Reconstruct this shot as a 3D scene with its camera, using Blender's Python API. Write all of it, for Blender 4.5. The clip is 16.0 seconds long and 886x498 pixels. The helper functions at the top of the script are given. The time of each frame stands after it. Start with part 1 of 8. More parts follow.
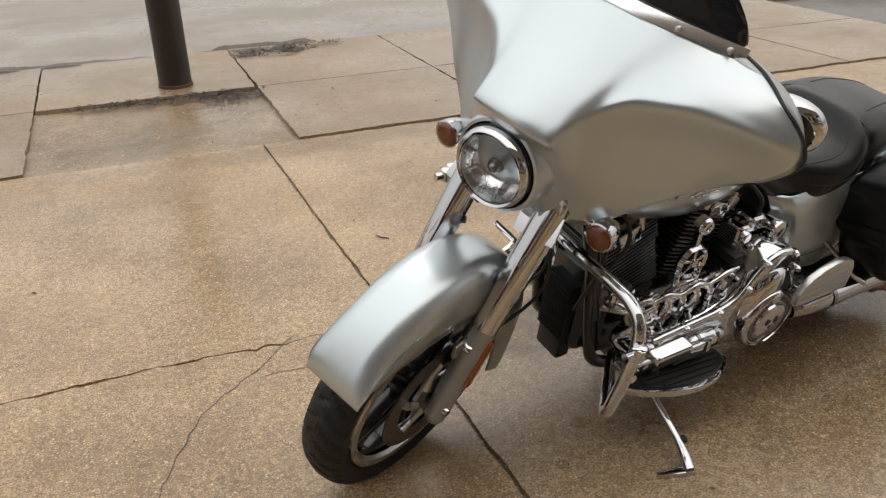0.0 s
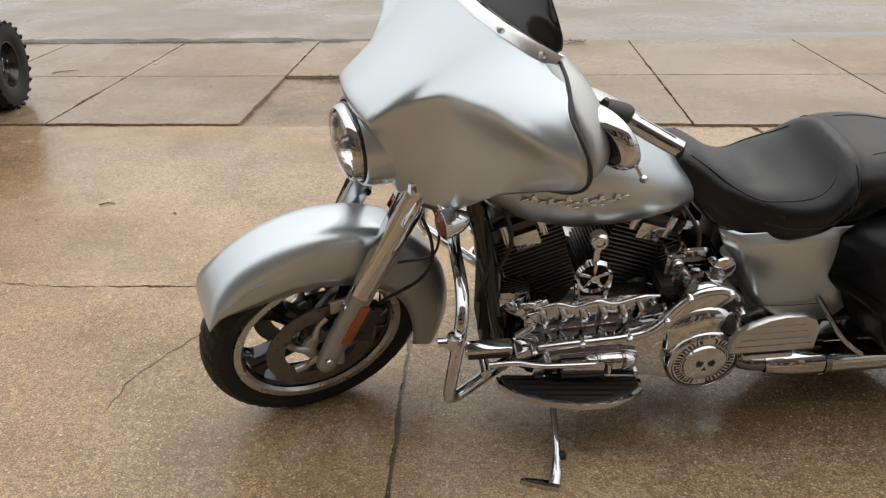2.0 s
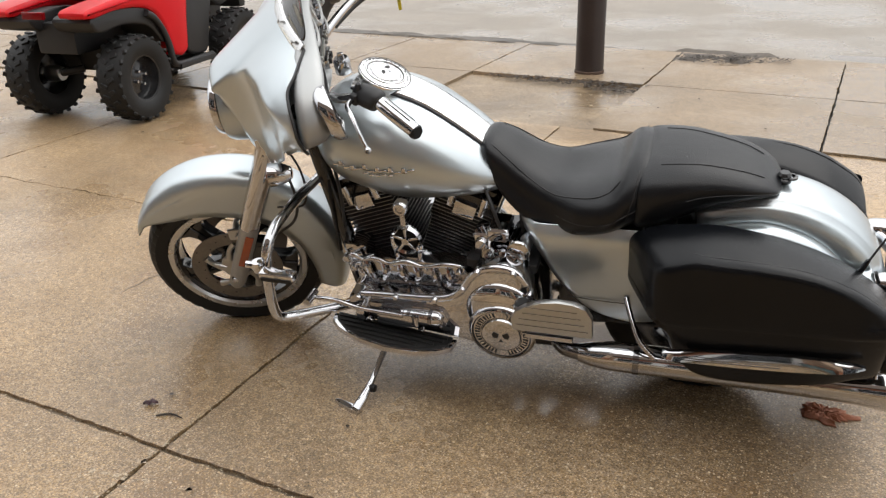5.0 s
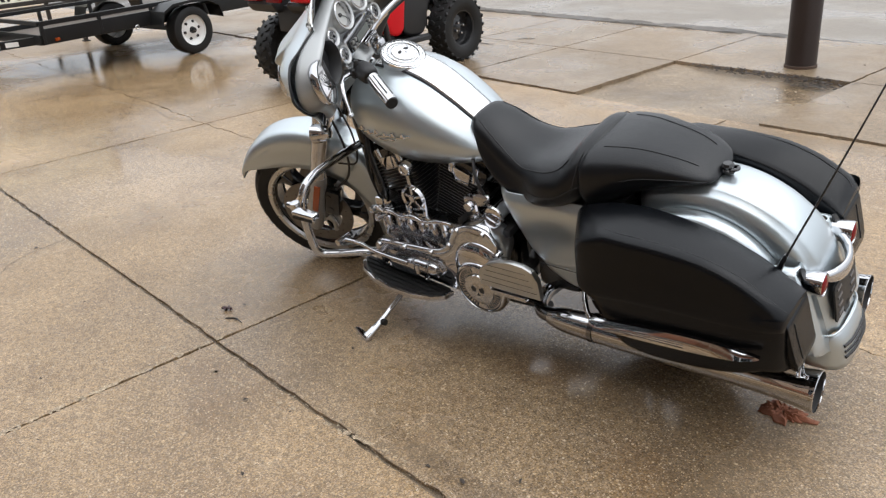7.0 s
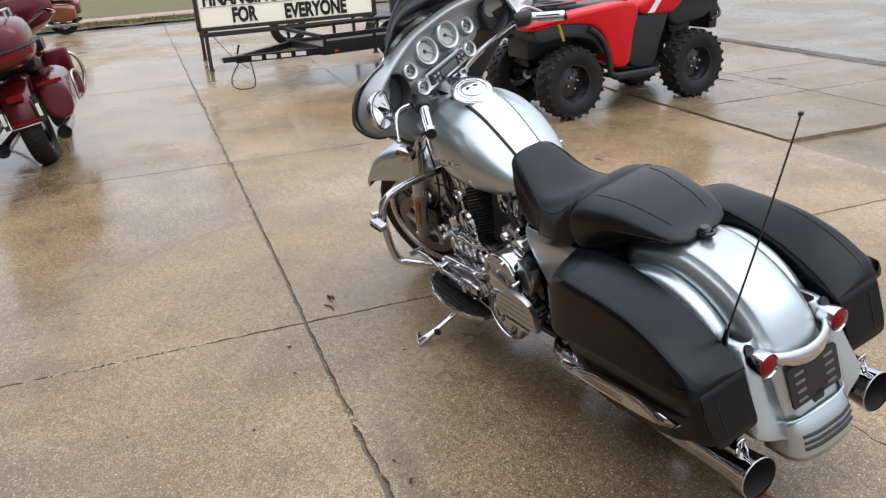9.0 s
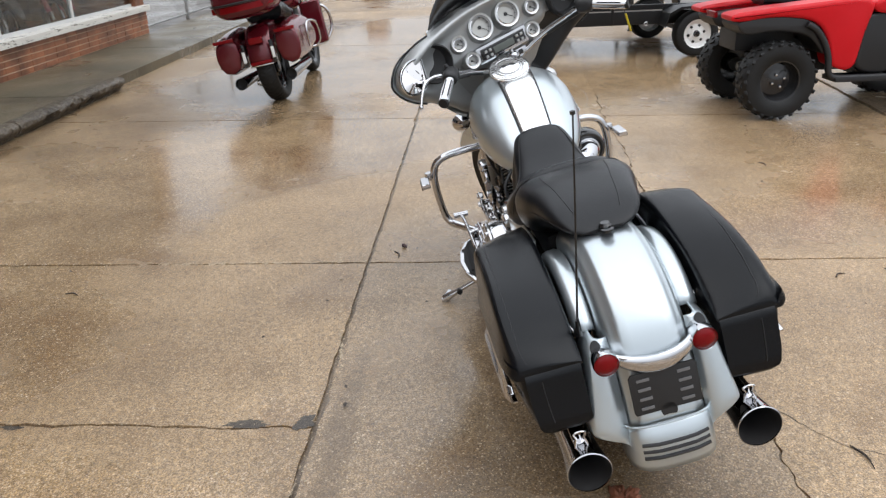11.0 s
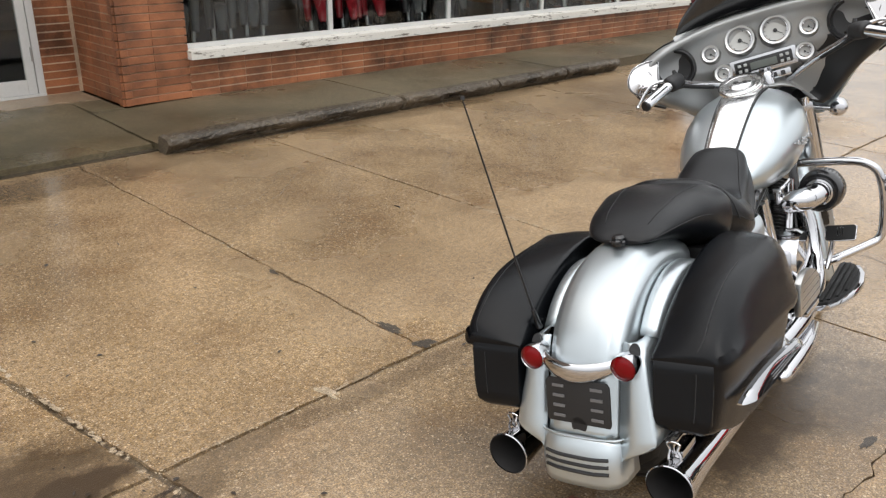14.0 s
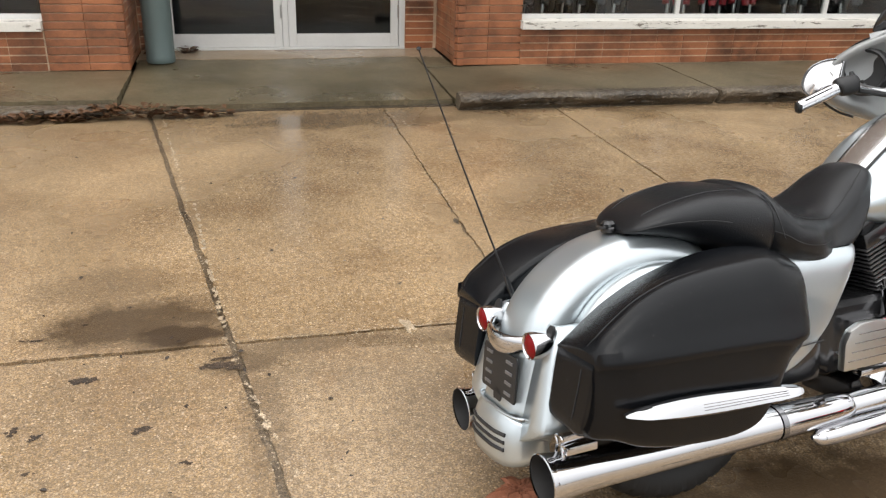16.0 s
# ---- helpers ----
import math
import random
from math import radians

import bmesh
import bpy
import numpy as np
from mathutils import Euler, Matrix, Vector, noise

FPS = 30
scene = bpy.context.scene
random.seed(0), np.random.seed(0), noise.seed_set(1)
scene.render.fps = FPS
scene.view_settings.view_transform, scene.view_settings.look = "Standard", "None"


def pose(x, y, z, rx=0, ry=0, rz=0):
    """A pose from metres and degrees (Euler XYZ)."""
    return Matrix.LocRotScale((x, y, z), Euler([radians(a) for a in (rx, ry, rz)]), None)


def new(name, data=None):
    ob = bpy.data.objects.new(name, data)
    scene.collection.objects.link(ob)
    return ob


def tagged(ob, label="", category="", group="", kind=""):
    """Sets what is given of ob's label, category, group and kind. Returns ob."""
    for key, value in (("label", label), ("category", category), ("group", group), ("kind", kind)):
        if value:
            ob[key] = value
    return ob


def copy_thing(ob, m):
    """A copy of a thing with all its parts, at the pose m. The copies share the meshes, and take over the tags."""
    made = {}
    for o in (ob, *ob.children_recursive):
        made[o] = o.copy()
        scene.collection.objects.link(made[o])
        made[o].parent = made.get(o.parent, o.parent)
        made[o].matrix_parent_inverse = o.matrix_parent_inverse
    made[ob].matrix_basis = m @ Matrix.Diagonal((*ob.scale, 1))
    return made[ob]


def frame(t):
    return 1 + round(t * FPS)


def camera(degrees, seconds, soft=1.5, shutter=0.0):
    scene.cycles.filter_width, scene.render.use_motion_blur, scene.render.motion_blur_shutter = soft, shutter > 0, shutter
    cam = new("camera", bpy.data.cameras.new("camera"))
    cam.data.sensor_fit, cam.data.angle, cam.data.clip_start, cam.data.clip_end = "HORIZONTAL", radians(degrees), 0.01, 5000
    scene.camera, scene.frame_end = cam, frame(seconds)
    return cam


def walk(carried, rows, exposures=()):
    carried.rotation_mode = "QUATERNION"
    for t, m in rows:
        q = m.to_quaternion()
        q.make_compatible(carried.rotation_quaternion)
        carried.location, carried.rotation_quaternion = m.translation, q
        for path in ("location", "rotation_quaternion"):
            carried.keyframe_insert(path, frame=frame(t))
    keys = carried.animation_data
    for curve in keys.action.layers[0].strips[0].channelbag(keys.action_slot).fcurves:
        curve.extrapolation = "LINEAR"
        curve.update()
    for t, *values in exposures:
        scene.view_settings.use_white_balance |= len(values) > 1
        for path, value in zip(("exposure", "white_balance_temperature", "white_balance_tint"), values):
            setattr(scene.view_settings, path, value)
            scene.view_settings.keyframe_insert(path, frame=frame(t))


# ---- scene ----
cam = camera(56.9, 16.0, 1.3)
METRES, EYE, TILT, LEAN, TURN = 8.517, 1.55, 0.0, 0.0, -21.5
ROWS = [
    (0.0, 0.0, 0.0, 0.0, -0.59, -25.68, 1.22),
    (0.5, 0.0353, -0.0089, -0.0018, 10.41, -25.73, 1.56),
    (1.0, 0.0675, -0.0069, -0.0024, 13.91, -25.5, 1.31),
    (1.5, 0.0977, 0.0014, 0.0002, 17.2, -25.31, 1.43),
    (2.0, 0.1328, 0.0082, -0.0025, 24.63, -25.03, 0.9),
    (2.5, 0.1595, 0.0132, -0.0024, 28.17, -24.67, -0.17),
    (3.0, 0.1863, 0.0186, -0.0026, 32.57, -25.23, -0.11),
    (3.5, 0.2148, 0.0316, -0.0006, 36.3, -25.34, 1.56),
    (4.0, 0.2443, 0.0361, -0.0002, 38.62, -24.54, 1.61),
    (6.5, 0.3679, 0.1199, 0.0004, 66.02, -24.3, 3.12),
    (7.0, 0.3916, 0.1389, 0.0019, 69.69, -24.04, 3.68),
    (7.5, 0.4089, 0.1624, 0.0055, 75.59, -22.64, 3.66),
    (8.0, 0.4179, 0.1899, 0.0053, 81.89, -21.38, 3.89),
    (8.5, 0.4293, 0.2152, 0.005, 85.92, -21.24, 4.09),
    (9.0, 0.4334, 0.244, 0.0068, 92.36, -21.29, 3.68),
    (11.5, 0.4206, 0.4046, 0.006, 121.09, -22.05, 0.26),
    (12.0, 0.4023, 0.4303, 0.0071, 128.35, -21.9, -1.26),
    (12.5, 0.3903, 0.4552, 0.0069, 136.01, -22.06, -1.74),
    (13.0, 0.3798, 0.4804, 0.0054, 142.68, -22.75, -1.14),
    (13.5, 0.3538, 0.503, 0.0065, 150.44, -22.62, -0.6),
    (14.0, 0.3281, 0.5215, 0.0066, 157.42, -22.09, -0.86),
    (14.5, 0.3032, 0.5385, 0.0062, 165.84, -22.73, -0.95),
    (15.0, 0.2653, 0.5452, 0.0039, 175.39, -23.54, -0.66),
    (15.5, 0.2304, 0.5531, 0.0028, 181.59, -23.72, -1.22),
    (16.0, 0.1969, 0.553, 0.0026, 188.39, -23.68, -1.8),
]
walk(cam, [(t, pose(0, 0, EYE, TILT, LEAN, TURN) @ pose(METRES * x, METRES * y, METRES * z, 90 + pitch, roll, yaw)) for t, x, y, z, yaw, pitch, roll in ROWS], [(0.0, -0.24, 6900, 10), (0.5, -0.22, 6850, 10), (1.0, -0.09, 6800, 10), (2.0, -0.12, 6760, 10), (3.0, 0.06, 6720, 10), (3.5, 0.16, 6700, 10), (7.0, 0.07, 6300, 10), (8.0, -0.05, 6000, 10), (8.5, -0.08, 6020, 10), (9.2, 0.0, 6060, 10), (12.5, 0.0, 6350, 10), (14.5, 0.20, 6600, 10), (16.0, 0.36, 6650, 10)])

# ---- light ----
SUN_EL, SUN_ROT = radians(55), radians(140)
world = bpy.data.worlds.new("overcast_sky")
scene.world = world
world.use_nodes = True
wn = world.node_tree
sky = wn.nodes.new("ShaderNodeTexSky")
sky.sky_type, sky.sun_disc = "NISHITA", False
sky.sun_elevation, sky.sun_rotation = SUN_EL, SUN_ROT
sky.air_density, sky.dust_density, sky.ozone_density = 1.0, 6.0, 1.0
grey = wn.nodes.new("ShaderNodeMix")
grey.data_type = "RGBA"
grey.inputs[0].default_value = 0.86
wn.links.new(sky.outputs[0], grey.inputs[6])
# cloud cover, three times as bright overhead as at the horizon
tc = wn.nodes.new("ShaderNodeTexCoord")
xyz = wn.nodes.new("ShaderNodeSeparateXYZ")
wn.links.new(tc.outputs["Generated"], xyz.inputs[0])
cover = wn.nodes.new("ShaderNodeMapRange")
cover.inputs[1].default_value, cover.inputs[2].default_value, cover.inputs[3].default_value, cover.inputs[4].default_value = 0.0, 1.0, 6.8, 21.5
wn.links.new(xyz.outputs[2], cover.inputs[0])
cloud = wn.nodes.new("ShaderNodeCombineColor")
for k, f in enumerate((0.985, 1.0, 1.02)):
    mu = wn.nodes.new("ShaderNodeMath")
    mu.operation = "MULTIPLY"
    mu.inputs[1].default_value = f
    wn.links.new(cover.outputs[0], mu.inputs[0])
    wn.links.new(mu.outputs[0], cloud.inputs[k])
wn.links.new(cloud.outputs[0], grey.inputs[7])
wn.links.new(grey.outputs[2], wn.nodes["Background"].inputs[0])
wn.nodes["Background"].inputs[1].default_value = 0.115
sun = new("sun", bpy.data.lights.new("sun", "SUN"))
sun.data.energy, sun.data.angle, sun.data.color = 0.6, radians(40), (1.0, 0.97, 0.93)
sun.rotation_euler = (radians(35), 0, radians(140))


# ---- materials ----
def shade(name, colour, rough=0.5, metal=0.0, vary=0.12, scale=6.0, grain=0.0, grain_scale=120.0, bump=0.0, coat=0.0, spec=0.5, random=0.0, stain=0.0, drops=0.0):
    """A painted, metal, plastic or leather surface with blotches, fine grain and relief."""
    m = bpy.data.materials.new(name)
    m.use_nodes = True
    n, l = m.node_tree.nodes, m.node_tree.links
    b = n["Principled BSDF"]
    b.inputs["Metallic"].default_value = metal
    b.inputs["Coat Weight"].default_value = coat
    b.inputs["Coat Roughness"].default_value = 0.06
    b.inputs["Specular IOR Level"].default_value = spec
    tc = n.new("ShaderNodeTexCoord")
    big, fine = n.new("ShaderNodeTexNoise"), n.new("ShaderNodeTexNoise")
    big.inputs["Scale"].default_value, big.inputs["Detail"].default_value = scale, 5
    fine.inputs["Scale"].default_value, fine.inputs["Detail"].default_value = grain_scale, 3
    l.new(tc.outputs["Object"], big.inputs["Vector"])
    l.new(tc.outputs["Object"], fine.inputs["Vector"])
    ramp = n.new("ShaderNodeMapRange")
    ramp.inputs["To Min"].default_value, ramp.inputs["To Max"].default_value = 1 - vary, 1 + vary
    l.new(big.outputs["Fac"], ramp.inputs["Value"])
    g = n.new("ShaderNodeMapRange")
    g.inputs["To Min"].default_value, g.inputs["To Max"].default_value = 1 - grain, 1 + grain
    l.new(fine.outputs["Fac"], g.inputs["Value"])
    mul = n.new("ShaderNodeMath")
    mul.operation = "MULTIPLY"
    l.new(ramp.outputs[0], mul.inputs[0])
    l.new(g.outputs[0], mul.inputs[1])
    value = mul.outputs[0]
    if random:
        oi = n.new("ShaderNodeObjectInfo")
        rr = n.new("ShaderNodeMapRange")
        rr.inputs["To Min"].default_value, rr.inputs["To Max"].default_value = 1 - random, 1 + random
        l.new(oi.outputs["Random"], rr.inputs["Value"])
        mul2 = n.new("ShaderNodeMath")
        mul2.operation = "MULTIPLY"
        l.new(value, mul2.inputs[0])
        l.new(rr.outputs[0], mul2.inputs[1])
        value = mul2.outputs[0]
    if stain:  # soot and damp that run across many pieces
        geo = n.new("ShaderNodeNewGeometry")
        st = n.new("ShaderNodeTexNoise")
        st.inputs["Scale"].default_value, st.inputs["Detail"].default_value, st.inputs["Roughness"].default_value = 2.2, 7, 0.68
        l.new(geo.outputs["Position"], st.inputs["Vector"])
        sr = n.new("ShaderNodeMapRange")
        sr.inputs[1].default_value, sr.inputs[2].default_value, sr.inputs["To Min"].default_value, sr.inputs["To Max"].default_value = 0.42, 0.66, 1, 1 - stain
        l.new(st.outputs["Fac"], sr.inputs["Value"])
        mul3 = n.new("ShaderNodeMath")
        mul3.operation = "MULTIPLY"
        l.new(value, mul3.inputs[0])
        l.new(sr.outputs[0], mul3.inputs[1])
        value = mul3.outputs[0]
    hsv = n.new("ShaderNodeHueSaturation")
    hsv.inputs["Color"].default_value = (*colour, 1)
    l.new(value, hsv.inputs["Value"])
    l.new(hsv.outputs[0], b.inputs["Base Color"])
    rg = n.new("ShaderNodeMapRange")
    rg.inputs["To Min"].default_value, rg.inputs["To Max"].default_value = max(0.02, rough * 0.8), min(1, rough * 1.2)
    l.new(big.outputs["Fac"], rg.inputs["Value"])
    l.new(rg.outputs[0], b.inputs["Roughness"])
    if drops:  # beads of rain standing on the surface
        vo = n.new("ShaderNodeTexVoronoi")
        vo.inputs["Scale"].default_value = 130
        l.new(tc.outputs["Object"], vo.inputs["Vector"])
        sp = n.new("ShaderNodeSeparateColor")
        l.new(vo.outputs["Color"], sp.inputs[0])
        here = n.new("ShaderNodeMath")
        here.operation = "GREATER_THAN"
        here.inputs[1].default_value = 1 - drops
        l.new(sp.outputs[0], here.inputs[0])
        bead = n.new("ShaderNodeMapRange")
        bead.interpolation_type = "SMOOTHSTEP"
        bead.inputs[1].default_value, bead.inputs[2].default_value, bead.inputs[3].default_value, bead.inputs[4].default_value = 0.05, 0.34, 1, 0
        l.new(vo.outputs["Distance"], bead.inputs[0])
        on = n.new("ShaderNodeMath")
        on.operation = "MULTIPLY"
        l.new(here.outputs[0], on.inputs[0])
        l.new(bead.outputs[0], on.inputs[1])
        b.inputs["Coat Roughness"].default_value = 0.03
        l.new(on.outputs[0], b.inputs["Coat Weight"])
        cb = n.new("ShaderNodeBump")
        cb.inputs["Strength"].default_value, cb.inputs["Distance"].default_value = 1.0, 0.0025
        l.new(on.outputs[0], cb.inputs["Height"])
        l.new(cb.outputs[0], b.inputs["Coat Normal"])
    if bump:
        bp = n.new("ShaderNodeBump")
        bp.inputs["Strength"].default_value, bp.inputs["Distance"].default_value = bump, 0.002
        l.new(fine.outputs["Fac"], bp.inputs["Height"])
        l.new(bp.outputs[0], b.inputs["Normal"])
    return m


def concrete(name, colour, dark, pebble=0.5, wet=0.5, random=0.06, rust=0.0, damp_and_shade=(), film=()):
    """Wet concrete with exposed pebbles, stains and glossy patches. Dark zones: stains and painted shade, film:
    standing water, each (x, y, rx, ry, strength)
    and for a stain that stops at a joint (a, b, c): it lies where a x + b y > c."""
    m = bpy.data.materials.new(name)
    m.use_nodes = True
    n, l = m.node_tree.nodes, m.node_tree.links
    b = n["Principled BSDF"]
    geo = n.new("ShaderNodeNewGeometry")

    def tex(kind, scale, detail=4, rough=0.6):
        t = n.new(kind)
        t.inputs["Scale"].default_value = scale
        if kind == "ShaderNodeTexNoise":
            t.inputs["Detail"].default_value, t.inputs["Roughness"].default_value = detail, rough
        l.new(geo.outputs["Position"], t.inputs["Vector"])
        return t

    def rng(sock, a, c, lo, hi):
        r = n.new("ShaderNodeMapRange")
        r.inputs[1].default_value, r.inputs[2].default_value, r.inputs[3].default_value, r.inputs[4].default_value = a, c, lo, hi
        l.new(sock, r.inputs[0])
        return r.outputs[0]

    def mix(fac, a, c, mode="MIX"):
        x = n.new("ShaderNodeMix")
        x.data_type, x.blend_type = "RGBA", mode
        for s, v in ((x.inputs[0], fac), (x.inputs[6], a), (x.inputs[7], c)):
            if isinstance(v, (tuple, float, int)):
                s.default_value = v
            else:
                l.new(v, s)
        return x.outputs[2]

    blotch, stain, sand = tex("ShaderNodeTexNoise", 0.9, 6), tex("ShaderNodeTexNoise", 4.5, 6, 0.7), tex("ShaderNodeTexNoise", 150, 3)
    mott = tex("ShaderNodeTexNoise", 38, 5, 0.75)
    vor, vor2, vor3 = tex("ShaderNodeTexVoronoi", 75), tex("ShaderNodeTexVoronoi", 140), tex("ShaderNodeTexVoronoi", 42)
    warp = n.new("ShaderNodeVectorMath")
    warp.operation = "MULTIPLY_ADD"
    warp.inputs[1].default_value = (0.004, 0.004, 0.004)
    l.new(sand.outputs["Color"], warp.inputs[0])
    l.new(geo.outputs["Position"], warp.inputs[2])
    for v in (vor, vor2, vor3):
        l.new(warp.outputs[0], v.inputs["Vector"])
    col = mix(rng(blotch.outputs[0], 0.36, 0.66, 0, 1), (*colour, 1), (*dark, 1))
    col = mix(rng(stain.outputs[0], 0.54, 0.74, 0, 0.45), col, (*[v * 0.45 for v in dark], 1))
    col = mix(rng(mott.outputs[0], 0.44, 0.58, 0.0, 0.45), col, (*[v * 0.42 for v in dark], 1))
    col = mix(rng(sand.outputs[0], 0.44, 0.60, 0.0, 0.55), col, (*[v * 0.30 for v in dark], 1))

    if rust:  # brown stains and pale scuffs with ragged edges
        rn, sn = tex("ShaderNodeTexNoise", 1.9, 9, 0.68), tex("ShaderNodeTexNoise", 2.7, 9, 0.72)
        col = mix(rng(rn.outputs[0], 0.52, 0.68, 0, rust), col, (0.17, 0.098, 0.044, 1))
        col = mix(rng(sn.outputs[1], 0.60, 0.72, 0, rust * 0.7), col, (0.50, 0.38, 0.25, 1))

    def pebbles(v, share, inner, outer, strength, col, pale):
        """Pebbles: some cells, picked and tinted by their random colour."""
        sep = n.new("ShaderNodeSeparateColor")
        l.new(v.outputs["Color"], sep.inputs[0])
        a = n.new("ShaderNodeMath")
        a.operation = "MULTIPLY"
        l.new(rng(sep.outputs[0], 1 - share, 1 - share + 0.02, 0, strength), a.inputs[0])
        l.new(rng(v.outputs["Distance"], inner, outer, 1, 0), a.inputs[1])
        tint = mix(sep.outputs[1], (colour[0] * 1.15, colour[1] * 1.15, colour[2] * 1.15, 1), (*pale, 1))
        return mix(a.outputs[0], col, tint)

    col = pebbles(vor2, 0.30, 0.24, 0.42, pebble * 0.75, col, (0.54, 0.43, 0.29))
    col = pebbles(vor, 0.14, 0.24, 0.38, pebble * 0.75, col, (0.58, 0.47, 0.33))
    col = pebbles(vor3, 0.014, 0.14, 0.26, pebble * 0.9, col, (0.74, 0.64, 0.50))
    grain = tex("ShaderNodeTexVoronoi", 210)
    l.new(warp.outputs[0], grain.inputs["Vector"])
    gs = n.new("ShaderNodeSeparateColor")
    l.new(grain.outputs["Color"], gs.inputs[0])
    gv = n.new("ShaderNodeHueSaturation")
    l.new(rng(gs.outputs[0], 0, 1, 1 - 0.34 * pebble, 1 + 0.28 * pebble), gv.inputs["Value"])
    l.new(rng(gs.outputs[1], 0, 1, 0.85, 1.12), gv.inputs["Saturation"])
    l.new(col, gv.inputs["Color"])
    col = gv.outputs[0]
    place = n.new("ShaderNodeSeparateXYZ")
    l.new(geo.outputs["Position"], place.inputs[0])
    ragged = tex("ShaderNodeTexNoise", 5.5, 8, 0.7)

    def calc(op, a, c):
        m_ = n.new("ShaderNodeMath")
        m_.operation = op
        for sock, v in zip(m_.inputs, (a, c)):
            if isinstance(v, (int, float)):
                sock.default_value = v
            else:
                l.new(v, sock)
        return m_.outputs[0]

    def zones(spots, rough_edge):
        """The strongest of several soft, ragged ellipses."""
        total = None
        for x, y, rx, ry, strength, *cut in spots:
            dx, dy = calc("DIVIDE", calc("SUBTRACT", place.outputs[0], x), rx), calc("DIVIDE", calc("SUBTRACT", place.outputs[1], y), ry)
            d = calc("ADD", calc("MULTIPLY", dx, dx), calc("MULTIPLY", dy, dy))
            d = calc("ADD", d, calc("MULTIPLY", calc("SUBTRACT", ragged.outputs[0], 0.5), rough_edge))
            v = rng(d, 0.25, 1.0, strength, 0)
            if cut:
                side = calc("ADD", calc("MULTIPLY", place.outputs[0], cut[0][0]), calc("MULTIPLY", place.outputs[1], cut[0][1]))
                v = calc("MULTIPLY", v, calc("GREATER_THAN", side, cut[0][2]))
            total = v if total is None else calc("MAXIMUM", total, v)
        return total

    # stains, and shade near the motorcycles, darkened into the base colour
    if damp_and_shade:
        col = mix(zones(damp_and_shade, 2.6), col, (0.050, 0.031, 0.016, 1))
    oi = n.new("ShaderNodeObjectInfo")
    hsv = n.new("ShaderNodeHueSaturation")
    l.new(rng(oi.outputs["Random"], 0, 1, 1 - random, 1 + random), hsv.inputs["Value"])
    l.new(col, hsv.inputs["Color"])
    l.new(hsv.outputs[0], b.inputs["Base Color"])
    puddle = tex("ShaderNodeTexNoise", 0.5, 5, 0.55)
    rough = rng(puddle.outputs[0], 0.44, 0.58, 0.62 - 0.24 * wet, 0.38 - 0.34 * wet)
    relief = rng(puddle.outputs[0], 0.44, 0.60, 0.62, 0.62 - 0.62 * wet)
    b.inputs["Specular IOR Level"].default_value = 0.5
    bp = n.new("ShaderNodeBump")
    if film:
        lies = zones(film, 1.4)
        dry = calc("SUBTRACT", 1.0, lies)
        rough = calc("ADD", calc("MULTIPLY", rough, dry), calc("MULTIPLY", lies, 0.10))
        relief = calc("MULTIPLY", relief, calc("MULTIPLY", dry, dry))
    l.new(rough, b.inputs["Roughness"])
    l.new(relief, bp.inputs["Strength"])
    bp.inputs["Distance"].default_value = 0.003
    add = n.new("ShaderNodeMath")
    add.operation = "MULTIPLY_ADD"
    add.inputs[1].default_value = 0.6
    l.new(mott.outputs[0], add.inputs[0])
    l.new(sand.outputs[0], add.inputs[2])
    l.new(add.outputs[0], bp.inputs["Height"])
    l.new(bp.outputs[0], b.inputs["Normal"])
    return m


# stains along the joints; spots under and by the motorcycles also paint their shade
DAMP_AND_SHADE = [(3.74, 0.80, 0.46, 0.26, 0.85, (1, 0.172, 3.59)), (3.60, 0.90, 0.24, 0.14, 1.0, (1, 0.172, 3.59)), (2.5, -2.15, 1.1, 0.28, 0.55), (3.95, 0.45, 0.35, 0.20, 0.35, (1, 0.172, 3.59)), (3.35, 1.16, 0.18, 0.10, 0.55), (3.30, 1.55, 0.10, 0.40, 0.35),
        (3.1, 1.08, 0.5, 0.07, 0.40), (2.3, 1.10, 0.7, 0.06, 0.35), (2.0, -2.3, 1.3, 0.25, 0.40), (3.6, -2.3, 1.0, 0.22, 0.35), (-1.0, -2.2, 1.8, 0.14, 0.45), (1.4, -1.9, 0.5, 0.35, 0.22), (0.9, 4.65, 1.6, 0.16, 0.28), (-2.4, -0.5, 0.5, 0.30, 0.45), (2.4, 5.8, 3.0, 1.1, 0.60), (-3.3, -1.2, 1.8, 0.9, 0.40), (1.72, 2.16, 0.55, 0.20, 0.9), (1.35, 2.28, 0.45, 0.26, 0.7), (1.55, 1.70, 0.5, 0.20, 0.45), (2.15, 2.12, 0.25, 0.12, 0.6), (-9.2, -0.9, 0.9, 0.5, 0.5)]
FILM = [(-4.3, -0.55, 2.3, 1.25, 0.95), (-7.6, 0.1, 2.6, 1.5, 0.95), (-1.6, -0.35, 1.4, 0.9, 0.75), (-4.2, 2.4, 2.0, 1.3, 0.85), (-0.9, 3.9, 1.3, 0.7, 0.6), (-1.3, 1.6, 1.0, 0.6, 0.5), (2.5, 1.85, 0.5, 0.22, 0.35), (1.7, 1.75, 0.9, 0.3, 0.25), (2.9, -2.1, 0.4, 0.5, 0.5)]
CONCRETE = concrete("wet_concrete", (0.51, 0.353, 0.198), (0.270, 0.180, 0.097), 0.95, 0.80, 0.12, 0.55, DAMP_AND_SHADE, FILM)
CONCRETE_EDGE = concrete("spalled_concrete_edge", (0.72, 0.61, 0.46), (0.40, 0.29, 0.18), 0.9, 0.2, 0.10)
FLAKES = concrete("broken_concrete_flakes", (0.60, 0.48, 0.33), (0.36, 0.26, 0.16), 0.9, 0.2, 0.10)
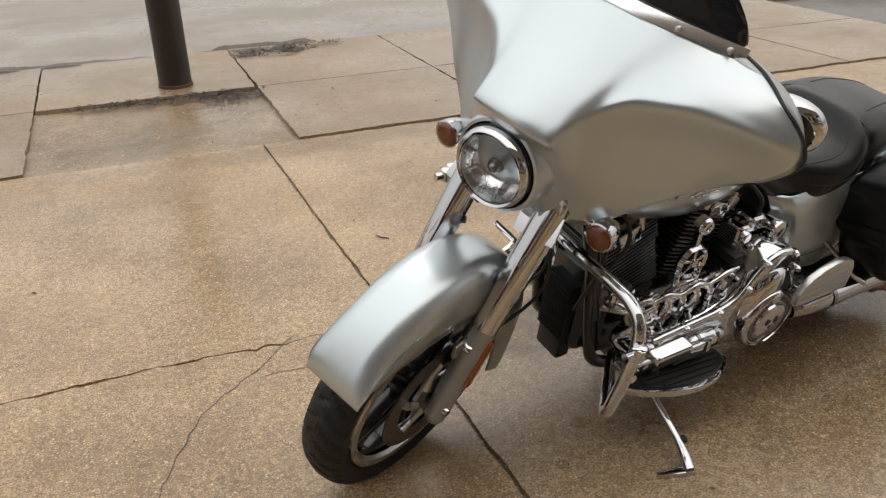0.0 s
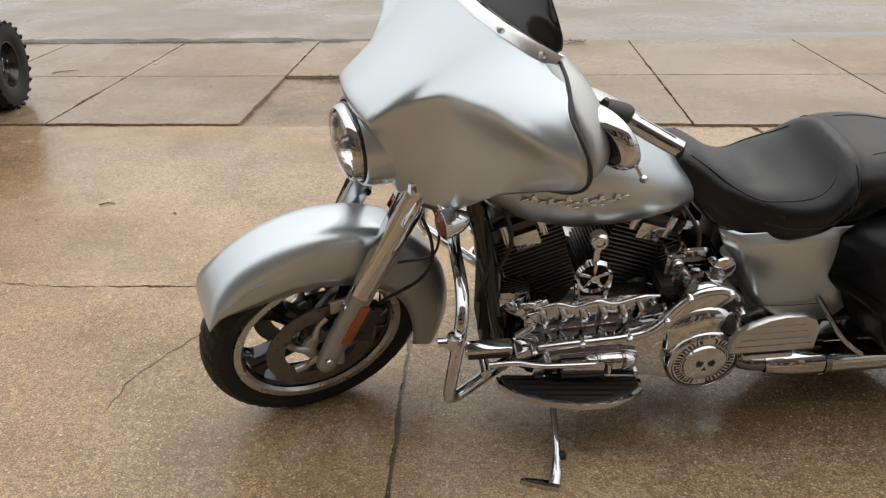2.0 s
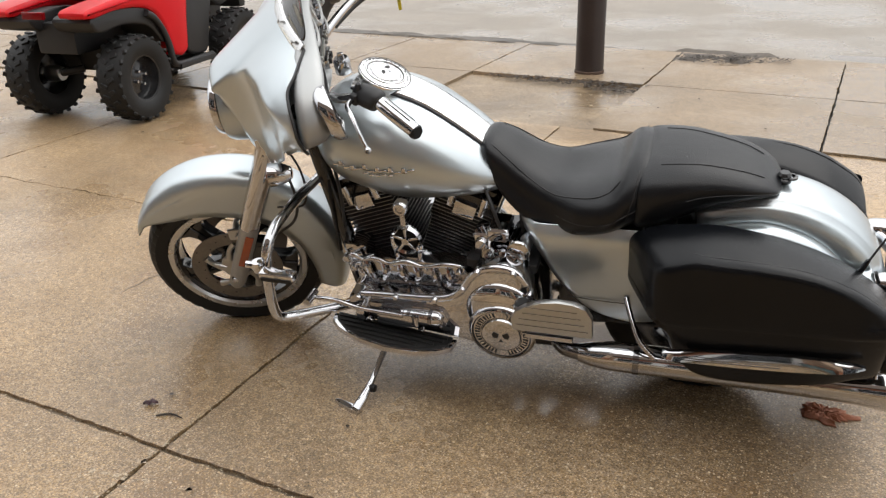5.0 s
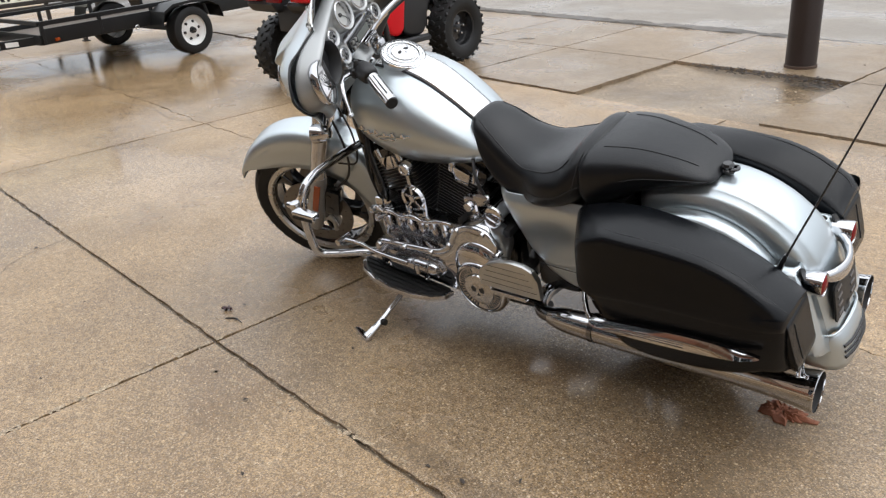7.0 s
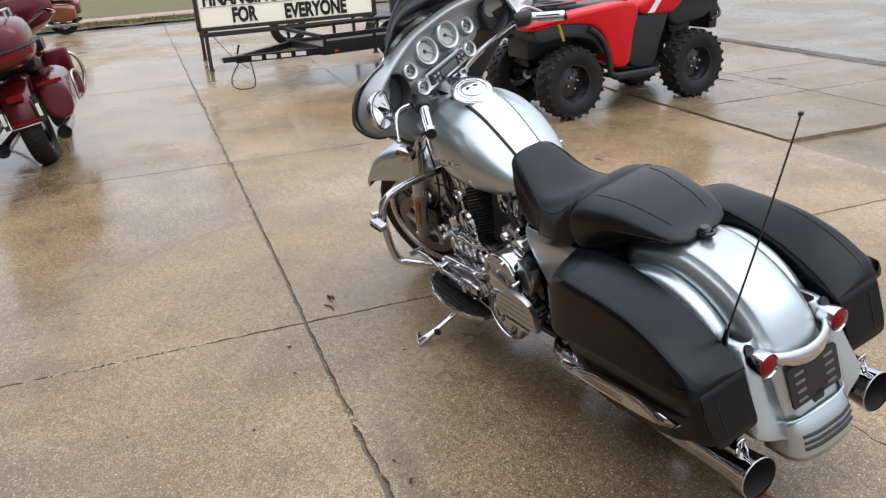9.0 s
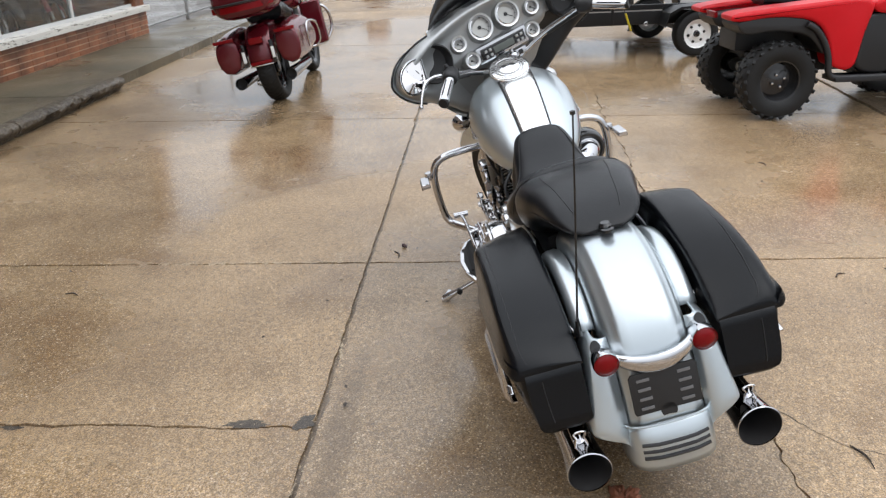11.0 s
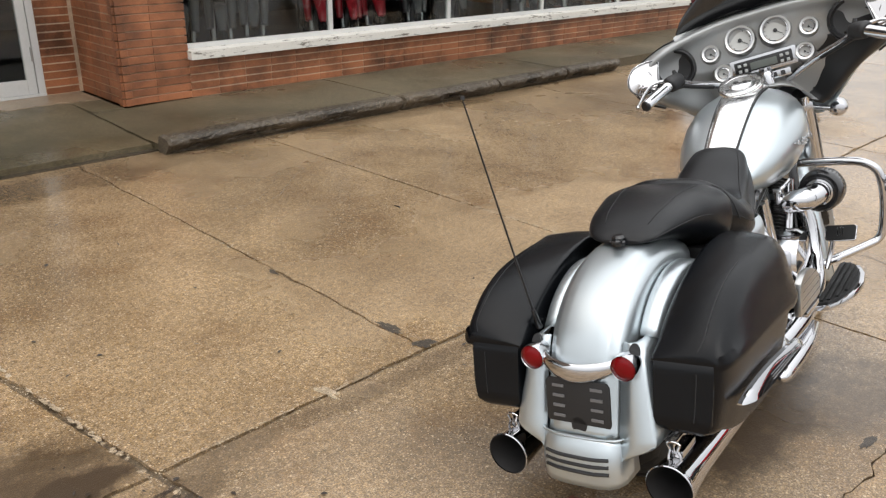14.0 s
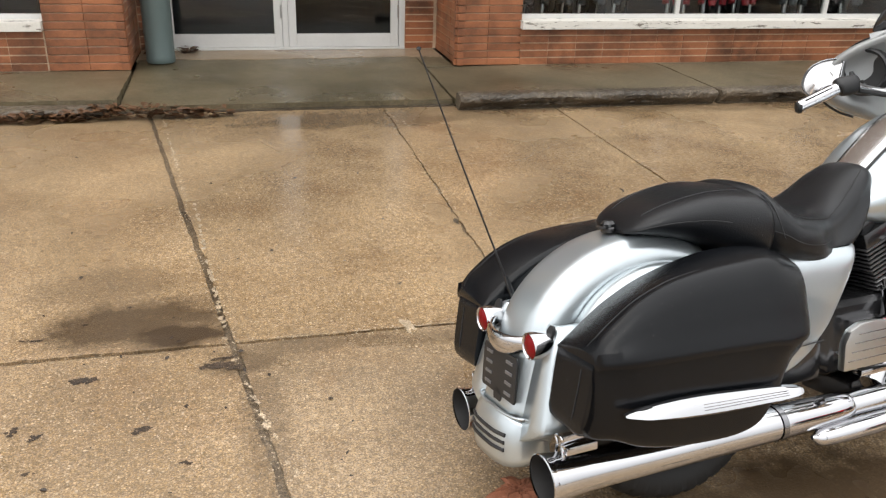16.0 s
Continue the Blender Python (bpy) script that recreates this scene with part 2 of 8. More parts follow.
# darker, greyer concrete for the slab under the motorcycle
CONCRETE_DARKER = concrete("darker_grey_concrete", (0.435, 0.308, 0.183), (0.218, 0.152, 0.089), 0.95, 0.85, 0.04, 0.55, DAMP_AND_SHADE, FILM)
PAVING = concrete("pavement_concrete", (0.355, 0.255, 0.158), (0.245, 0.175, 0.106), 0.5, 0.55)
CONCRETE_PALE = concrete("pale_concrete", (0.41, 0.30, 0.19), (0.29, 0.21, 0.13), 0.4, 0.5)
CONCRETE_OLD = concrete("mossy_concrete", (0.20, 0.158, 0.092), (0.085, 0.068, 0.036), 0.25, 0.45)
KERB = concrete("broken_kerb_concrete", (0.16, 0.124, 0.083), (0.026, 0.020, 0.014), 0.6, 0.2, 0.12)
MUD = concrete("tan_mud", (0.40, 0.295, 0.185), (0.16, 0.112, 0.068), 0.55, 0.45)
DIRT = concrete("wet_dirt", (0.26, 0.190, 0.118), (0.085, 0.060, 0.036), 0.30, 0.40)
ASPHALT = concrete("pale_wet_asphalt", (0.33, 0.278, 0.22), (0.27, 0.228, 0.18), 0.15, 0.60)
GROUND = concrete("ground_fill", (0.085, 0.062, 0.04), (0.05, 0.038, 0.025), 0.2, 0.4)
SILVER = shade("silver_paint", (0.50, 0.55, 0.575), 0.31, 0.82, 0.03, 2.0, 0.05, 900, 0.0, 0.5)
CHROME = shade("chrome", (0.57, 0.57, 0.585), 0.045, 1.0, 0.04, 8.0)
POLISHED = shade("polished_aluminium", (0.86, 0.86, 0.86), 0.20, 1.0, 0.04, 9.0, 0.03)
CAST_CHROME = shade("cast_chrome", (0.50, 0.50, 0.515), 0.07, 1.0, 0.10, 20.0, 0.08, 34, 1.0)
DARK_CHROME = shade("smoked_chrome", (0.25, 0.25, 0.26), 0.12, 1.0, 0.08, 8.0)
SATIN = shade("satin_aluminium", (0.50, 0.50, 0.49), 0.32, 1.0, 0.06, 12.0, 0.04)
BLACK = shade("gloss_black", (0.012, 0.012, 0.013), 0.18, 0.0, 0.15, 5.0, 0.0, 200, 0.0, 0.3)
MATT_BLACK = shade("matt_black", (0.013, 0.013, 0.014), 0.5, 0.0, 0.2, 9.0, 0.1, 300, 0.1)
LEATHER = shade("wet_black_leather", (0.0042, 0.0048, 0.0060), 0.23, 0.0, 0.30, 7.0, 0.25, 260, 0.30, 0.0, 0.22, drops=0.05)
SEAT_LEATHER = shade("damp_seat_leather", (0.0060, 0.0066, 0.0080), 0.30, 0.0, 0.30, 7.0, 0.25, 260, 0.36, 0.0, 0.33, drops=0.10)
RUBBER = shade("tyre_rubber", (0.012, 0.012, 0.012), 0.55, 0.0, 0.25, 9.0, 0.15, 200, 0.2, 0.0, 0.3)
RED_PLASTIC = shade("red_plastic", (0.56, 0.006, 0.012), 0.36, 0.0, 0.08, 4.0, 0.0, 200, 0.0, 0.0, 0.28)
MAROON = shade("maroon_paint", (0.11, 0.007, 0.013), 0.22, 0.3, 0.1, 4.0, 0.05, 500, 0.0, 0.45)
BROWN_POST = shade("brown_painted_steel", (0.020, 0.0115, 0.010), 0.42, 0.0, 0.35, 5.0, 0.3, 60, 0.3)
WHITE = shade("white_paint", (0.78, 0.78, 0.76), 0.4, 0.0, 0.08, 4.0, 0.05, 60, 0.1)


# ---- building blocks ----
def box(sx, sy, sz, at=(0, 0, 0), bevel=0.0, seg=2, m=None):
    bm = bmesh.new()
    bmesh.ops.create_cube(bm, size=1)
    bmesh.ops.scale(bm, vec=(sx, sy, sz), verts=bm.verts)
    if bevel:
        bmesh.ops.bevel(bm, geom=bm.edges[:], offset=bevel, segments=seg, profile=0.7, affect="EDGES")
    if m:
        bmesh.ops.transform(bm, matrix=m, verts=bm.verts)
    bmesh.ops.translate(bm, vec=at, verts=bm.verts)
    return bm


def join(*bms):
    out = bmesh.new()
    for b in bms:
        me = bpy.data.meshes.new("joined")
        b.to_mesh(me)
        out.from_mesh(me)
        bpy.data.meshes.remove(me)
        b.free()
    return out


def moved(bm, m):
    bmesh.ops.transform(bm, matrix=m, verts=bm.verts)
    return bm


def rings(rows, closed=True, cap=True, loop=False):
    """A skin over rows of points, each row a ring (or an open strip)."""
    bm = bmesh.new()
    v = [[bm.verts.new(p) for p in r] for r in rows]
    k = len(rows[0])
    pairs = list(zip(v, v[1:])) + ([(v[-1], v[0])] if loop else [])
    for a, b in pairs:
        for i in range(k if closed else k - 1):
            j = (i + 1) % k
            bm.faces.new((a[i], a[j], b[j], b[i]))
    if cap and closed and not loop:
        bm.faces.new(list(reversed(v[0])))
        bm.faces.new(v[-1])
    bmesh.ops.recalc_face_normals(bm, faces=bm.faces)
    return bm


def smooth_path(points, n=6):
    """Catmull-Rom through the points."""
    p = [Vector(q) for q in points]
    if len(p) < 3:
        return p
    p = [2 * p[0] - p[1], *p, 2 * p[-1] - p[-2]]
    out = []
    for i in range(1, len(p) - 2):
        a, b, c, d = p[i - 1:i + 3]
        for k in range(n):
            t = k / n
            out.append(0.5 * (2 * b + (c - a) * t + (2 * a - 5 * b + 4 * c - d) * t * t + (3 * b - a - 3 * c + d) * t ** 3))
    out.append(p[-2])
    return out


def tube(points, radius, seg=12, n=6, cap=True):
    """A round bar along a smooth path; radius is one number or one for each point."""
    path = smooth_path(points, n)
    k = len(path)
    if isinstance(radius, (int, float)):
        rad = [radius] * k
    else:
        q = smooth_path([(r, 0, 0) for r in radius], n)
        rad = [v[0] for v in q]
    rows, side = [], None
    for i, p in enumerate(path):
        d = (path[min(i + 1, k - 1)] - path[max(i - 1, 0)]).normalized()
        if side is None:
            side = d.orthogonal().normalized()
        side = (side - d * side.dot(d)).normalized()
        up = d.cross(side)
        rows.append([p + rad[i] * (math.cos(a) * side + math.sin(a) * up) for a in (2 * math.pi * s / seg for s in range(seg))])
    return rings(rows, True, cap)


def lathe(profile, seg=32, axis="Z", at=(0, 0, 0), loop=False, cap=False):
    """A turned form: profile of (radius, height) about an axis."""
    rows = []
    for s in range(seg):
        a = 2 * math.pi * s / seg
        c, d = math.cos(a), math.sin(a)
        if axis == "Z":
            rows.append([(r * c, r * d, h) for r, h in profile])
        elif axis == "Y":
            rows.append([(r * c, h, r * d) for r, h in profile])
        else:
            rows.append([(h, r * c, r * d) for r, h in profile])
    bm = bmesh.new()
    v = [[bm.verts.new(p) for p in r] for r in rows]
    k = len(profile)
    for i in range(seg):
        a, b = v[i], v[(i + 1) % seg]
        for j in range(k if loop else k - 1):
            jj = (j + 1) % k
            bm.faces.new((a[j], b[j], b[jj], a[jj]))
    bmesh.ops.remove_doubles(bm, verts=bm.verts, dist=1e-5)
    bmesh.ops.recalc_face_normals(bm, faces=bm.faces)
    bmesh.ops.translate(bm, vec=at, verts=bm.verts)
    return bm


def plate(outline, thick, bevel=0.0, axis="Z"):
    """A flat plate cut to an outline of (a, b), its thickness along an axis, centred."""
    bm = bmesh.new()
    put = {"Z": lambda a, b, h: (a, b, h), "Y": lambda a, b, h: (a, h, b), "X": lambda a, b, h: (h, a, b)}[axis]
    lo = [bm.verts.new(put(a, b, -thick / 2)) for a, b in outline]
    hi = [bm.verts.new(put(a, b, thick / 2)) for a, b in outline]
    k = len(lo)
    bm.faces.new(lo)
    bm.faces.new(list(reversed(hi)))
    for i in range(k):
        bm.faces.new((lo[i], hi[i], hi[(i + 1) % k], lo[(i + 1) % k]))
    bmesh.ops.recalc_face_normals(bm, faces=bm.faces)
    if bevel:
        edges = [e for e in bm.edges if len(e.link_faces) == 2 and e.calc_face_angle(0) > 0.5]
        bmesh.ops.bevel(bm, geom=edges, offset=bevel, segments=2, profile=0.7, affect="EDGES")
    return bm


def pillow(outline, thick, r=.04, axis="Y", n=4):
    """A moulded panel: a smoothed outline of (a, b) with well rounded rims."""
    k = len(outline)
    pts = []
    for i in range(k):
        b, c = Vector(outline[i]), Vector(outline[(i + 1) % k])
        for j in range(n):
            t = j / n
            pts.append(b.lerp(c, t))
    for _ in range(2):
        pts = [.5 * pts[i] + .25 * (pts[i - 1] + pts[(i + 1) % len(pts)]) for i in range(len(pts))]
    m = len(pts)
    area = sum(pts[i].x * pts[(i + 1) % m].y - pts[(i + 1) % m].x * pts[i].y for i in range(m))
    sign = 1 if area > 0 else -1
    norm = []
    for i in range(m):
        d = (pts[(i + 1) % m] - pts[i - 1]).normalized()
        norm.append(Vector((-d.y, d.x)) * sign)
    put = {"Z": lambda a, b, h: (a, b, h), "Y": lambda a, b, h: (a, h, b), "X": lambda a, b, h: (h, a, b)}[axis]
    rows = []
    for q in (-90, -60, -30, 0, 30, 60, 90):
        a = radians(q)
        h = math.copysign(thick / 2 - r * (1 - abs(math.sin(a))), q) if q else 0
        inset = r * (1 - math.cos(a))
        if q == 0:
            inset = 0
        rows.append([put(p.x + v.x * inset, p.y + v.y * inset, h) for p, v in zip(pts, norm)])
    return rings(rows, True)


def part(name, bm, material, parent=None, label="", smooth=True, sub=0, solid=0.0, crease=40):
    """Links a bmesh as one mesh object under a thing or a part."""
    me = bpy.data.meshes.new(name)
    if smooth:
        for f in bm.faces:
            f.smooth = True
        lim = radians(crease)
        for e in bm.edges:
            if len(e.link_faces) == 2 and e.calc_face_angle(0) > lim and not sub:
                e.smooth = False
    bm.to_mesh(me)
    bm.free()
    me.materials.append(material)
    ob = new(name, me)
    if parent:
        ob.parent = parent
    if solid:
        md = ob.modifiers.new("thick", "SOLIDIFY")
        md.thickness, md.offset = solid, -1
    if sub:
        md = ob.modifiers.new("round", "SUBSURF")
        md.levels = md.render_levels = sub
    if label:
        ob["label"] = label
    return ob


def thing(name, m, label, category, group=""):
    ob = new(name)
    ob.empty_display_size = 0.1
    ob.matrix_world = m
    return tagged(ob, label, category, group)


def structure(name, bm, material, label, smooth=False, **kw):
    return tagged(part(name, bm, material, None, label, smooth, **kw), kind="structure")


# ---- the ground: slabs of wet concrete between joints ----
def wobble(key, t, amount):
    return amount * (0.5 * noise.noise((key * 7.3, t * 0.9, 0.5)) + 0.6 * noise.noise((key * 3.1, t * 4.3, 2.5)) + 0.5 * noise.noise((key, t * 15, 7.5)) + 0.3 * noise.noise((key, t * 37, 1.5)))


class Joint:
    """A joint or crack: a straight line with a slant and a wandering edge."""

    def __init__(self, key, at, slope=0.0, amount=0.01, gap=0.012):
        self.key, self.at, self.slope, self.amount, self.gap = key, at, slope, amount, gap

    def __call__(self, t):
        return self.at + self.slope * t + wobble(self.key, t, self.amount)


def crumble(key, t):
    """How far a slab's edge has broken back from its joint."""
    return 0.010 * max(0, noise.noise((key * 1.7, t * 9, 4.5)) - 0.05) + 0.006 * max(0, noise.noise((key, t * 26, 9.5))) + 0.035 * max(0, noise.noise((key * 2.3, t * 2.6, 6.5)) - 0.42)


def slab_outline(x0, x1, y0, y1, step=0.022):
    """The outline of the slab between two joints along y and two along x."""
    def corner(jx, jy):
        x, y = jx.at, jy.at
        for _ in range(6):
            x, y = jx(y), jy(x)
        return x, y
    out = []
    (ax, ay), (bx, by) = corner(x0, y0), corner(x1, y0)
    (cx, cy), (dx, dy) = corner(x1, y1), corner(x0, y1)
    def run(a, b):
        k = max(2, int(abs(b - a) / step))
        return [a + (b - a) * i / k for i in range(k)]
    gl, gr, gb, gt = x0.gap / 2, x1.gap / 2, y0.gap / 2, y1.gap / 2
    for t in run(ax + gl, bx - gr):
        out.append((t, y0(t) + gb + (gb and crumble(y0.key + 0.3, t))))
    for t in run(by + gb, cy - gt):
        out.append((x1(t) - gr - (gr and crumble(x1.key + 0.6, t)), t))
    for t in run(cx - gr, dx + gl):
        out.append((t, y1(t) - gt - (gt and crumble(y1.key + 0.6, t))))
    for t in run(dy - gt, ay + gb):
        out.append((x0(t) + gl + (gl and crumble(x0.key + 0.3, t)), t))
    return out


def slab(parent, outline, z, material, thick=0.09, name="slab"):
    bm = bmesh.new()
    top = bm.faces.new([bm.verts.new((x, y, z)) for x, y in outline])
    if top.normal.z < 0:
        top.normal_flip()
    top.normal_update()
    geo = bmesh.ops.inset_region(bm, faces=[top], thickness=0.017, depth=0.0)
    for f in geo["faces"]:
        f.material_index = 1
    rim = [v for v in bm.verts if v not in set(top.verts)]
    for v in rim:
        v.co.z -= 0.004 + 0.006 * abs(noise.noise((v.co.x * 9, v.co.y * 9, 2)))
    edges = [e for e in bm.edges if e.is_boundary]
    ext = bmesh.ops.extrude_edge_only(bm, edges=edges)
    for v in ext["geom"]:
        if isinstance(v, bmesh.types.BMVert):
            v.co.z = z - thick
    bmesh.ops.recalc_face_normals(bm, faces=bm.faces)
    if top.normal.z < 0:
        bmesh.ops.reverse_faces(bm, faces=bm.faces)
    bmesh.ops.triangulate(bm, faces=[f for f in bm.faces if len(f.verts) > 4])
    ob = part(name, bm, material, parent, smooth=False)
    ob.data.materials.append(CONCRETE_EDGE if material in (CONCRETE, CONCRETE_DARKER) else material)
    return ob


ground = structure("ground", box(400, 400, 0.02, (0, 0, -0.075)), GROUND, "dark wet ground fill seen in the joints")
jx = {k: Joint(i + 1, *v) for i, (k, v) in enumerate({
    "a": (-16.0,), "b": (-11.2,), "c": (-6.75,), "d": (-2.35, 0.0, 0.006, 0.008), "e": (0.842, -0.021, 0.006, 0.011),
    "f": (2.258, 0.0, 0.022, 0.008), "g": (3.58, -0.172, 0.009, 0.024), "h": (6.9,), "i": (10.5,)}.items())}
jy = {k: Joint(i + 21, *v) for i, (k, v) in enumerate({
    "kerb": (-2.50, 0.0, 0.004, 0.012), "mid": (0.975, 0.013, 0.008, 0.016), "crack": (2.535, -0.008, 0.038, 0.003), "lot": (4.81, 0.0, 0.016, 0.016),
    "walk": (6.19, 0.0, 0.004, 0.010), "road": (7.66, 0.0, 0.02, 0.03)}.items())}
structure("joint_fill", box(26.5, 7.32, 0.03, (-2.75, 1.15, -0.028)), DIRT, "brown dirt packed in the joints")
pavement = structure("pavement", box(60, 2.8, 0.02, (0, 6.23, -0.085)), GROUND, "dark soil bed under the pavement slabs")
walk_x = [Joint(41 + i, x, 0.0, 0.005, 0.012) for i, x in enumerate((-9.6, -7.8, -6.1, -4.55, -3.05, -1.9, -0.58, 0.96, 2.38, 3.9, 5.4, 6.9))]


def bumpy_sheet(x0, x1, y0, y1, z, step, amount, scale, fall=0.0):
    """An uneven sheet of earth; fall sinks its rim."""
    nx, ny = int((x1 - x0) / step) + 1, int((y1 - y0) / step) + 1
    rows = []
    for i in range(nx + 1):
        row = []
        for j in range(ny + 1):
            x, y = x0 + (x1 - x0) * i / nx, y0 + (y1 - y0) * j / ny
            h = amount * (noise.noise((x * scale, y * scale, 3)) + 0.5 * noise.noise((x * scale * 3, y * scale * 3, 9)))
            e = min(i, nx - i) / nx * 2, min(j, ny - j) / ny * 2
            row.append((x, y, z + h - fall * (1 - min(1, 4 * min(e)))))
        rows.append(row)
    bm = rings(rows, False)
    if bm.faces[:][0].normal.z < 0:
        bmesh.ops.reverse_faces(bm, faces=bm.faces)
    return bm


structure("dirt_patch", bumpy_sheet(-0.60, 0.98, 4.80, 6.21, -0.020, 0.05, 0.012, 2.5), MUD, "sunken patch of wet dirt and gravel", True)
road = structure("road", box(200, 40, 0.1, (0, 27.72, -0.075)), ASPHALT, "pale grey wet asphalt road")
GUTTER = shade("gutter_water", (0.15, 0.125, 0.10), 0.05, 0.0, 0.15, 1.5, 0.05, 30)
structure("gutter", bumpy_sheet(1.6, 9.0, 7.74, 8.30, -0.0215, 0.2, 0.0012, 1.0, 0.01), GUTTER, "shallow water standing in the gutter", True)
EDGE_DIRT = concrete("dark_edge_dirt", (0.10, 0.072, 0.045), (0.045, 0.032, 0.02), 0.3, 0.0)
structure("edge_dirt", bumpy_sheet(-14.0, 0.85, 7.55, 7.80, 0.024, 0.05, 0.016, 4.0, 0.04), EDGE_DIRT, "line of dark dirt along the road edge", True)
structure("eroded_edge", bumpy_sheet(0.80, 1.85, 7.15, 7.92, 0.014, 0.04, 0.02, 5.0, 0.06), EDGE_DIRT, "broken slab edge with washed out dirt", True)

# ---- shop front ----
BRICK = shade("orange_brick", (0.32, 0.118, 0.050), 0.42, 0.0, 0.30, 4.0, 0.25, 70, 0.35, random=0.20, stain=0.72)
MORTAR = shade("pale_mortar", (0.48, 0.34, 0.23), 0.8, 0.0, 0.3, 6.0, 0.2, 90, 0.3, stain=0.5)
ALU = shade("white_aluminium", (0.62, 0.62, 0.60), 0.35, 0.2, 0.1, 3.0, 0.06, 60, 0.1)
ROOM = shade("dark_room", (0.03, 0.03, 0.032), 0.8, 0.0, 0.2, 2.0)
PANE = bpy.data.materials.new("shop_glass")
PANE.use_nodes = True
_p = PANE.node_tree.nodes["Principled BSDF"]
_p.inputs["Transmission Weight"].default_value, _p.inputs["Roughness"].default_value, _p.inputs["IOR"].default_value = 1.0, 0.02, 1.45
_p.inputs["Base Color"].default_value = (0.55, 0.58, 0.58, 1)


def peeling(name):
    """White paint flaking off grey concrete."""
    m = shade(name, (0.66, 0.63, 0.57), 0.55, 0.0, 0.12, 3.0, 0.1, 60, 0.3)
    n, l = m.node_tree.nodes, m.node_tree.links
    b = n["Principled BSDF"]
    old = b.inputs["Base Color"].links[0].from_socket
    geo = n.new("ShaderNodeNewGeometry")
    mp = n.new("ShaderNodeMapping")
    mp.inputs["Scale"].default_value = (2.6, 5, 16)
    l.new(geo.outputs["Position"], mp.inputs["Vector"])
    t = n.new("ShaderNodeTexNoise")
    t.inputs["Scale"].default_value, t.inputs["Detail"].default_value, t.inputs["Roughness"].default_value = 1.6, 8, 0.72
    l.new(mp.outputs[0], t.inputs["Vector"])
    r = n.new("ShaderNodeMapRange")
    r.inputs[1].default_value, r.inputs[2].default_value = 0.56, 0.60
    l.new(t.outputs["Fac"], r.inputs[0])
    x = n.new("ShaderNodeMix")
    x.data_type = "RGBA"
    x.inputs[7].default_value = (0.16, 0.14, 0.11, 1)
    l.new(r.outputs[0], x.inputs[0])
    l.new(old, x.inputs[6])
    l.new(x.outputs[2], b.inputs["Base Color"])
    return m


PEEL = peeling("peeling_white_paint")
TOPZ = 0.10
walkway = structure("sidewalk", box(34, 2.2, 0.14, (-5, -3.56, -0.062)), GROUND, "soil bed of the shop walkway")
sw_x = [Joint(61 + i, x, 0.0, 0.006, 0.010) for i, x in enumerate((-14.0, -9.2, -6.2, -3.0, -0.6, 1.69, 4.22, 7.0, 10.0))]
sw_front, sw_back = Joint(75, -2.43, 0, 0.006, 0.0), Joint(76, -3.56, 0, 0.003, 0.0)
door_front, door_back = Joint(77, -4.02, 0, 0.05, 0.0), Joint(78, -4.60, 0, 0.0, 0.0)
lip_front = Joint(79, -2.515, 0, 0.012, 0.0)


def brick_wall(parent, x0, x1, z0, z1, y, along="x", length=0.272, course=0.0672, out=1, depth=0.064):
    """Stack-bonded bricks proud of their mortar; all share one mesh per wall."""
    n = max(1, round((x1 - x0) / length))
    w = (x1 - x0) / n
    bm = box(w - 0.002, depth, course - 0.009, (0, 0, 0), 0.003, 1)
    if along == "y":
        bmesh.ops.rotate(bm, verts=bm.verts, cent=(0, 0, 0), matrix=Matrix.Rotation(math.pi / 2, 3, "Z"))
    me = bpy.data.meshes.new("brick")
    bm.to_mesh(me)
    bm.free()
    me.materials.append(BRICK)
    k = int(round((z1 - z0) / course))
    for j in range(k):
        for i in range(n):
            ob = new("brick", me)
            a, h = x0 + w * (i + 0.5), z0 + course * (j + 0.5)
            push = random.uniform(-0.002, 0.002)
            ob.location = (a, y + push, h) if along == "x" else (y + push, a, h)
            ob.parent = parent


wall_shop = structure("wall_shop", box(8.55, 0.20, 0.335, (-3.475, -3.672, 0.265)), MORTAR, "weathered orange brick wall under the shop window")
pier_1 = structure("wall_pier_1", box(0.58, 0.90, 3.2, (1.11, -4.03, 1.7)), MORTAR, "orange brick pier beside the shop door")
pier_2 = structure("wall_pier_2", box(0.62, 0.90, 3.2, (4.555, -4.03, 1.7)), MORTAR, "orange brick pier beside the shop door")
wall_left = structure("wall_left", box(5.6, 0.20, 0.335, (7.67, -3.672, 0.265)), MORTAR, "orange brick wall under the next window")
# unseen upper wall, added to block sky; dull brown keeps reflections from turning orange
structure("wall_over", box(18.3, 0.3, 3.4, (1.4, -3.75, 4.9)), shade("unseen_wall_brown", (0.17, 0.13, 0.105), 0.8, 0.0, 0.2, 1.5, 0.1, 40, 0.2), "unseen dull brown wall over the shop windows, added to block sky")
structure("wall_end", box(0.3, 6.0, 4.7, (-7.62, -6.6, 2.4)), BRICK, "brick side wall of the shop")
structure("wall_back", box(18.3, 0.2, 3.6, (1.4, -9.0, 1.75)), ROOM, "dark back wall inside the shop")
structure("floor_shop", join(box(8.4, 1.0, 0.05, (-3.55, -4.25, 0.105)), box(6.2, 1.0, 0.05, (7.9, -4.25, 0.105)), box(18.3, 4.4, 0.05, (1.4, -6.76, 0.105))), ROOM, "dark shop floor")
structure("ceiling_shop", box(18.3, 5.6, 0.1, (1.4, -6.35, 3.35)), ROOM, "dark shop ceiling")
structure("window_sill_1", box(8.56, 0.32, 0.078, (-3.47, -3.655, 0.470), 0.008), PEEL, "white window sill with flaking paint")
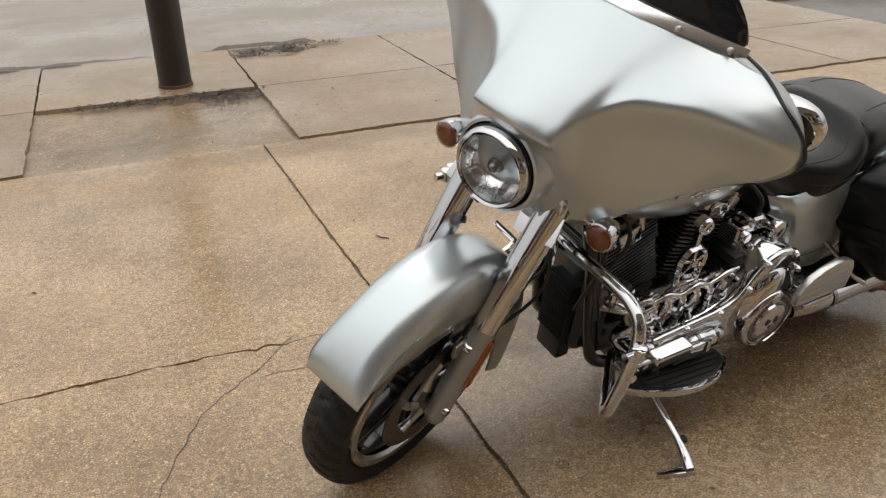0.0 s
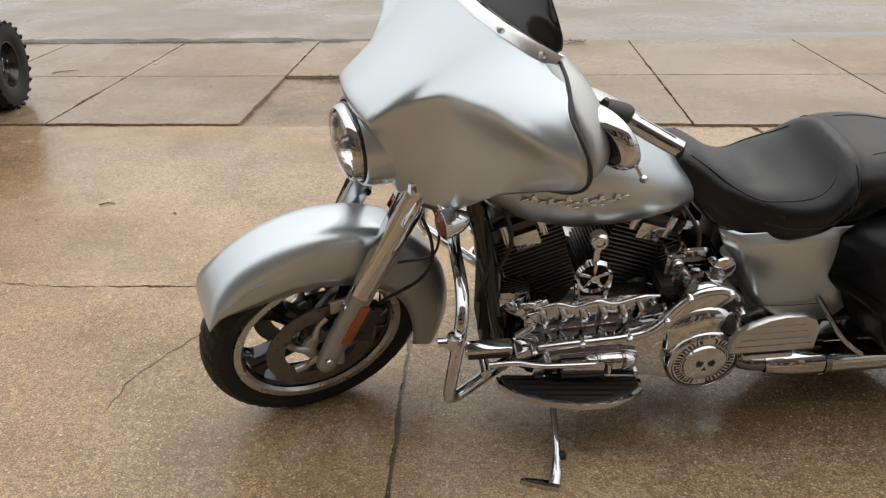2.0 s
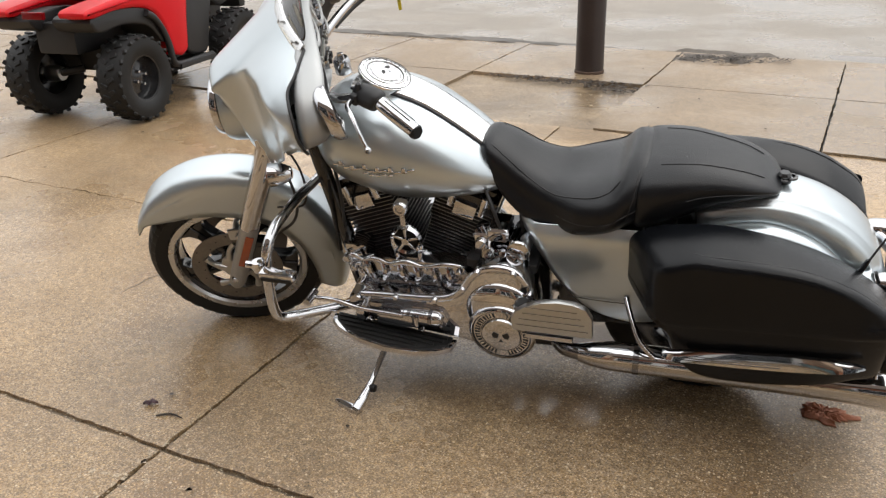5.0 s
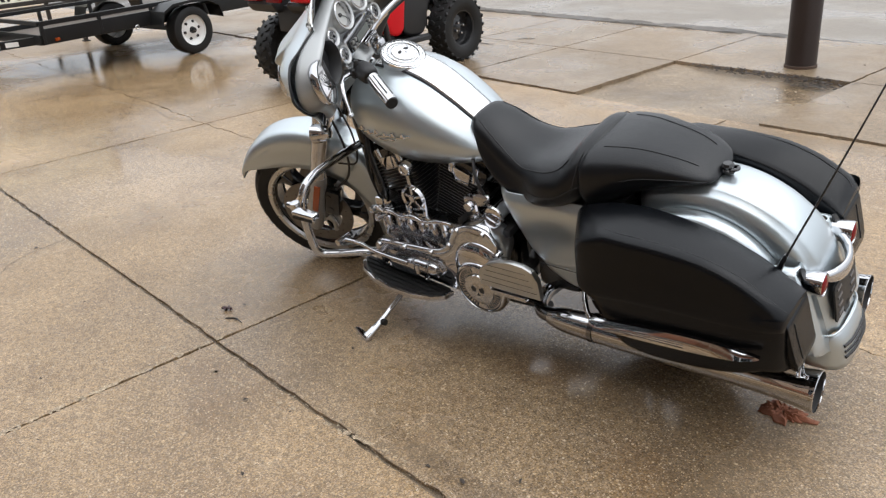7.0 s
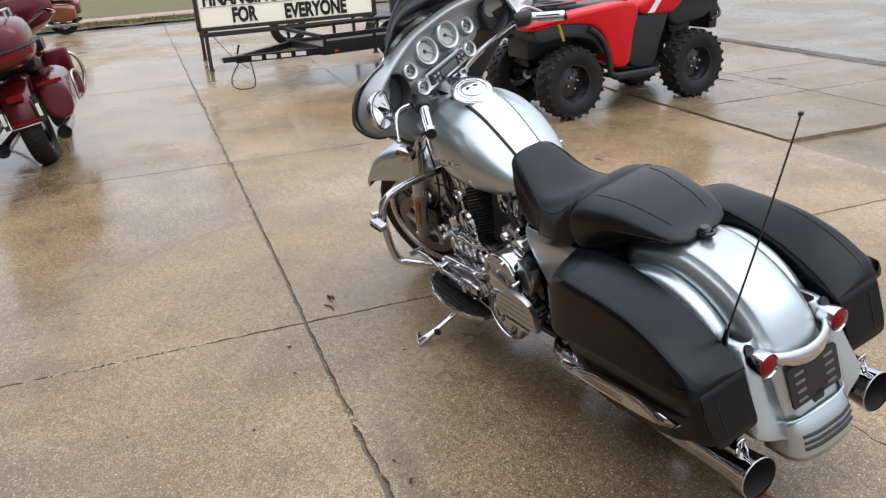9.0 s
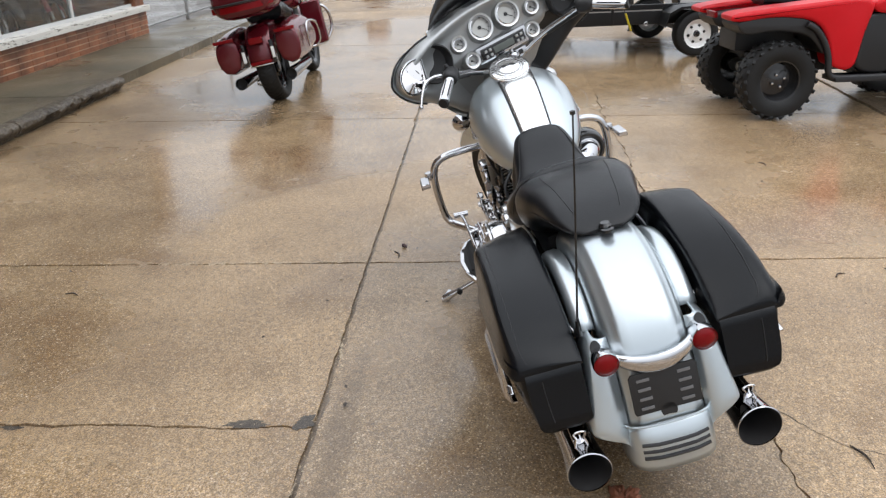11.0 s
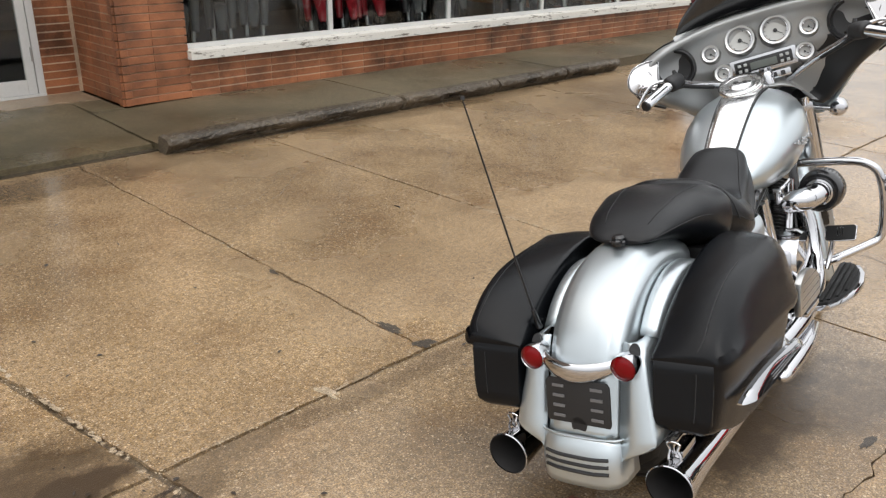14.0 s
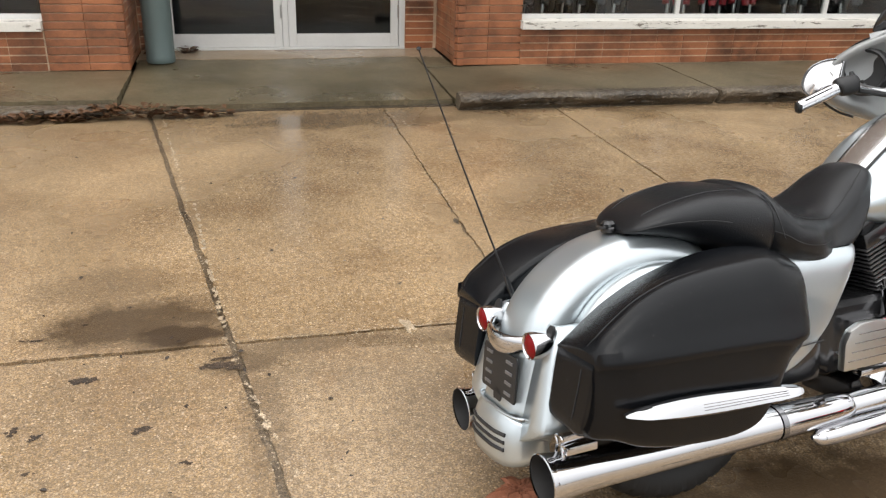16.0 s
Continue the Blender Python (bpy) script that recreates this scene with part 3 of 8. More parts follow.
structure("window_sill_2", box(5.6, 0.32, 0.078, (7.67, -3.655, 0.470), 0.008), PEEL, "white window sill with flaking paint")


def shop_window(name, x0, x1, mullions):
    w = structure(name, box(x1 - x0, 0.05, 0.04, ((x0 + x1) / 2, -3.68, 0.529), 0.004), ALU, "shop window with white frame bars")
    xs = [x0, *mullions, x1]
    for x in mullions:
        part("window_frame", box(0.045, 0.05, 2.7, (x, -3.68, 1.90), 0.005), ALU, w)
    part("window_frame", box(x1 - x0, 0.05, 0.05, ((x0 + x1) / 2, -3.68, 3.225), 0.005), ALU, w)
    for a, b in zip(xs, xs[1:]):
        g = part("pane", box(b - a - 0.05, 0.008, 2.65, ((a + b) / 2, -3.68, 1.875)), PANE, w, smooth=False)
        g.visible_shadow = False


shop_window("window_1", -7.75, 0.80, [-5.72, -4.08, -2.44, -0.80])
shop_window("window_2", 4.88, 10.45, [6.7, 8.5])


def shop_door(name, x0, x1):
    """A glazed aluminium leaf; only its frame is solid."""
    y, z0, z1 = -4.48, 0.125, 2.25
    d = structure(name, join(box(0.075, 0.05, z1 - z0, (x0 + 0.0375, y, (z0 + z1) / 2), 0.006), box(0.075, 0.05, z1 - z0, (x1 - 0.0375, y, (z0 + z1) / 2), 0.006),
                  box(x1 - x0 - 0.15, 0.05, 0.125, ((x0 + x1) / 2, y, z0 + 0.0625), 0.006), box(x1 - x0 - 0.15, 0.05, 0.10, ((x0 + x1) / 2, y, z1 - 0.05), 0.006)), ALU, "white aluminium shop door with dark glass")
    g = part("pane", box(x1 - x0 - 0.14, 0.008, z1 - z0 - 0.21, ((x0 + x1) / 2, y, (z0 + z1) / 2 + 0.01)), PANE, d, smooth=False)
    g.visible_shadow = False
    part("hinge", tube([(x0 + 0.006, y + 0.032, z0 + 0.28), (x0 + 0.006, y + 0.032, z0 + 0.40)], 0.010, 10), SATIN, d)
    return d


shop_door("door_1", 1.79, 2.865)
shop_door("door_2", 2.925, 4.0)
structure("door_frame", join(box(0.06, 0.10, 2.2, (1.755, -4.50, 1.22), 0.004), box(0.055, 0.10, 2.2, (2.895, -4.50, 1.22), 0.004), box(0.06, 0.10, 2.2, (4.035, -4.50, 1.22), 0.004), box(2.34, 0.12, 0.022, (2.895, -4.50, 0.112), 0.003)), ALU, "white aluminium door frame and threshold")
jamb_1 = structure("wall_jamb_1", box(0.33, 0.12, 3.2, (1.565, -4.52, 1.7)), MORTAR, "brick return beside the door")
jamb_2 = structure("wall_jamb_2", box(0.19, 0.12, 3.2, (4.155, -4.52, 1.7)), MORTAR, "brick return beside the door")
structure("wall_over_doors", box(2.5, 0.2, 1.2, (2.895, -4.52, 2.86)), BRICK, "brick wall over the doors")


def kerb_stone(parent, x0, x1, chips):
    """A length of broken concrete kerb, worn and chipped along its lower front edge."""
    k = int((x1 - x0) / 0.02)
    rows = []
    for i in range(k + 1):
        x = x0 + (x1 - x0) * i / k
        row = []
        prof = [(-2.43, -0.02), (-2.43, 0.11), (-2.425, 0.118), (-2.40, 0.132), (-2.34, 0.135), (-2.29, 0.130), (-2.264, 0.118), (-2.254, 0.10), (-2.257, 0.074), (-2.288, 0.046), (-2.325, 0.016), (-2.335, -0.02)]
        prof = [tuple(v[:2]) for v in smooth_path([(y, z, 0) for y, z in prof], 3)]
        end = 0.014 if i in (0, k) else 0
        for y, z in prof:
            d = 0.012 * noise.noise((x * 6, y * 9, z * 9)) + 0.009 * noise.noise((x * 22, y * 25, z * 25 + 3)) + 0.006 * noise.noise((x * 60, y * 60, z * 60 + 7))
            hole = 0
            for c, wid, dep in chips:
                if -0.01 < z < 0.10 and y > -2.29:
                    hole += dep * max(0, 1 - ((x - c) / wid) ** 2) * (0.6 + 0.6 * noise.noise((x * 18, z * 30, 5)))
            row.append((x, y + d - hole - end * (y > -2.3), z + (d * 0.7 if z > 0.05 else 0) - end * (z > 0.1)))
        rows.append(row)
    return part("kerb_stone", rings(rows), KERB, parent, smooth=False)


kerb = structure("kerb", box(5.5, 0.10, 0.02, (-1.07, -2.36, -0.03)), GROUND, "soil under the broken kerb")

# steel post on its pad
post = thing("steel_post", pose(0.4, 6.5, 0.012), "round brown painted steel post on a concrete pad", "post")
part("shaft", lathe([(0, 0), (0.122, 0), (0.122, 0.06), (0.120, 0.3), (0.120, 3.6), (0, 3.62)], 40), BROWN_POST, post)
part("base_ring", lathe([(0.119, 0.0), (0.128, 0.0), (0.128, 0.02), (0.119, 0.026)], 40), shade("rusty_collar", (0.06, 0.035, 0.022), 0.8, 0, 0.4, 20, 0.3, 90, 0.4), post)


# ---- the silver touring motorcycle: x ahead, y to its left side, z up, in its own leaning frame ----
AMBER = shade("amber_lens", (0.30, 0.055, 0.010), 0.12, 0.0, 0.1, 30, 0.1, 300, 0.1, 0.6)
RED_LENS = shade("red_lens", (0.17, 0.003, 0.005), 0.2, 0.0, 0.15, 40, 0.1, 300, 0.1, 0.0, 0.22)
SMOKED_AMBER = shade("smoked_amber_lens", (0.13, 0.035, 0.012), 0.12, 0.0, 0.1, 30, 0.1, 300, 0.1, 0.4)
DIAL = shade("pale_dial", (0.44, 0.44, 0.42), 0.45, 0.0, 0.05, 20)
MIRROR = shade("mirror_glass", (0.74, 0.72, 0.72), 0.02, 1.0, 0.02, 5)
LENS = shade("headlamp_reflector", (0.92, 0.92, 0.93), 0.16, 1.0, 0.12, 30, 0.1, 90, 0.5)
SMOKE = shade("smoked_windshield", (0.008, 0.008, 0.009), 0.12, 0.0, 0.1, 5, 0, 200, 0, 0.6)
MACHINED = shade("machined_rim_edge", (0.55, 0.55, 0.55), 0.28, 1.0, 0.05, 20, 0.05)
BRAKE_STEEL = shade("brake_disc_steel", (0.19, 0.178, 0.165), 0.35, 1.0, 0.25, 25, 0.2)
PIPE_BLACK = shade("sooty_pipe", (0.01, 0.009, 0.009), 0.7)
SEAM = shade("stitching", (0.012, 0.012, 0.013), 0.6)

BIKE = pose(2.189, 2.073, 0, 0, 0, 189.5) @ pose(0, 0, 0, -12.5, 0, 0)
bike = thing("touring_motorcycle", BIKE, "silver touring motorcycle with black leather seat and bags on its stand", "motorcycle")
STEER = Matrix.Translation((1.783, 0, 0)) @ Matrix.Rotation(radians(20), 4, Vector((-0.43837, 0, 0.89879))) @ Matrix.Translation((-1.783, 0, 0))


def oval(x, hw, zb, zt, k=24, p=2.6, drop=0.0, cy=0.0):
    """A ring across the machine: a soft rectangle; drop narrows its lower half."""
    out = []
    mid, h = (zb + zt) / 2, (zt - zb) / 2
    for i in range(k):
        a = 2 * math.pi * i / k
        c, s = math.cos(a), math.sin(a)
        y = math.copysign(abs(c) ** (2 / p), c) * hw
        z = math.copysign(abs(s) ** (2 / p), s)
        if z < 0:
            y *= 1 + drop * z
        out.append((x, cy + y, mid + h * z))
    return out


def dense(rows, n=4):
    """Smooth rows of numbers, several between each pair."""
    out = []
    pts = [np.array(r, float) for r in rows]
    pts = [2 * pts[0] - pts[1], *pts, 2 * pts[-1] - pts[-2]]
    for i in range(1, len(pts) - 2):
        a, b, c, d = pts[i - 1:i + 3]
        for j in range(n):
            t = j / n
            out.append(0.5 * (2 * b + (c - a) * t + (2 * a - 5 * b + 4 * c - d) * t * t + (3 * b - a - 3 * c + d) * t ** 3))
    out.append(pts[-2])
    return out


def skin(grid, n=4, m=4, split=None, corners=()):
    """A smooth sheet through a grid of points; split: the row position at which a crease breaks the curve; corners: columns that do so."""
    cols = []
    for c in grid:
        if split is None:
            cols.append([tuple(q) for q in smooth_path(c, n)])
        else:
            a, b = smooth_path(c[:split + 1], n), smooth_path(c[split:], n)
            cols.append([tuple(q) for q in a] + [tuple(q) for q in b[1:]])
    rows = []
    for r in zip(*cols):
        stops, row = [0, *corners, len(r) - 1], []
        for a, b in zip(stops, stops[1:]):
            row = row[:-1] + [tuple(q) for q in smooth_path(r[a:b + 1], m)]
        rows.append(row)
    return [list(r) for r in zip(*rows)]


def both(make):
    for s in (1, -1):
        make(s)


def S(bm):
    return moved(bm, STEER)


def dome(r, depth, axis="Z", seg=24, at=(0, 0, 0)):
    return lathe([(r * math.cos(a), depth * math.sin(a)) for a in (math.pi / 2 * i / 6 for i in range(7))], seg, axis, at)


# wheels
def tyre(cx, cz, R, w, rim):
    prof = [(rim, -w * 0.62), (rim + 0.012, -w * 0.80), (rim + 0.05, -w), (R - 0.035, -w * 0.98), (R - 0.018, -w * 0.84), (R - 0.010, -w * 0.66), (R - 0.005, -w * 0.5),
            (R - 0.002, -w * 0.3), (R, -w * 0.1)]
    prof += [(r, -y) for r, y in reversed(prof)]
    seg = 300
    bm = bmesh.new()
    v = []
    for s in range(seg):
        a = 2 * math.pi * s / seg
        row = []
        for r, y in prof:
            q = abs(y) / w
            if 0.08 < q < 0.9 and r > R - 0.03:
                ph = (s * 40 / seg + 0.9 * q + (0.5 if y > 0 else 0)) % 1
                if ph < 0.22:
                    r -= 0.006
            row.append(bm.verts.new((cx + r * math.cos(a), y, cz + r * math.sin(a))))
        v.append(row)
    for s in range(seg):
        a, b = v[s], v[(s + 1) % seg]
        for j in range(len(prof) - 1):
            bm.faces.new((a[j], b[j], b[j + 1], a[j + 1]))
    bmesh.ops.recalc_face_normals(bm, faces=bm.faces)
    return bm


def cast_wheel(cx, cz, rim, w, spokes=5):
    """Black cast rim and hub, and its split spokes one by one."""
    bms = [lathe([(rim, -w), (rim - 0.012, -w * 0.9), (rim - 0.03, -w * 0.55), (rim - 0.032, w * 0.55), (rim - 0.012, w * 0.9), (rim, w)], 72, "Y", (cx, 0, cz)),
           lathe([(0.0, -0.06), (0.05, -0.06), (0.065, -0.045), (0.065, 0.045), (0.05, 0.06), (0.0, 0.06)], 32, "Y", (cx, 0, cz))]
    arms = []
    for i in range(spokes):
        for off in (-0.24, 0.24):
            a = 2 * math.pi * i / spokes + 0.3
            d0, d1 = a + off * 0.9, a + off * 1.15
            p0 = (cx + 0.055 * math.cos(d0), 0.0, cz + 0.055 * math.sin(d0))
            pm = (cx + 0.13 * math.cos(a + off * 0.75), 0.012, cz + 0.13 * math.sin(a + off * 0.75))
            p1 = (cx + (rim - 0.02) * math.cos(d1), 0.0, cz + (rim - 0.02) * math.sin(d1))
            arms.append(tube([p0, pm, p1], [0.018, 0.015, 0.022], 10, 5))
    return join(*bms), arms


FX, FZ, FR = 1.663, 0.320, 0.331
rim_mesh, _ = cast_wheel(FX, FZ, 0.252, 0.05)
fw = part("front_wheel", S(rim_mesh), BLACK, bike, "black cast wheel with bright machined rim edge")
for i in range(5):  # broad waisted spokes
    side = [(.050, .62), (.085, .34), (.130, .20), (.165, .17), (.195, .20), (.226, .33)]
    arm = [(r * math.cos(a), r * math.sin(a)) for r, a in side] + [(r * math.cos(a), -r * math.sin(a)) for r, a in reversed(side)]
    turn = Matrix.Translation((FX, .010, FZ)) @ Matrix.Rotation(2 * math.pi * i / 5 + .35, 4, "Y")
    sp = part("spoke", S(moved(plate(arm, .050, .010, "Y"), turn)), BLACK, fw)
    part("spoke_rib", S(moved(tube([(.07, .028, 0), (.14, .027, 0), (.215, .024, 0)], [.010, .006, .010], 10), turn)), BLACK, sp)
part("tyre", S(tyre(FX, FZ, FR, 0.066, 0.246)), RUBBER, fw, "black wet tyre with curved tread grooves", crease=25)


def lip(s):
    prof = [(.256, .048 * s), (.252, .058 * s), (.232, .058 * s), (.224, .048 * s)]
    part("rim_edge", S(lathe(prof, 72, "Y", (FX, 0, FZ))), MACHINED, fw)
    disc = lathe([(.112, .076 * s), (.165, .076 * s), (.165, .081 * s), (.112, .081 * s)], 60, "Y", (FX, 0, FZ), loop=True)
    part("brake_disc", S(disc), BRAKE_STEEL, fw, "drilled steel brake disc")
    holes = [lathe([(0, .0815 * s), (.0034, .0815 * s), (.0034, .079 * s)], 8, "Y", (FX + r * math.cos(a), 0, FZ + r * math.sin(a))) for k in range(20) for r, a in ((.122 + .016 * (k % 3), 2 * math.pi * k / 20),)]
    tagged(part("disc_holes", S(join(*holes)), MATT_BLACK, fw), "dark drilled holes in the brake disc", kind="stuff")
    car = []
    for i in range(5):
        a = 2 * math.pi * i / 5 + .2
        car.append(tube([(FX + r * math.cos(a + d), .076 * s, FZ + r * math.sin(a + d)) for r, d in ((.045, -.25), (.085, .05), (.118, .30))], [.016, .010, .014], 10))
    part("disc_carrier", S(join(*car, lathe([(0.02, 0.06 * s), (0.06, 0.07 * s), (0.058, 0.08 * s), (0.02, 0.085 * s)], 24, "Y", (FX, 0, FZ)))), SATIN, fw)
    part("axle_nut", S(lathe([(0, 0.152 * s), (0.011, 0.152 * s), (0.013, 0.146 * s), (0.013, 0.125 * s), (0, 0.125 * s)], 12, "Y", (FX, 0, FZ))), CHROME, fw)


both(lip)
rim_mesh, arms = cast_wheel(0.0, 0.325, 0.215, 0.065)
rw = part("rear_wheel", rim_mesh, BLACK, bike)
for arm in arms:
    part("spoke", arm, BLACK, rw)
part("tyre", tyre(0.0, 0.325, 0.326, 0.09, 0.21), RUBBER, rw)


# front fender
def front_fender():
    rows = []
    crown = [(34, .360, .352), (38, .374, .352), (43, .384, .348), (52, .395, .310), (64, .403, .278), (85, .412, .250), (109, .418, .240), (135, .418, .245), (155, .413, .255), (178, .411, .270), (195, .412, .292), (205, .412, .31)]
    for a, rc, re in dense(crown, 5):
        a = radians(a)
        w = 0.086 if a > 0.7 else 0.086 - 0.05 * (0.7 - a)
        sec = []
        depth = rc - re
        for t in (0.0, 0.25, 0.5, 0.72):
            sec.append((w + 0.004 * math.sin(3 * t), re + depth * 0.86 * t))
        for k in range(9):
            b = math.pi / 2 * k / 9
            sec.append((w * (0.35 + 0.65 * math.cos(b)), rc - depth * 0.0 - min(0.06, depth * 0.5) * (1 - math.sin(b)) * 0.85))
        sec.append((w * 0.18, rc - 0.001))
        full = sec + [(0.0, rc)] + [(-y, r) for y, r in reversed(sec)]
        rows.append([(1.662 + r * math.cos(a), y, 0.326 + r * math.sin(a)) for y, r in full])
    return rings(rows, False)


part("front_fender", S(front_fender()), SILVER, bike, "silver painted front fender with deep skirts", solid=0.006)


INNER_LEG = shade("painted_silver_leg", (0.34, 0.34, 0.335), 0.38, 0.6, 0.06, 7.0, 0.04, 250)


def fork(s):
    leg = part("fork_leg", S(tube([(1.676, 0.118 * s, 0.268), (1.656, 0.118 * s, 0.31), (1.545, 0.118 * s, 0.555)], [.022, .031, .034], 20)), INNER_LEG, bike, "satin silver fork leg")
    part("fork_cover", S(tube([(1.552, 0.118 * s, 0.545), (1.47, 0.118 * s, 0.715), (1.36, 0.118 * s, 0.945)], [0.034, 0.039, 0.041], 20)), CHROME, leg, "chrome fork cover")
    rot = Matrix.Translation((1.584, 0.152 * s, 0.455)) @ Matrix.Rotation(radians(-26), 4, "Y")
    part("reflector", S(box(0.028, 0.010, 0.145, (0, 0, 0), 0.004, 2, rot)), AMBER, leg, "orange reflector strip")
    cal = join(box(0.07, 0.05, 0.13, (0, 0, 0), 0.015, 2, Matrix.Translation((1.545, 0.100 * s, 0.40)) @ Matrix.Rotation(radians(-20), 4, "Y")),
               lathe([(0, 0.128 * s), (0.012, 0.128 * s), (0.012, 0.10 * s)], 12, "Y", (1.545, 0, 0.44)), lathe([(0, 0.128 * s), (0.012, 0.128 * s), (0.012, 0.10 * s)], 12, "Y", (1.56, 0, 0.37)))
    part("brake_caliper", S(cal), BLACK, leg)
    part("fender_bolt", S(lathe([(0, 0.128 * s), (0.012, 0.128 * s), (0.014, 0.12 * s), (0.014, 0.09 * s)], 12, "Y", (1.60, 0, 0.50))), CHROME, leg)
    part("fender_bracket", S(box(0.05, 0.012, 0.045, (1.615, 0.102 * s, 0.50), 0.004)), SATIN, leg)
    lamp = part("turn_signal", S(lathe([(0.0, -0.05), (0.018, -0.046), (0.03, -0.025), (0.036, 0.0), (0.038, 0.022), (0.034, 0.024)], 24, "X", (1.362, 0.239 * s, 0.850))), CHROME, bike, "chrome bullet turn signal with amber lens")
    part("lens", S(dome(0.034, 0.012, "X", 20, (1.384, 0.239 * s, 0.850))), SMOKED_AMBER, lamp)
    part("stalk", S(tube([(1.36, 0.21 * s, 0.855), (1.37, 0.13 * s, 0.885)], 0.012, 10)), CHROME, lamp)
    part("lower_clamp", S(box(0.09, 0.10, 0.05, (1.385, 0.10 * s, 0.895), 0.012)), CHROME, leg)
    part("fork_nacelle", S(box(.010, .115, .075, (0, 0, 0), .004, 2, Matrix.Translation((1.432, .108 * s, .822)) @ Matrix.Rotation(radians(10 * s), 4, "X") @ Matrix.Rotation(radians(-32), 4, "Y"))), CHROME, leg, "chrome plate between the fork tubes")
    part("fork_brace", S(tube([(1.475, 0.118 * s, 0.705), (1.455, 0.075 * s, 0.715)], 0.010, 8)), BLACK, leg)


both(fork)
part("brake_hose", S(tube([(1.42, 0.06, 0.85), (1.36, 0.13, 0.70), (1.38, 0.15, 0.58), (1.50, 0.11, 0.47)], 0.005, 8)), MATT_BLACK, bike)
part("brake_hose", S(tube([(1.40, 0.02, 0.86), (1.33, 0.09, 0.74), (1.34, 0.12, 0.62), (1.44, 0.10, 0.60)], 0.004, 8)), MATT_BLACK, bike)


# batwing fairing
def fairing_shell():
    half = [
        [(1.262, 0, 1.318), (1.320, 0, 1.270), (1.390, 0, 1.215), (1.465, 0, 1.162), (1.538, 0, 1.107), (1.525, 0, 1.06), (1.49, 0, 0.95), (1.45, 0, 0.868)],
        [(1.252, .10, 1.318), (1.308, .10, 1.267), (1.376, .101, 1.208), (1.450, .102, 1.151), (1.522, .104, 1.092), (1.500, .112, 1.045), (1.470, .115, 0.95), (1.44, .108, 0.858)],
        [(1.240, .15, 1.316), (1.288, .147, 1.275), (1.338, .142, 1.229), (1.388, .134, 1.184), (1.440, .126, 1.138), (1.420, .140, 1.065), (1.425, .146, 0.95), (1.415, .138, 0.848)],
        [(1.222, .20, 1.310), (1.262, .197, 1.281), (1.303, .192, 1.250), (1.343, .186, 1.218), (1.382, .180, 1.186), (1.368, .183, 1.10), (1.378, .186, 0.97), (1.375, .185, 0.846)],
        [(1.196, .255, 1.303), (1.236, .256, 1.282), (1.276, .255, 1.259), (1.314, .252, 1.233), (1.350, .250, 1.206), (1.338, .238, 1.115), (1.345, .235, 0.99), (1.352, .225, 0.875)],
        [(1.172, .304, 1.297), (1.215, .308, 1.284), (1.255, .312, 1.266), (1.290, .314, 1.244), (1.322, .315, 1.216), (1.310, .296, 1.13), (1.315, .286, 1.02), (1.325, .262, 0.915)],
        [(1.182, .352, 1.288), (1.212, .373, 1.276), (1.238, .392, 1.259), (1.262, .408, 1.238), (1.281, .420, 1.212), (1.272, .396, 1.145), (1.279, .374, 1.075), (1.292, .338, 1.000)],
        [(1.195, .39, 1.275), (1.213, .43, 1.258), (1.211, .468, 1.235), (1.206, .494, 1.212), (1.202, .512, 1.180), (1.199, .508, 1.140), (1.203, .474, 1.094), (1.215, .42, 1.056)],
    ]
    cols = [[(x, -y, z) for x, y, z in c] for c in reversed(half[1:])] + half
    sheet = skin(cols, 6, 6, 4, (len(half) - 2, len(half)))
    for _ in range(8):  # fair the top of the shell
        fair = [list(c) for c in sheet]
        for i in range(1, len(sheet) - 1):
            for j in (*range(2, 22), *range(27, 40)):
                fair[i][j] = tuple(.4 * q + .15 * (u + v + w + e) for q, u, v, w, e in zip(sheet[i][j], sheet[i][j - 1], sheet[i][j + 1], sheet[i - 1][j], sheet[i + 1][j]))
        sheet = fair
    for _ in range(3):  # ease the crease where the top turns under
        soft = [list(c) for c in sheet]
        for i, c in enumerate(sheet):
            for j in range(21, 28):
                soft[i][j] = tuple(.5 * q + .25 * (u + v) for q, u, v in zip(c[j], c[j - 1], c[j + 1]))
        sheet = soft
    return rings(sheet, False)


fairing = part("fairing", S(fairing_shell()), SILVER, bike, "silver painted batwing fairing", solid=0.006)
DASH = [(0.0, 1.322), (.11, 1.322), (.20, 1.315), (.30, 1.297), (.35, 1.288), (.39, 1.272), (.43, 1.255), (.464, 1.232), (.490, 1.198), (.500, 1.160), (.482, 1.118), (.440, 1.080), (.390, 1.048), (.312, 1.000), (.242, 0.926), (.18, 0.868), (.13, 0.93), (.10, 1.0), (0, 1.02)]
DASH = DASH + [(-y, z) for y, z in reversed(DASH[1:-1])]


def dash_panel():
    rows = []
    for scale, x, lip_x in ((1.015, 1.205, 1.205), (1.015, 1.180, 1.185), (1.0, 1.165, 1.155), (0.97, 1.152, 1.128), (0.93, 1.147, 1.116), (0.87, 1.158, 1.122), (0.82, 1.165, 1.150), (0.72, 1.186, 1.186), (0.5, 1.200, 1.200), (0.2, 1.205, 1.205)):
        rows.append([(x + (lip_x - x) * min(1, max(0, (abs(y) - .2) / .2)) * (z > 1.06) + 0.02 * (abs(y) < 0.2) + 0.55 * max(0, 1.13 - z) * (abs(y) > .12) * min(1, 2.2 * scale), y * scale, 1.15 + (z - 1.15) * scale) for y, z in DASH])
    return rings(rows, True)


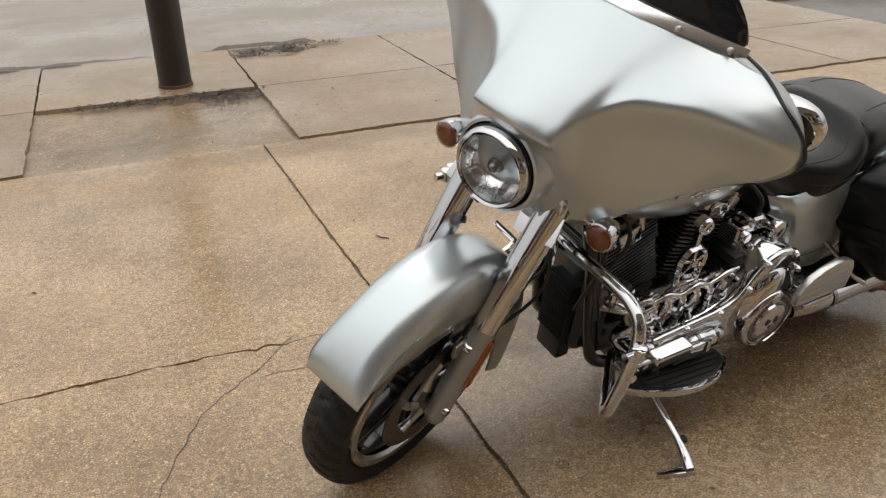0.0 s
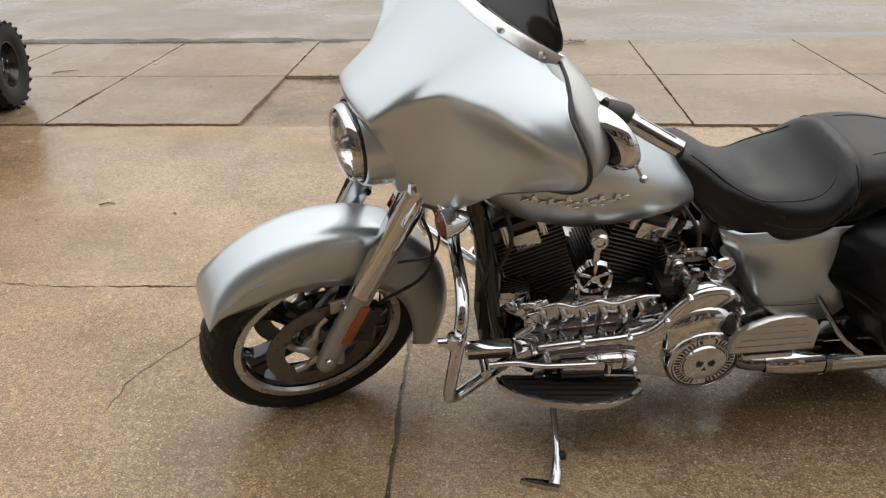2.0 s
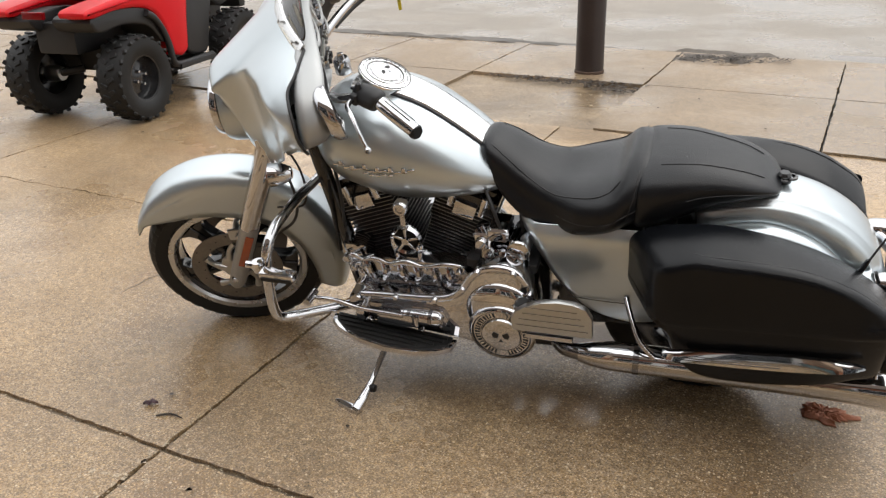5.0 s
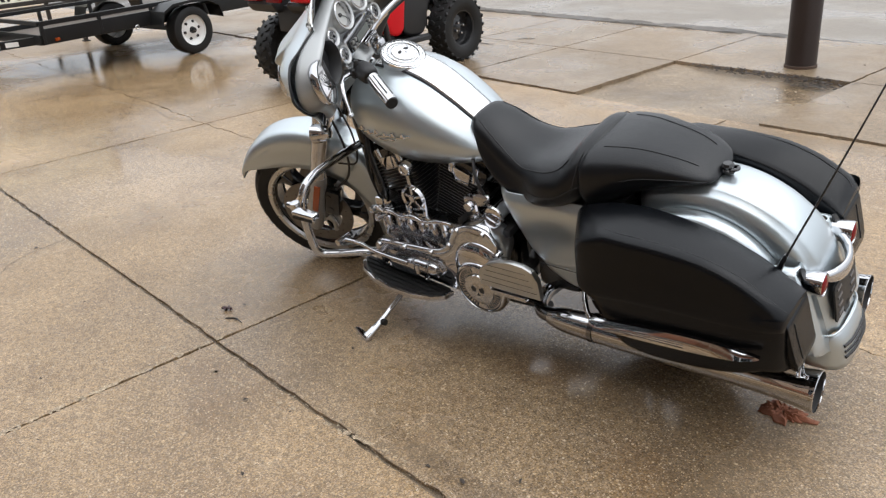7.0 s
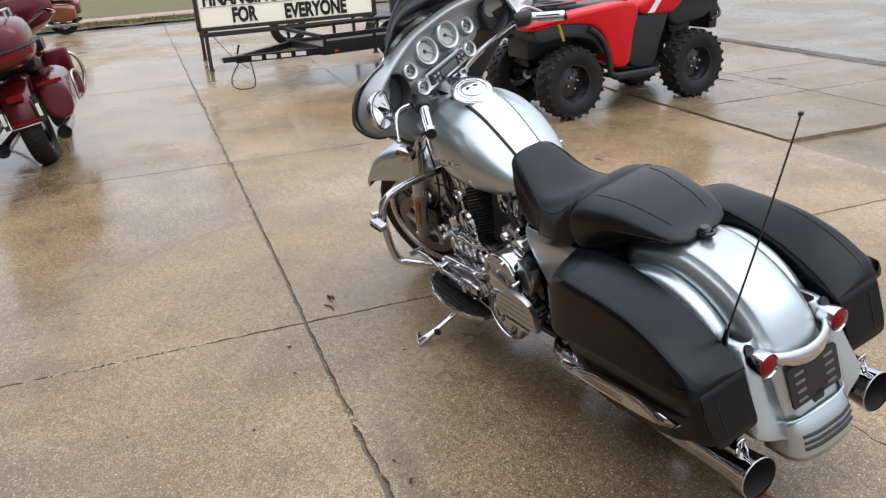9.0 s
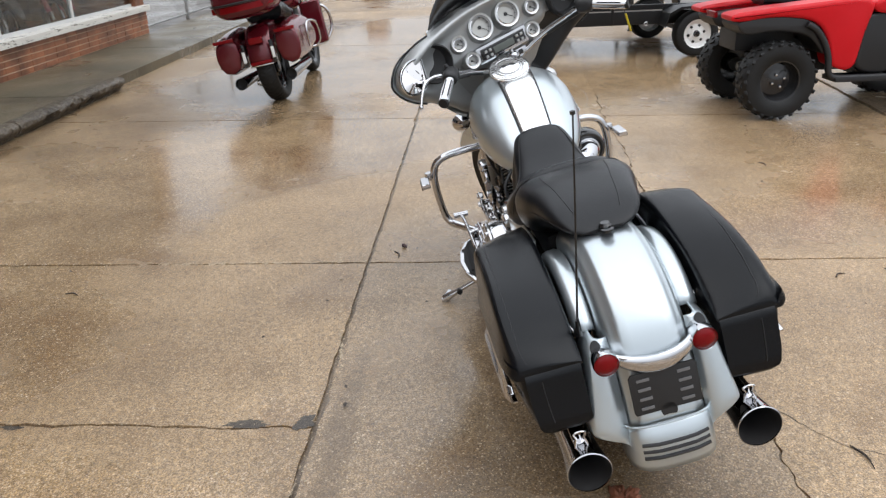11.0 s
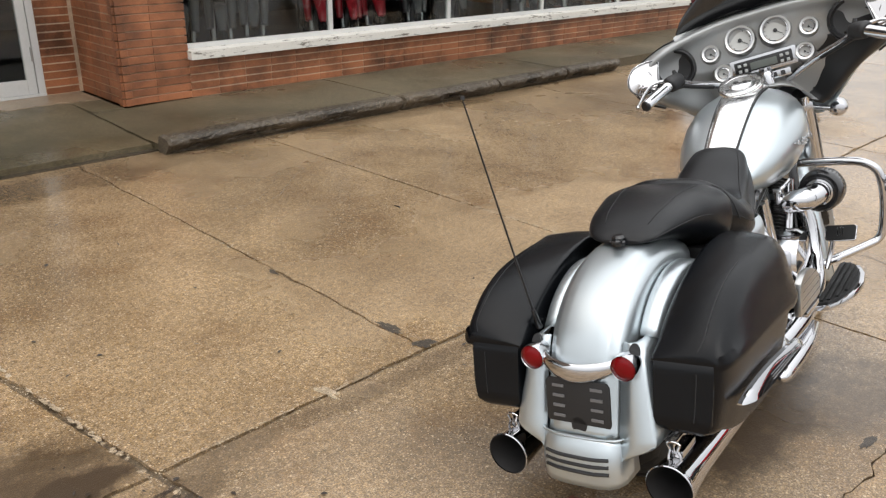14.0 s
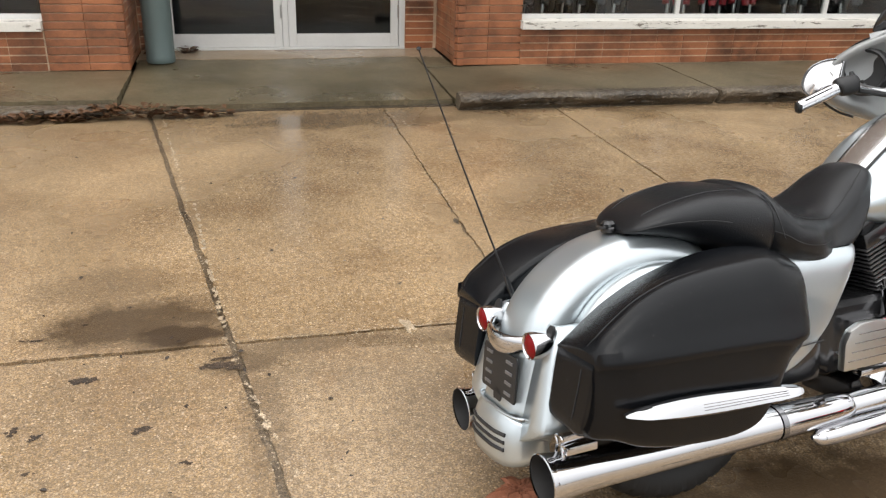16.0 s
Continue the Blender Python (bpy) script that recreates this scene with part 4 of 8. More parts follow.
INNER = shade("silver_inner_plastic", (0.37, 0.38, 0.38), 0.40, 0.55, 0.05, 5.0, 0.05, 300)
dash = part("inner_fairing", S(dash_panel()), INNER, bike, "silver inner fairing with dials and radio", sub=1)
dash.data.materials.append(MATT_BLACK)  # the lower throttle side of the panel is black
for face in dash.data.polygons:
    c = STEER.inverted() @ face.center
    face.material_index = int(c.y < -0.14 and c.z < 1.07 - 0.55 * (c.y + 0.14))
edge = [(1.172, .304, 1.299), (1.182, .350, 1.291), (1.195, .391, 1.276), (1.213, .431, 1.259), (1.211, .470, 1.236), (1.204, .502, 1.202), (1.201, .516, 1.165), (1.196, .496, 1.117), (1.200, .454, 1.074), (1.215, .402, 1.043)]
both(lambda s: part("edge_trim", S(tube([(x - 0.004, y * s, z) for x, y, z in edge], 0.0042, 8, 4)), MATT_BLACK, fairing, "black rubber edge trim"))
ws_rows = []
for y in (-.304, -.25, -.171, -.09, 0, .09, .171, .25, .304):
    ws_rows.append((1.268 - 0.98 * y * y, y, 1.318 - 0.2 * y * y))
part("windshield_trim", S(rings([[(x - .006, y, z - .012), (x + .008, y * 1.01, z - .008), (x + .007, y * 1.01, z - .005), (x - .011, y, z + .015), (x - .016, y, z + .014)] for x, y, z in ws_rows], True)), POLISHED, fairing, "chrome windshield trim strip with screws")
for y in (-.276, -.171, 0, .171, .276):
    part("screw", S(dome(0.008, 0.004, "X", 12, (1.274 - 0.98 * y * y, y, 1.322 - 0.2 * y * y))), SATIN, fairing)
shield = []
for x, y, z in ws_rows:
    top = 0.13 * (1 - (abs(y) / 0.33) ** 2.4) + 0.03
    shield.append([(x - 0.01 - 0.75 * top * t + 0.12 * t * t * 0.3, y * (1 - 0.12 * t), z + 0.012 + top * t) for t in (0, 0.33, 0.66, 1)])
part("windshield", S(rings(shield, False)), SMOKE, bike, "low dark smoked windshield", solid=0.005, sub=1)

# headlamp
LAMP = Matrix.Translation((1.524, 0, 0.968)) @ Matrix.Diagonal((1, .87, .87, 1))
hl = part("headlamp", S(moved(lathe([(0.100, -0.03), (0.110, -0.008), (0.1115, 0.010), (0.108, 0.022), (0.102, 0.028), (0.096, 0.024), (0.093, 0.012)], 64, "X"), LAMP)), CHROME, bike, "round chrome headlamp with clear lens")
part("lamp_bezel", S(moved(lathe([(0.140, -0.16), (0.139, -0.06), (0.136, -0.022), (0.128, -0.004), (0.120, -0.002), (0.116, -0.012), (0.114, -0.05)], 64, "X"), LAMP)), SILVER, fairing, "silver bezel round the headlamp")
part("lamp_ring", S(moved(lathe([(0.112, -0.020), (0.1165, -0.008), (0.1135, 0.004), (0.110, 0.002)], 64, "X"), LAMP)), BLACK, hl)
part("reflector", S(moved(lathe([(0.094, 0.022), (0.088, 0.004), (0.078, -0.016), (0.060, -0.036), (0.03, -0.052), (0.0, -0.055)], 64, "X"), LAMP)), LENS, hl)
for k in range(10):  # facets of the reflector
    ang = 2 * math.pi * k / 10
    part("reflector_rib", S(moved(tube([(-.034, .060 * math.cos(ang), .060 * math.sin(ang)), (.002, .084 * math.cos(ang), .084 * math.sin(ang))], .0022, 6), LAMP)), LENS, hl)
part("bulb_cap", S(moved(join(dome(0.019, 0.02, "X", 20, (-.022, 0.0, 0.0)), lathe([(.019, -.05), (.019, -.022)], 20, "X")), LAMP)), DARK_CHROME, hl)
GLASS = bpy.data.materials.new("clear_lens_glass")
GLASS.use_nodes = True
_g = GLASS.node_tree.nodes["Principled BSDF"]
_g.inputs["Transmission Weight"].default_value, _g.inputs["Roughness"].default_value, _g.inputs["IOR"].default_value = 1.0, 0.02, 1.45
lens = part("lens", S(moved(dome(0.0935, 0.020, "X", 40, (.020, 0, 0)), LAMP)), GLASS, hl)
lens.visible_shadow = False

# dials, radio, speakers
def gauge(y, z, r, x=1.212):
    face = Matrix.Translation((x, y, z)) @ Matrix.Rotation(radians(14), 4, "Y")
    part("gauge", S(moved(lathe([(r + 0.016, 0.014), (r + 0.014, -0.02), (r + 0.009, -0.032), (r + 0.002, -0.030), (r, -0.014), (r, 0.0)], 36, "X"), face)), SATIN, dash, "silver dial with pale face")
    part("dial_ring", S(moved(lathe([(r + 0.002, -0.026), (r - 0.004, -0.029), (r - 0.006, -0.012)], 36, "X"), face)), CHROME, dash)
    part("dial", S(moved(lathe([(r, -0.012), (0, -0.012)], 36, "X"), face)), DIAL, dash)
    bits = [lathe([(0.0, -0.018), (r * 0.16, -0.017), (r * 0.17, -0.012)], 16, "X")]
    bits.append(box(0.002, 0.0018, r * 0.7, (0, 0, 0), 0, 1, Matrix.Rotation(radians(130), 4, "X") @ Matrix.Translation((-0.015, 0, r * 0.35))))
    for i in range(11):
        a = radians(-135 + 27 * i)
        bits.append(box(0.001, 0.0018, r * 0.12, (0, 0, 0), 0, 1, Matrix.Rotation(a, 4, "X") @ Matrix.Translation((-0.0135, 0, r * 0.82))))
    part("needle", S(moved(join(*bits), face)), MATT_BLACK, dash)


for y, z, r in ((.066, 1.222, .046), (-.066, 1.222, .046), (.183, 1.20, .024), (-.183, 1.20, .024), (.152, 1.112, .024), (-.152, 1.112, .024)):
    gauge(y, z, r)
part("radio", S(box(0.03, 0.25, 0.072, (1.20, 0, 1.118), 0.012)), CHROME, dash, "chrome framed radio with dark screen")
part("radio_face", S(box(0.03, 0.215, 0.046, (1.192, 0, 1.120), 0.004)), BLACK, dash)
part("radio_screen", S(box(0.03, 0.10, 0.028, (1.189, 0, 1.117), 0.002)), shade("grey_screen", (0.10, 0.11, 0.10), 0.2), dash)
both(lambda s: part("radio_keys", S(join(*[box(0.012, 0.012, 0.011, (1.176, s * 0.078 + a, 1.117 + b), 0.002) for a in (-.011, .011) for b in (-.011, .011)])), SATIN, dash))
part("switch_panel", S(box(0.03, 0.09, 0.03, (1.185, -0.045, 1.062), 0.006)), CHROME, dash)
for y in (-0.03, -0.06):
    part("switch", S(box(0.02, 0.018, 0.02, (1.172, y, 1.062), 0.006)), BLACK, dash)
part("ignition_switch", S(join(lathe([(0.0, 0.03), (0.02, 0.03), (0.026, 0.02), (0.026, -0.02)], 20, "Z", (1.13, 0.0, 1.055)), box(0.02, 0.012, 0.02, (1.13, 0, 1.09), 0.004))), CHROME, bike)


def speaker(s):
    part("speaker", S(lathe([(0.082, 0.01), (0.080, -0.016), (0.074, -0.022), (0.066, -0.012), (0.060, 0.018), (0.0, 0.03)], 36, "X", (1.160, 0.325 * s, 1.188))), MATT_BLACK, dash, "dark round speaker grille")
    # a D shaped glass in a chrome shell, tipped up a little
    D = [(.383, 1.232), (.389, 1.209), (.395, 1.178), (.401, 1.149), (.413, 1.137), (.443, 1.130), (.472, 1.133), (.491, 1.144), (.504, 1.165), (.505, 1.188), (.497, 1.211), (.479, 1.232), (.454, 1.243), (.424, 1.247), (.397, 1.243)]
    D = smooth_path([(0, *q) for q in D[-2:] + D + D[:2]], 3)[6:6 + 3 * len(D)]

    def rim(grow, ahead):
        out = []
        for q in D:
            dy, dz = q[1] - .447, q[2] - 1.188
            k = 1 + grow / math.hypot(dy, dz)
            out.append((1.100 - .30 * dy + .20 * dz + ahead, (.447 + dy * k) * s, 1.188 + dz * k))
        return out

    mir = part("mirror", S(rings([rim(.002, .001), rim(.003, -.003), rim(.006, -.002), rim(.0075, .004), rim(.0065, .018), rim(.001, .030), rim(-.006, .037), rim(-.009, .037), rim(-.010, .030)], True, False)), CHROME, bike, "chrome backed mirror on a black stem in the fairing wing")
    part("mirror_cup", S(rings([rim(-.0095, .034), rim(-.012, .026), rim(-.020, .022), rim(-.034, .022)])), BLACK, mir, "black inside of the mirror shell")
    part("mirror_gasket", S(rings([rim(.0040, .0), rim(.0038, -.0045), rim(-.0005, -.0048), rim(-.0015, .0005)], True, False)), BLACK, mir, "black edge round the mirror glass")
    part("mirror_glass", S(rings([rim(.0025, .002), rim(.001, .0), rim(-.02, .0), rim(-.04, 0)])), MIRROR, mir)
    part("mirror_stem", S(tube([(1.115, .440 * s, 1.190), (1.145, .435 * s, 1.190), (1.18, .42 * s, 1.185), (1.21, .405 * s, 1.18)], [.026, .019, .018, .022], 16)), BLACK, mir)
    # handlebar side
    bar = part("handlebar", S(tube([(1.245, 0.06 * s, 1.02), (1.19, 0.17 * s, 1.075), (1.11, 0.27 * s, 1.115), (1.02, .330 * s, 1.146), (.95, .393 * s, 1.120)], .0145, 14)), CHROME, bike)
    part("grip", S(tube([(.992, .351 * s, 1.141), (.947, .396 * s, 1.119), (.902, .440 * s, 1.098)], [.0205, .021, .0205], 20)), CHROME, bar, "chrome grip with black rubber strips")
    for a in range(3):
        off = Vector((0, 0, 0.019)) if a == 0 else Vector((0.011 * (1 if a == 1 else -1), 0.012 * s * (1 if a == 1 else -1), 0.010))
        part("rubber_strip", S(tube([Vector((.978, .365 * s, 1.134)) + off, Vector((.914, .428 * s, 1.104)) + off], .0035, 8)), RUBBER, bar)
    part("grip_end", lathe([(0, -0.006), (0.017, -0.006), (0.021, 0.0), (0.021, 0.008)], 20, "X"), RUBBER, bar).matrix_local = STEER @ Matrix.Translation((.900, .442 * s, 1.097)) @ Matrix.Rotation(radians(-45 * s), 4, "Z")
    turned = Matrix.Rotation(radians(-38 * s), 4, "Z")
    hous = join(tube([(1.044, .309 * s, 1.148), (1.038, .314 * s, 1.148), (1.002, .344 * s, 1.145), (.994, .351 * s, 1.142)], [.023, .031, .032, .025], 20, 3),
                tube([(1.052, .318 * s, 1.160), (1.046, .322 * s, 1.178), (1.044, .324 * s, 1.192)], [.014, .010, .006], 12, 3),
                box(.022, .030, .034, (0, 0, 0), .008, 3, Matrix.Translation((1.058, .330 * s, 1.150)) @ turned),
                tube([(1.046, .305 * s, 1.125), (1.10, .265 * s, 1.105), (1.16, .20 * s, 1.08)], [.009, .008, .008], 10))
    part("switch_housing", S(hous), MATT_BLACK, bar, "black switch housing")
    for k in range(3):
        part("switch_button", S(box(.010, .012, .010, (0, 0, 0), .003, 2, Matrix.Translation((.990 + .022 * k, (.322 - .017 * k) * s, 1.152)) @ turned)), RUBBER, bar)
    lev = [(1.066, .335 * s, 1.150), (1.076, .380 * s, 1.160), (1.064, .420 * s, 1.158), (1.050, .455 * s, 1.130), (1.031, .488 * s, 1.090)]
    part("lever", S(join(tube(lev, [.009, .008, .0065, .0055, .005], 10), lathe([(0, -.010), (.007, -.007), (.010, 0), (.007, .007), (0, .010)], 14, "Z", lev[-1]))), CHROME, bar)


both(speaker)


# tank
TANK = [(1.205, .07, .79, .955), (1.185, .125, .757, .985), (1.13, .175, .722, 1.022), (1.05, .204, .698, 1.040), (.95, .214, .676, 1.032), (.85, .205, .678, .995), (.76, .184, .690, .936), (.69, .156, .702, .882), (.645, .130, .714, .842), (.615, .102, .724, .812), (.598, .058, .738, .782)]
tank = part("fuel_tank", rings([oval(*r, 28, 2.35, 0.12) for r in dense(TANK, 3)]), SILVER, bike, "silver teardrop fuel tank with chrome console")


def tank_top(x, y):
    rows = np.array(dense(TANK, 6))[::-1]
    hw, zb, zt = (float(np.interp(x, rows[:, 0], rows[:, k])) for k in (1, 2, 3))
    return (zb + zt) / 2 + (zt - zb) / 2 * (1 - min(.999, abs(y) / hw) ** 2.35) ** (1 / 2.35)


CONSOLE = [(1.07, .058), (1.02, .067), (.95, .066), (.86, .063), (.77, .059), (.69, .055), (.645, .052)]
con = []
for x, w in dense(CONSOLE, 4):
    con.append([(x, w * t, tank_top(x, w * t) + d) for t, d in ((-1, -.010), (-1, .007), (-.96, .0105), (-.7, .012), (-.35, .012), (0, .012), (.35, .012), (.7, .012), (.96, .0105), (1, .007), (1, -.010))])
console = part("tank_console", rings(con, True), POLISHED, tank, "polished silver tank console", crease=60)
for s in (1, -1):
    part("console_trim", tube([(x, s * (w + 0.002), tank_top(x, w) + 0.001) for x, w in CONSOLE], 0.0045, 8), MATT_BLACK, tank)
cap_at = Matrix.Translation((.978, .010, 1.058)) @ Matrix.Rotation(radians(-24), 4, "Y")
cap = part("fuel_cap", moved(lathe([(.066, -.05), (.078, -.012), (.082, .001), (.081, .006), (.076, .009), (.062, .0095), (.060, .0125), (.058, .0125), (.056, .0095), (.044, .010), (.043, .0145), (.038, .0165), (.0, .019)], 56), cap_at), POLISHED, bike, "round polished fuel cap medallion with engraved ring")
marks = [box(.003, .0085 if i % 3 else .005, .001, (0, 0, 0), 0, 1, cap_at @ Matrix.Rotation(2 * math.pi * i / 30, 4, "Z") @ Matrix.Translation((.069, 0, .0096))) for i in range(30) if i % 5]
marks += [moved(lathe([(r, .0092), (r + .0004, .0104), (r + .0018, .0104), (r + .0022, .0092)], 48), cap_at) for r in (.0455, .0535, .0775)]
# emblem: two slanted ovals over a notch
for k in (1, -1):
    marks.append(moved(plate([(.011 * math.cos(a) * .62, .011 * math.sin(a)) for a in (2 * math.pi * i / 12 for i in range(12))], .003, 0), cap_at @ Matrix.Translation((.003, .0165 * k, .0172)) @ Matrix.Rotation(.35 * k, 4, "Z")))
marks.append(moved(plate([(-.014, -.004), (-.005, 0), (-.014, .004)], .003, 0), cap_at @ Matrix.Translation((0, 0, .0178))))
tagged(part("engraving", join(*marks), MATT_BLACK, cap), "black engraved ring marks and emblem on the fuel cap", kind="stuff")
random.seed(5)
for s in (1, -1):
    bars = []
    for i in range(13):
        x = 1.10 - 0.0205 * i
        z = 0.845 + 0.0004 * i + 0.004 * math.sin(i * 1.7)
        r = min(dense(TANK, 6), key=lambda q: abs(q[0] - x))
        y = r[1] * (1 - abs((z - (r[2] + r[3]) / 2) / ((r[3] - r[2]) / 2)) ** 2.35) ** (1 / 2.35) * (0.985 if z < (r[2] + r[3]) / 2 else 1)
        bars.append(box(0.021, 0.005, 0.006, (0, 0, 0), 0.001, 1, Matrix.Translation((x, s * (y + 0.004), z)) @ Matrix.Rotation(radians(10), 4, "Y")))
        if i % 2:
            bars.append(box(0.012, 0.005, 0.012 + 0.006 * random.random(), (x, s * (y + 0.004), z + 0.006), 0.001, 1))
        if 4 < i < 10:
            bars.append(box(0.016, 0.005, 0.005, (x, s * (y + 0.004), z - 0.013), 0.001, 1))
    tagged(part("tank_badge", join(*bars), CHROME, tank), "chrome tank badge", kind="stuff")

# seat
DRIVER = [(.690, .040, .82, .866), (.680, .072, .805, .882), (.652, .098, .780, .890), (.60, .117, .712, .868), (.53, .134, .655, .826), (.45, .158, .634, .802), (.37, .202, .634, .800), (.29, .214, .646, .818), (.240, .202, .664, .856), (.20, .178, .678, .874), (.182, .150, .690, .868)]
PILLION = [(.222, .160, .672, .838), (.212, .188, .664, .861), (.180, .194, .668, .874), (.10, .182, .700, .879), (.03, .161, .737, .872), (-.06, .140, .764, .852), (-.115, .118, .776, .829), (-.148, .094, .781, .808), (-.164, .060, .782, .793)]
seat = part("seat", rings([oval(*r, 40, 2.7, flare) for r, flare in zip(dense(DRIVER, 5), [f[0] for f in dense([(.0,), (-.1,), (-.25,), (-.45,), (-.48,), (-.30,), (-.08,), (.05,), (.08,), (.08,), (.08,)], 5)])]), SEAT_LEATHER, bike, "black leather seat beaded with rain")
pillion = part("pillion", rings([oval(*r, 36, 3.2, 0.10) for r in dense(PILLION, 5)]), SEAT_LEATHER, bike, "black leather passenger pad")


def dish(x, y):
    """How far the driver's seat is hollowed, and its bolster raised."""
    return -.022 * math.exp(-((x - .42) / .095) ** 2 - (y / .12) ** 2) + .018 * math.exp(-((x - .236) / .030) ** 2 - (y / .15) ** 4)


for v in seat.data.vertices:
    x, y, z = v.co
    r = min(DRIVER, key=lambda q: abs(q[0] - x))
    if z > (r[2] + r[3]) / 2 + .3 * (r[3] - r[2]) / 2:
        v.co.z += dish(x, y)


def seat_top(x, y):
    r = min(dense(DRIVER, 8), key=lambda q: abs(q[0] - x))
    q = min(.999, abs(y) / r[1])
    return (r[2] + r[3]) / 2 + (r[3] - r[2]) / 2 * (1 - q ** 2.7) ** (1 / 2.7) + dish(x, y)


for s in (1, -1):
    line = [(.640, .072), (.59, .092), (.52, .112), (.45, .138), (.38, .160), (.33, .168), (.29, .160), (.262, .140)]
    part("dish_seam", tube([(x, s * y, seat_top(x, y) + .0006) for x, y in line], .0017, 6, 3), SEAM, seat)
    part("piping", tube([(.212, 0, .869), (.211, s * .08, .867), (.212, s * .130, .859), (.215, s * .164, .842), (.222, s * .190, .800), (.236, s * .202, .745)], .0016, 8), SEAM, seat)


def seam(rows, ratio, p, s, a=0, b=None, lift=0.001):
    pts = []
    for x, hw, zb, zt in dense(rows, 3)[a:b]:
        z = (zb + zt) / 2 + (zt - zb) / 2 * (1 - ratio ** p) ** (1 / p)
        pts.append((x, s * hw * (ratio + 0.004), z + lift))
    return tube(pts, 0.0015, 6, 1)


for s in (1, -1):
    part("seam", seam(PILLION, 0.55, 3.0, s, 7, 19), SEAM, pillion)
    lowpts = [(x, s * hw * 1.003, zb + (zt - zb) * 0.47) for x, hw, zb, zt in dense(DRIVER, 3)[8:29]] + [(x, s * hw * 1.002, zb + (zt - zb) * 0.55) for x, hw, zb, zt in dense(PILLION, 3)[10:22]]
    part("seam", tube(lowpts, 0.0015, 6, 1), SEAM, seat)
part("seat_bolt", join(lathe([(0, .020), (.013, .020), (.019, .012), (.016, .004), (.02, 0), (.02, -.01)], 20, "Z", (-0.172, 0, 0.792)), lathe([(.01, 0), (.018, .003), (.018, .008), (.01, .01)], 16, "Z", (-0.19, 0, 0.792))), BLACK, seat)

# rear fender
FEND = [(.06, .745), (-.05, .770), (-.13, .778), (-.20, .772), (-.28, .747), (-.36, .700), (-.425, .636), (-.462, .568), (-.485, .500), (-.503, .430), (-.524, .368)]


def fender_rows(path, prof):
    rows = []
    pts = dense(path, 3)
    for i, p in enumerate(pts):
        d = pts[min(i + 1, len(pts) - 1)] - pts[max(i - 1, 0)]
        n = np.array([d[1], -d[0]]) / np.hypot(*d)
        if n @ (p - np.array([0, .33])) < 0:
            n = -n
        rows.append([(p[0] + n[0] * o, y, p[1] + n[1] * o) for y, o in prof])
    return rows


fp = [(.0, 0), (.045, -.001), (.070, -.004), (.080, -.010), (.086, -.019), (.094, -.022), (.102, -.030), (.112, -.050), (.116, -.09), (.117, -.15)]
fp = [(-y, o) for y, o in reversed(fp[1:])] + fp
fender = part("rear_fender", rings(fender_rows(FEND, fp), False), SILVER, bike, "silver painted rear fender", solid=0.005)
tp = [(.0, 0.006), (.05, .004), (.085, -.004), (.106, -.020), (.118, -.045), (.120, -.08), (.120, -.12)]
tp = [(-y, o) for y, o in reversed(tp[1:])] + tp
part("fender_tip", rings(fender_rows([(-.523, .372), (-.541, .340), (-.551, .298), (-.550, .242)], tp), False), SILVER, fender, solid=0.005)
for i in range(3):
    z = 0.324 - 0.019 * i
    x0 = -.5415 - .003 * i
    part("slot_light", tube([(x0 + .002, .090, z), (x0 - .0085, .05, z), (x0 - .0105, 0, z), (x0 - .0085, -.05, z), (x0 + .002, -.090, z)], 0.0052, 8, 3), MATT_BLACK, fender)
part("tip_bead", tube([(-.487, .119, .366), (-.513, .104, .369), (-.527, .06, .370), (-.531, 0, .370), (-.527, -.06, .370), (-.513, -.104, .369), (-.487, -.119, .366)], .0035, 8, 4), SILVER, fender)


